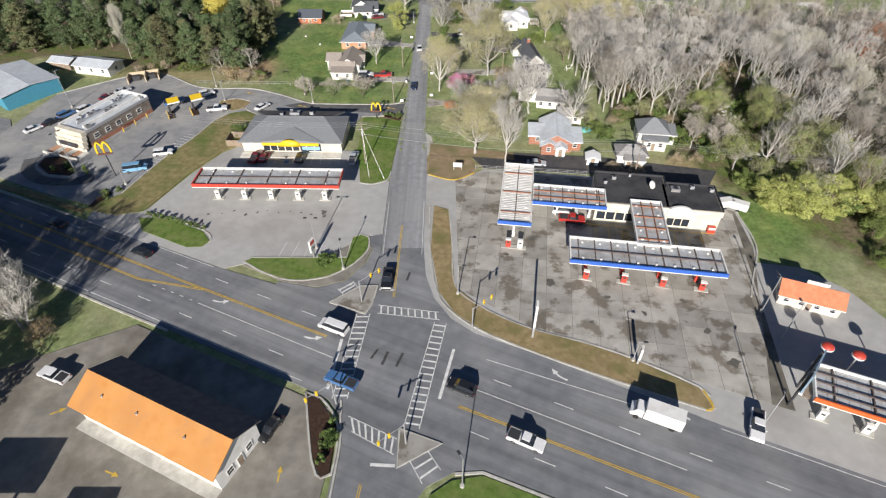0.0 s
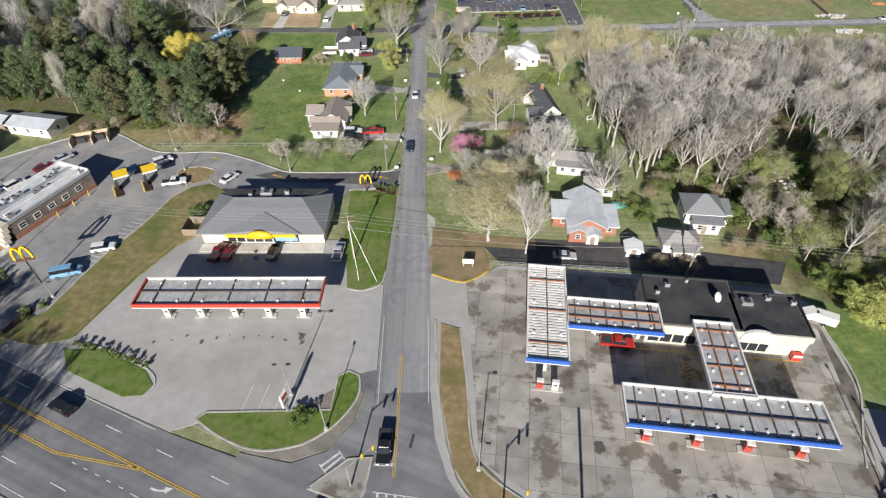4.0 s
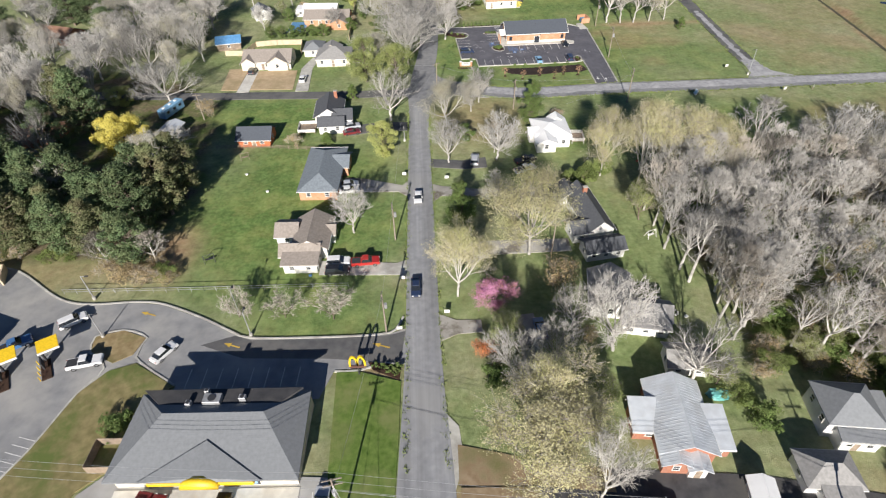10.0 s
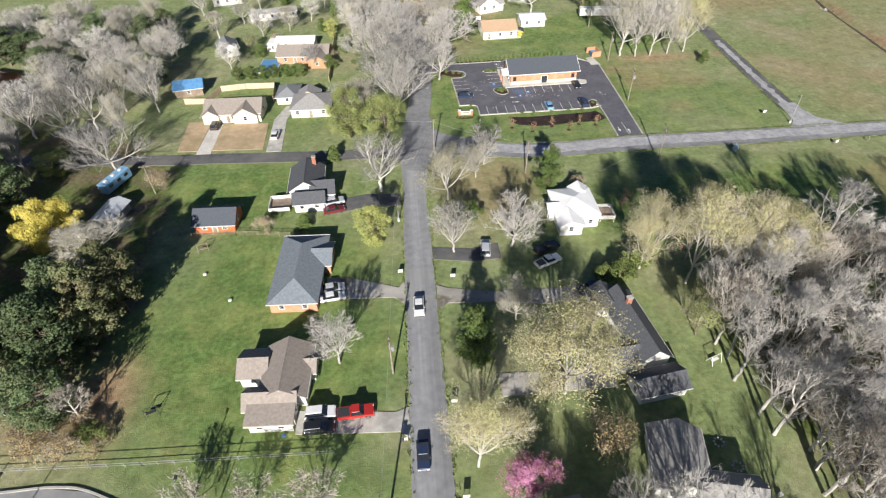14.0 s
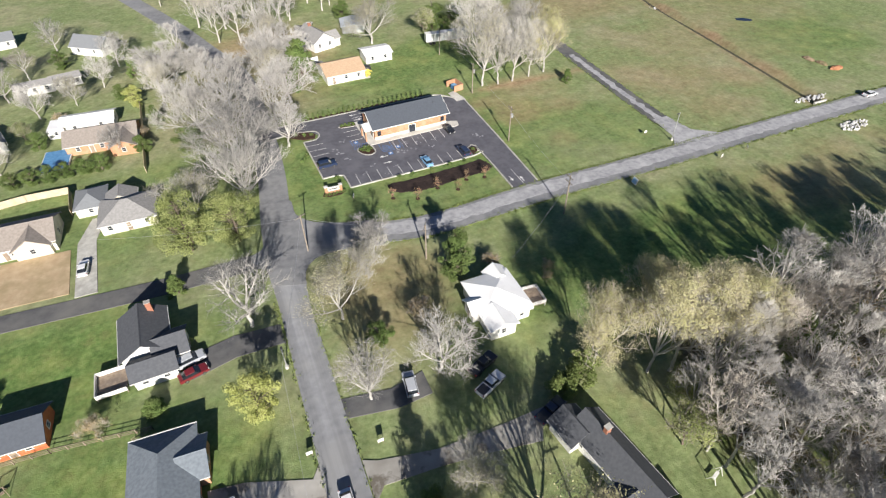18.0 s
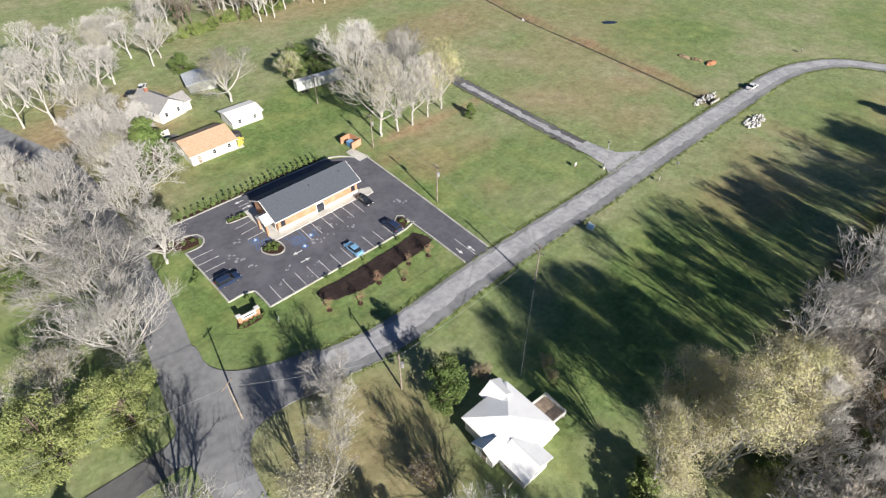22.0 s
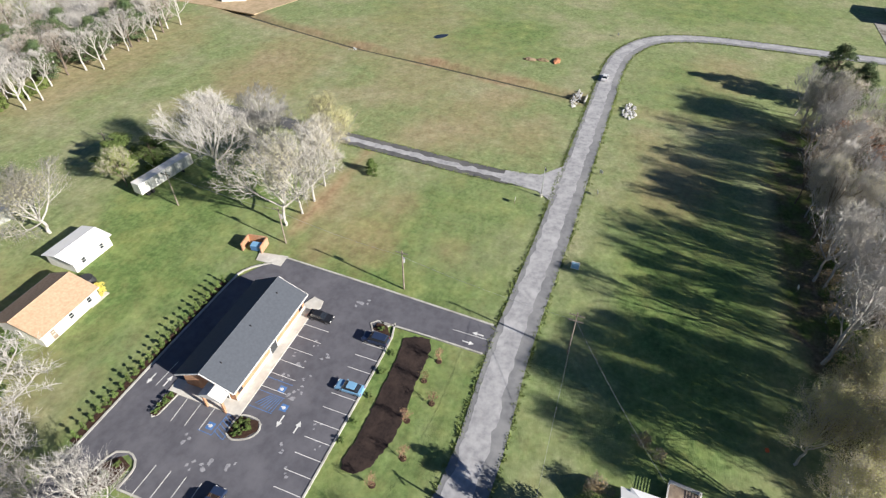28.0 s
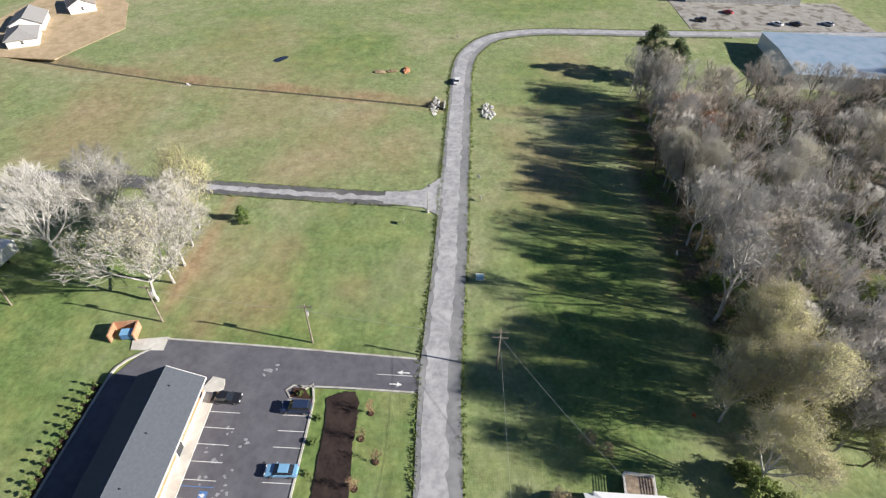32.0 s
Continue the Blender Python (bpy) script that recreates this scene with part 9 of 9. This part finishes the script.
for x, y in ((-16.0, 69.0), (-6.2, 40.6), (-17.6, 47.4), (4.4, 62.4)):
    sg = thing("traffic_signal", "traffic signal pole with a long mast arm", "traffic signal", x, y, 0.1, 40 if y > 60 else 220)
    part("pole", cyl(B(), (0, 0, 0), (0, 0, 5.6), 0.14, 0.1), METAL, sg)
    part("mast_arm", cyl(B(), (0, 0, 5.3), (4.8, 0, 5.7), 0.08, 0.05), METAL, sg)
    for q in (2.6, 4.4):
        s_ = part("signal_head", box(B(), q, 0, 5.3, 0.34, 0.3, 1.0, 0, 0.04), YELLOW, sg)
        for i, c_ in enumerate((LAMP_R, YELLOW, METAL_DK)):
            part("lens", cyl(B(), (q, -0.15, 5.62 - 0.3 * i), (q, -0.19, 5.62 - 0.3 * i), 0.11, None, 10), c_, s_)
for x, y, h, w_, r, c_ in ((-27.1, 81.2, 4.8, 1.6, 70, WHITE), (14.9, 60.6, 8.8, 1.5, 80, WHITE), (31.8, 55.0, 4.2, 1.2, 70, WHITE)):
    s_ = thing("pylon_sign", "tall white pylon sign on a post", "sign", x, y, 0.1, r)
    part("post", box(B(), 0, 0, h * 0.2, 0.35, 0.35, h * 0.4 + 0.2), METAL, s_)
    part("cabinet", box(B(), 0, 0, h * 0.68, w_, 0.4, h * 0.62, 0, 0.05), c_, s_)
    part("red_band", box(B(), 0, -0.21, h * 0.85, w_ * 0.86, 0.03, h * 0.16), RED, s_)
    part("text_bar", box(B(), 0, -0.21, h * 0.6, w_ * 0.7, 0.03, h * 0.05), METAL_DK, s_)
    part("text_bar", box(B(), 0, -0.21, h * 0.5, w_ * 0.7, 0.03, h * 0.05), METAL_DK, s_)
s_ = thing("yard_sign", "small white two-post sign on bare dirt", "sign", 2.6, 112.8, 0.1, -4)
for q in (-0.9, 0.9):
    part("post", box(B(), q, 0, 0.8, 0.1, 0.1, 1.6), WHITE, s_)
part("board", box(B(), 0, 0, 1.4, 2.2, 0.08, 1.2), WHITE, s_)
s_ = thing("site_sign", "brick shop sign with two stone piers in mulch", "sign", 7.4, 258.4, 0, -3)
for q in (-1.7, 1.7):
    part("pier", box(B(), q, 0, 0.9, 0.7, 0.7, 1.8, 0, 0.04), BRICK_TAN, s_)
    part("pier_cap", box(B(), q, 0, 1.86, 0.9, 0.9, 0.14, 0, 0.03), WHITE, s_)
part("panel", box(B(), 0, 0, 1.0, 2.8, 0.3, 1.1), WHITE, s_)
part("panel_base", box(B(), 0, 0, 0.3, 2.8, 0.5, 0.6), BRICK_TAN, s_)
part("text_bar", box(B(), 0, -0.17, 1.1, 2.0, 0.03, 0.3), METAL_DK, s_)
slab("planting_bed", [(4.6, 257.6), (6, 256.9), (8.8, 256.9), (10.2, 257.8), (9.6, 259.2), (5.4, 259.2)], 0.06, MULCH, "mulch bed round a brick sign", "planting bed")
for i in range(6):
    tree("shrub", 5.4 + 0.85 * i, 257.4, 0.7, 0.9, z=0.05, group="bed shrubs")
for x, y, r in ((90.9, 250.2, 10), (206, 243, 30), (83.9, 191.7, 0), (101, 233, 20), (110, 233.6, 60), (-12.6, 196, 0), (-2.4, 193.8, 0), (-4.6, 151, 0), (-4.8, 166, 0), (-12.8, 160.2, 0), (-13.2, 147.6, 0), (11, 254, 60)):
    b_ = thing("small_sign", "small pale sign board on short posts", "sign", x, y, 0, r)
    part("board", box(B(), 0, 0, 0.95, 0.95, 0.06, 0.75, 0, 0.01), WHITE if x > -20 else METAL, b_)
    for q in (-0.38, 0.38):
        part("post", box(B(), q, 0.05, 0.4, 0.07, 0.07, 0.9), WOOD, b_)


def rail_fence(label, pts, h, n_rails, post, material, solid=False, gap=2.4, t=0.05):
    f = thing("fence", label, "fence", *pts[0])
    o = Vector((*pts[0], 0))
    for a, b in zip(pts, pts[1:]):
        a, b = Vector((*a, 0)) - o, Vector((*b, 0)) - o
        n_ = max(1, round((b - a).length / gap))
        ang = math.degrees(math.atan2((b - a).y, (b - a).x))
        for i in range(n_ + 1):
            p = a.lerp(b, i / n_)
            part("post", box(B(), 0, 0, h / 2, post, post, h + 0.1), material, f, at=pose(p.x, p.y, 0))
        m = a.lerp(b, 0.5)
        if solid:
            for i in range(n_):
                p = a.lerp(b, (i + 0.5) / n_)
                part("panel", box(B(), 0, 0, h / 2, (b - a).length / n_ - post, t, h - 0.1), material, f, at=pose(p.x, p.y, 0, 0, 0, ang))
        for k in range(n_rails):
            part("rail", box(B(), 0, 0, h * (k + 1) / n_rails - 0.05, (b - a).length, 0.05, 0.06), material, f, at=pose(m.x, m.y, 0, 0, 0, ang))
    return f


rail_fence("grey chain fence along the driveway", [(-78, 160.9), (-51, 159.9), (-23.2, 159.2)], 1.2, 2, 0.06, METAL)
rail_fence("weathered rail fence across the lawns", [(-62, 212.4), (-47.7, 211.6), (-33.6, 209.7), (-36.4, 208.6)], 1.1, 3, 0.1, WOOD)
rail_fence("metal railing behind the forecourt", [(7, 113.2), (14.7, 112.2), (22.3, 111.6), (33.8, 110.2)], 1.2, 3, 0.08, METAL)
rail_fence("tan board fence behind a new house", [(-75, 274.5), (-68.4, 274), (-66, 281.9), (-58.6, 283), (-49.5, 282.6), (-48.6, 273)], 1.9, 0, 0.12, FENCE_TAN, True)
rail_fence("long white board fence", [(3, 331.6), (8.7, 332), (15.6, 332.4), (21.6, 332.8)], 1.8, 0, 0.12, WHITE, True)
rail_fence("tan board fence beside a house", [(-33, 285), (-33.2, 300), (-33.6, 322)], 1.9, 0, 0.12, FENCE_TAN, True)

# riprap at the culvert, clods and lawn things
for cx, cy, rx, ry, n_ in ((149.5, 247.4, 6.5, 1.3, 60), (146.6, 231.2, 5.0, 2.2, 90), (157.4, 329, 0.8, 2.0, 7)):
    r2 = random.Random(int(cx))
    rp = thing("riprap", "heap of pale broken stones by a culvert", "stones", cx, cy, -0.1)
    base = None
    for i in range(n_):
        a, q = r2.uniform(0, 6.28), math.sqrt(r2.random())
        m = pose(q * rx * math.cos(a), q * ry * math.sin(a), r2.uniform(-0.1, 0.35), r2.uniform(0, 90), r2.uniform(0, 90), r2.uniform(0, 360)) @ Matrix.Diagonal((r2.uniform(0.4, 0.9), r2.uniform(0.35, 0.7), r2.uniform(0.3, 0.5), 1))
        if base is None:
            bm = B()
            bmesh.ops.create_icosphere(bm, subdivisions=1, radius=0.62)
            for v in bm.verts:
                v.co *= r2.uniform(0.75, 1.15)
            base = part("stone", bm, STONE, rp, at=m)
        else:
            again(base, "stone", rp, m)
md = thing("soil_heap", "reddish heap of soil on the field", "soil heap", 174.7, 259.2, -0.1)
bm = B()
bmesh.ops.create_icosphere(bm, subdivisions=3, radius=1.0)
for v in bm.verts:
    v.co = Vector((v.co.x * 2.6, v.co.y * 1.2, max(-0.1, v.co.z * 0.8))) * (1 + 0.3 * noise.noise(v.co * 2.3))
part("heap", bm, mat("red_soil", (0.36, 0.16, 0.08), (0.46, 0.22, 0.12), 1.5, 0.95, 0.5), md)
for hx, hy, r0 in ((172.6, 268.2, 1), (173.6, 263.8, 4)):
    md = thing("soil_heap", "long brown heap of dug soil on the field", "soil heap", hx, hy, -0.1)
    bm = B()
    bmesh.ops.create_icosphere(bm, subdivisions=3, radius=1.0)
    for v in bm.verts:
        v.co = Vector((v.co.x * 1.1, v.co.y * 2.2, max(-0.1, v.co.z * 0.7))) * (1 + 0.4 * noise.noise(v.co * 2.6 + Vector((r0, 0, 0))))
    part("heap", bm, DIRT, md)
PUDDLE = mat("puddle_water", (0.02, 0.028, 0.04), (0.035, 0.045, 0.06), 0.5, 0.12, 0, None, 0.1, 0, 0.5)
slab("puddle", smooth_path([(179.0, 306.8), (178.2, 305.2), (179.6, 303.6), (182, 302.4), (183.6, 302.6), (183.2, 304.4), (181.4, 306.2), (179.0, 306.8)], 0.6)[:-1], 0.02, PUDDLE, "shallow dark puddle in the field", "puddle")
nb = thing("notice_board", "white-framed blue board leaning on the lawn", "sign", 73.6, 232.9, 0, 90)
part("frame", box(B(), 0, 0, 0.95, 1.7, 0.08, 1.5, m=pose(0, 0, 0, 25)), WHITE, nb)
part("panel", box(B(), 0, 0.05, 0.95, 1.4, 0.06, 1.2, m=pose(0, 0, 0, 25)), plain("board_blue", (0.3, 0.5, 0.68), 0.4), nb)
for q in (-0.7, 0.7):
    part("post", box(B(), q, -0.35, 0.45, 0.08, 0.08, 0.95), WOOD, nb)
cv = thing("culvert_headwall", "concrete culvert headwall beside the lane", "culvert", 149.6, 244.6, 0)
part("wall", box(B(), 0, 0, -0.3, 5, 0.4, 1.6, 0, 0.03), CONC_LIGHT, cv)
part("pipe", cyl(B(), (0, -0.3, -0.7), (0, 0.5, -0.7), 0.5, 0.5, 14), METAL_DK, cv)
for x, y, nm, lb in ((-52.3, 168.6, "garden_swing", "dark garden swing on the lawn"), (-53.6, 207.2, "garden_bench", "brown garden bench on the lawn"), (39.4, 170.2, "swing_frame", "white swing frame on the grass")):
    g = thing(nm, lb, "garden furniture", x, y, -0.1, 20)
    mt = WHITE if "white" in lb else METAL_DK if "dark" in lb else WOOD
    for q in (-1.0, 1.0):
        for s in (-0.7, 0.7):
            part("leg", cyl(B(), (q, s, 0), (q, 0, 1.7), 0.05), mt, g)
    part("top_bar", cyl(B(), (-1.1, 0, 1.7), (1.1, 0, 1.7), 0.05), mt, g)
    part("seat", box(B(), 0, 0, 0.6, 1.5, 0.5, 0.08), mt, g)
for x, y, c_ in ((-51.5, 199.6, WHITE), (-45, 192, WHITE), (45.6, 198.6, ORANGE), (38.4, 147.8, WHITE), (-31, 162.8, PAINTS["blue"]), (-41, 118.5, METAL_DK)):
    t_ = thing("storage_tub", "small plastic tub on the ground", "tub", x, y, -0.05, 15)
    part("tub", box(B(), 0, 0, 0.16, 0.6, 0.45, 0.34, 0, 0.08), c_, t_)
    part("lid", box(B(), 0, 0, 0.35, 0.66, 0.5, 0.06, 0, 0.03), c_, t_)
for x, y in ((29.5, 154.6), (36.6, 149.0), (33.6, 156.0), (34.6, 152.2)):
    r_ = thing("fire_ring", "low ring of stones on the lawn", "stone ring", x, y, -0.08)
    for k in range(9):
        a = k * 6.283 / 9
        part("stone", box(B(), 0.7 * math.cos(a), 0.7 * math.sin(a), 0.12, 0.34, 0.26, 0.26, math.degrees(a), 0.05), STONE, r_)
tp = thing("covered_pool", "pool under a blue cover in a backyard", "pool", -53.8, 299, 0, -4)
part("cover", box(B(), 0, 0, 0.5, 6.2, 10, 0.12, 0, 0.04), TARP, tp)
part("rim", box(B(), 0, 0, 0.25, 6.6, 10.4, 0.5, 0, 0.05), WHITE, tp)
tk = thing("tarpaulin", "crumpled teal tarpaulin over yard clutter", "tarpaulin", 37.4, 131.6, 0)
bm = B()
bmesh.ops.create_icosphere(bm, subdivisions=3, radius=1.0)
for v in bm.verts:
    v.co = Vector((v.co.x * 1.9, v.co.y * 1.1, max(0, v.co.z * 0.8))) * (1 + 0.35 * noise.noise(v.co * 2.9))
part("sheet", bm, plain("teal_tarp", (0.12, 0.36, 0.34), 0.5), tk)
sp = thing("stone_planter", "dark upturned pot beside a driveway", "planter", 34.6, 320.2, 0)
part("pot", cyl(B(), (0, 0, 0), (0, 0, 1.2), 1.6, 1.3, 16), METAL_DK, sp)

# pale rocks in the creek gully
bm = B()
rk = random.Random(31)
for (ax, ay), (bx, by) in zip(GULLY, GULLY[1:]):
    for i in range(26):
        q, s = rk.random(), rk.uniform(0.3, 0.9)
        m = Matrix.Translation((ax + q * (bx - ax) + rk.gauss(0, 1.0), ay + q * (by - ay), -0.05)) @ Matrix.Rotation(rk.uniform(0, 6.28), 4, "Z") @ Matrix.Diagonal((s, s * rk.uniform(0.6, 1), s * 0.5, 1))
        bmesh.ops.create_icosphere(bm, subdivisions=1, radius=1.0, matrix=m)
tagged(part("creek_rocks", bm, STONE), "pale rocks along a creek gully", "rocks", kind="stuff")

# ---- single pieces of the forecourt ----
REGION = [(2.2, 72.3), (15, 62.8), (41.5, 51), (54, 46), (58.5, 70), (63.2, 84), (64, 96), (34, 108.5), (9.5, 112), (2.0, 109)]
e1, e2 = Vector((math.cos(radians(RS)), math.sin(radians(RS)))), Vector((-math.sin(radians(RS)), math.cos(radians(RS))))
rs_ = random.Random(9)
for i in range(-2, 14):
    for j in range(-2, 14):
        o = Vector((2, 55)) + e1 * (i * 4.75) + e2 * (j * 4.6)
        q = [tuple(o + e1 * a + e2 * b) for a, b in ((0.03, 0.03), (4.72, 0.03), (4.72, 4.57), (0.03, 4.57))]
        q = clip(q, REGION)
        if len(q) < 3:
            continue
        cx, cy = sum(p[0] for p in q) / len(q), sum(p[1] for p in q) / len(q)
        bm = prism(B(), [(p[0] - cx, p[1] - cy) for p in q], -0.03, 0.0)
        part("paving_slab", bm, CONC_OLD, lot_right, at=pose(cx, cy, 0.068 + rs_.uniform(-0.006, 0.006)))


def stain(x, y, r, parent, z, material=OIL):
    rr = random.Random(int(x * 10 + y * 7))
    k = [0.6 + 0.7 * rr.random() for _ in range(12)]
    part("oil_stain", prism(B(), [(r * k[i] * math.cos(i * 0.5236), r * 0.7 * k[i] * math.sin(i * 0.5236)) for i in range(12)], -0.004, 0.004), material, parent, at=pose(x, y, z, 0, 0, rr.uniform(0, 180)))


for i in range(11):
    stain(-53 + 2.5 * i + rs_.uniform(-0.5, 0.5), 96.0 + rs_.uniform(-0.8, 0.8), rs_.uniform(0.2, 0.5), lot_left, 0.056)
stain(-27.6, 96, 0.9, lot_left, 0.056), stain(-27.3, 94.6, 0.6, lot_left, 0.056)
for x, y, r in ((20, 74, 1.1), (18, 87, 0.9), (30, 70, 0.7), (36, 66, 0.6), (46, 62, 0.8), (12, 82, 0.6), (48, 55, 1.2), (50, 57, 0.7), (26, 64, 0.5), (44, 69, 0.6)):
    stain(x, y, r, lot_right, 0.082)


# grass tufts that grow over the road edges
def tufts(name, pts, offs, seed, label, material, step=0.45):
    r_ = random.Random(seed)
    V_, F_ = [], []
    line = smooth_path(pts, step)
    for w_ in offs:
        side = sides(line, w_, -w_)[0]
        for x, y in side:
            if r_.random() < 0.3:
                continue
            cx, cy = x + r_.gauss(0, 0.22), y + r_.gauss(0, 0.22)
            for _ in range(7):
                p = Vector((cx + r_.gauss(0, 0.2), cy + r_.gauss(0, 0.2), -0.08))
                a = r_.uniform(0, 6.28)
                d = Vector((math.cos(a), math.sin(a), 0)) * r_.uniform(0.05, 0.12)
                up = Vector((r_.gauss(0, 0.1), r_.gauss(0, 0.1), r_.uniform(0.16, 0.36)))
                k = len(V_)
                V_ += [p - d, p + d, p + d * 0.5 + up, p - d * 0.5 + up]
                F_.append((k, k + 1, k + 2, k + 3))
    ob = raw_part(name, (V_, F_), material, None)
    tagged(ob, label, "grass", kind="stuff")


tufts("lane_tufts", east_rd[2:16], (3.5, -3.5, 3.8, -3.8), 3, "rough grass tufts along the lane's edges", LEAF_WEED)
tufts("spur_tufts", branch[1:], (2.7, -2.9), 4, "rough grass tufts along the spur road", LEAF_WEED)
tufts("street_tufts", [(-9, 122), (-8.9, 160), (-8.8, 228)], (2.95, -3.0), 5, "grass tufts along the street's edges", LEAF_WEED)


# pale scuffed patches on the new car park
SCUFF = mat("scuffed_asphalt", (0.24, 0.24, 0.26), (0.36, 0.36, 0.38), 2.0, 0.9)
for x, y, r in ((27.6, 269.2, 0.9), (29.0, 268.4, 0.6), (31.2, 268.8, 0.5), (33.4, 271.2, 0.7), (35.0, 273.0, 0.5), (36.2, 268.0, 0.7), (39.4, 276.0, 0.8), (49.2, 268.6, 0.9), (50.0, 267.4, 0.6), (19.2, 265.4, 0.6), (16.4, 262.8, 0.5), (14.2, 270.8, 0.7), (13.0, 274.2, 0.9), (12.2, 276.2, 0.6), (24.4, 262.6, 0.5), (21.6, 260.8, 0.4), (15.4, 279.6, 0.7), (30.2, 272.2, 0.6), (38.0, 271.0, 0.5)):
    for k in range(3):
        stain(x + 0.7 * math.cos(k * 2.1 + x), y + 0.5 * math.sin(k * 2.1 + y), r * (0.6 - 0.1 * k), lot_shop, 0.058 + 0.001 * k, SCUFF)
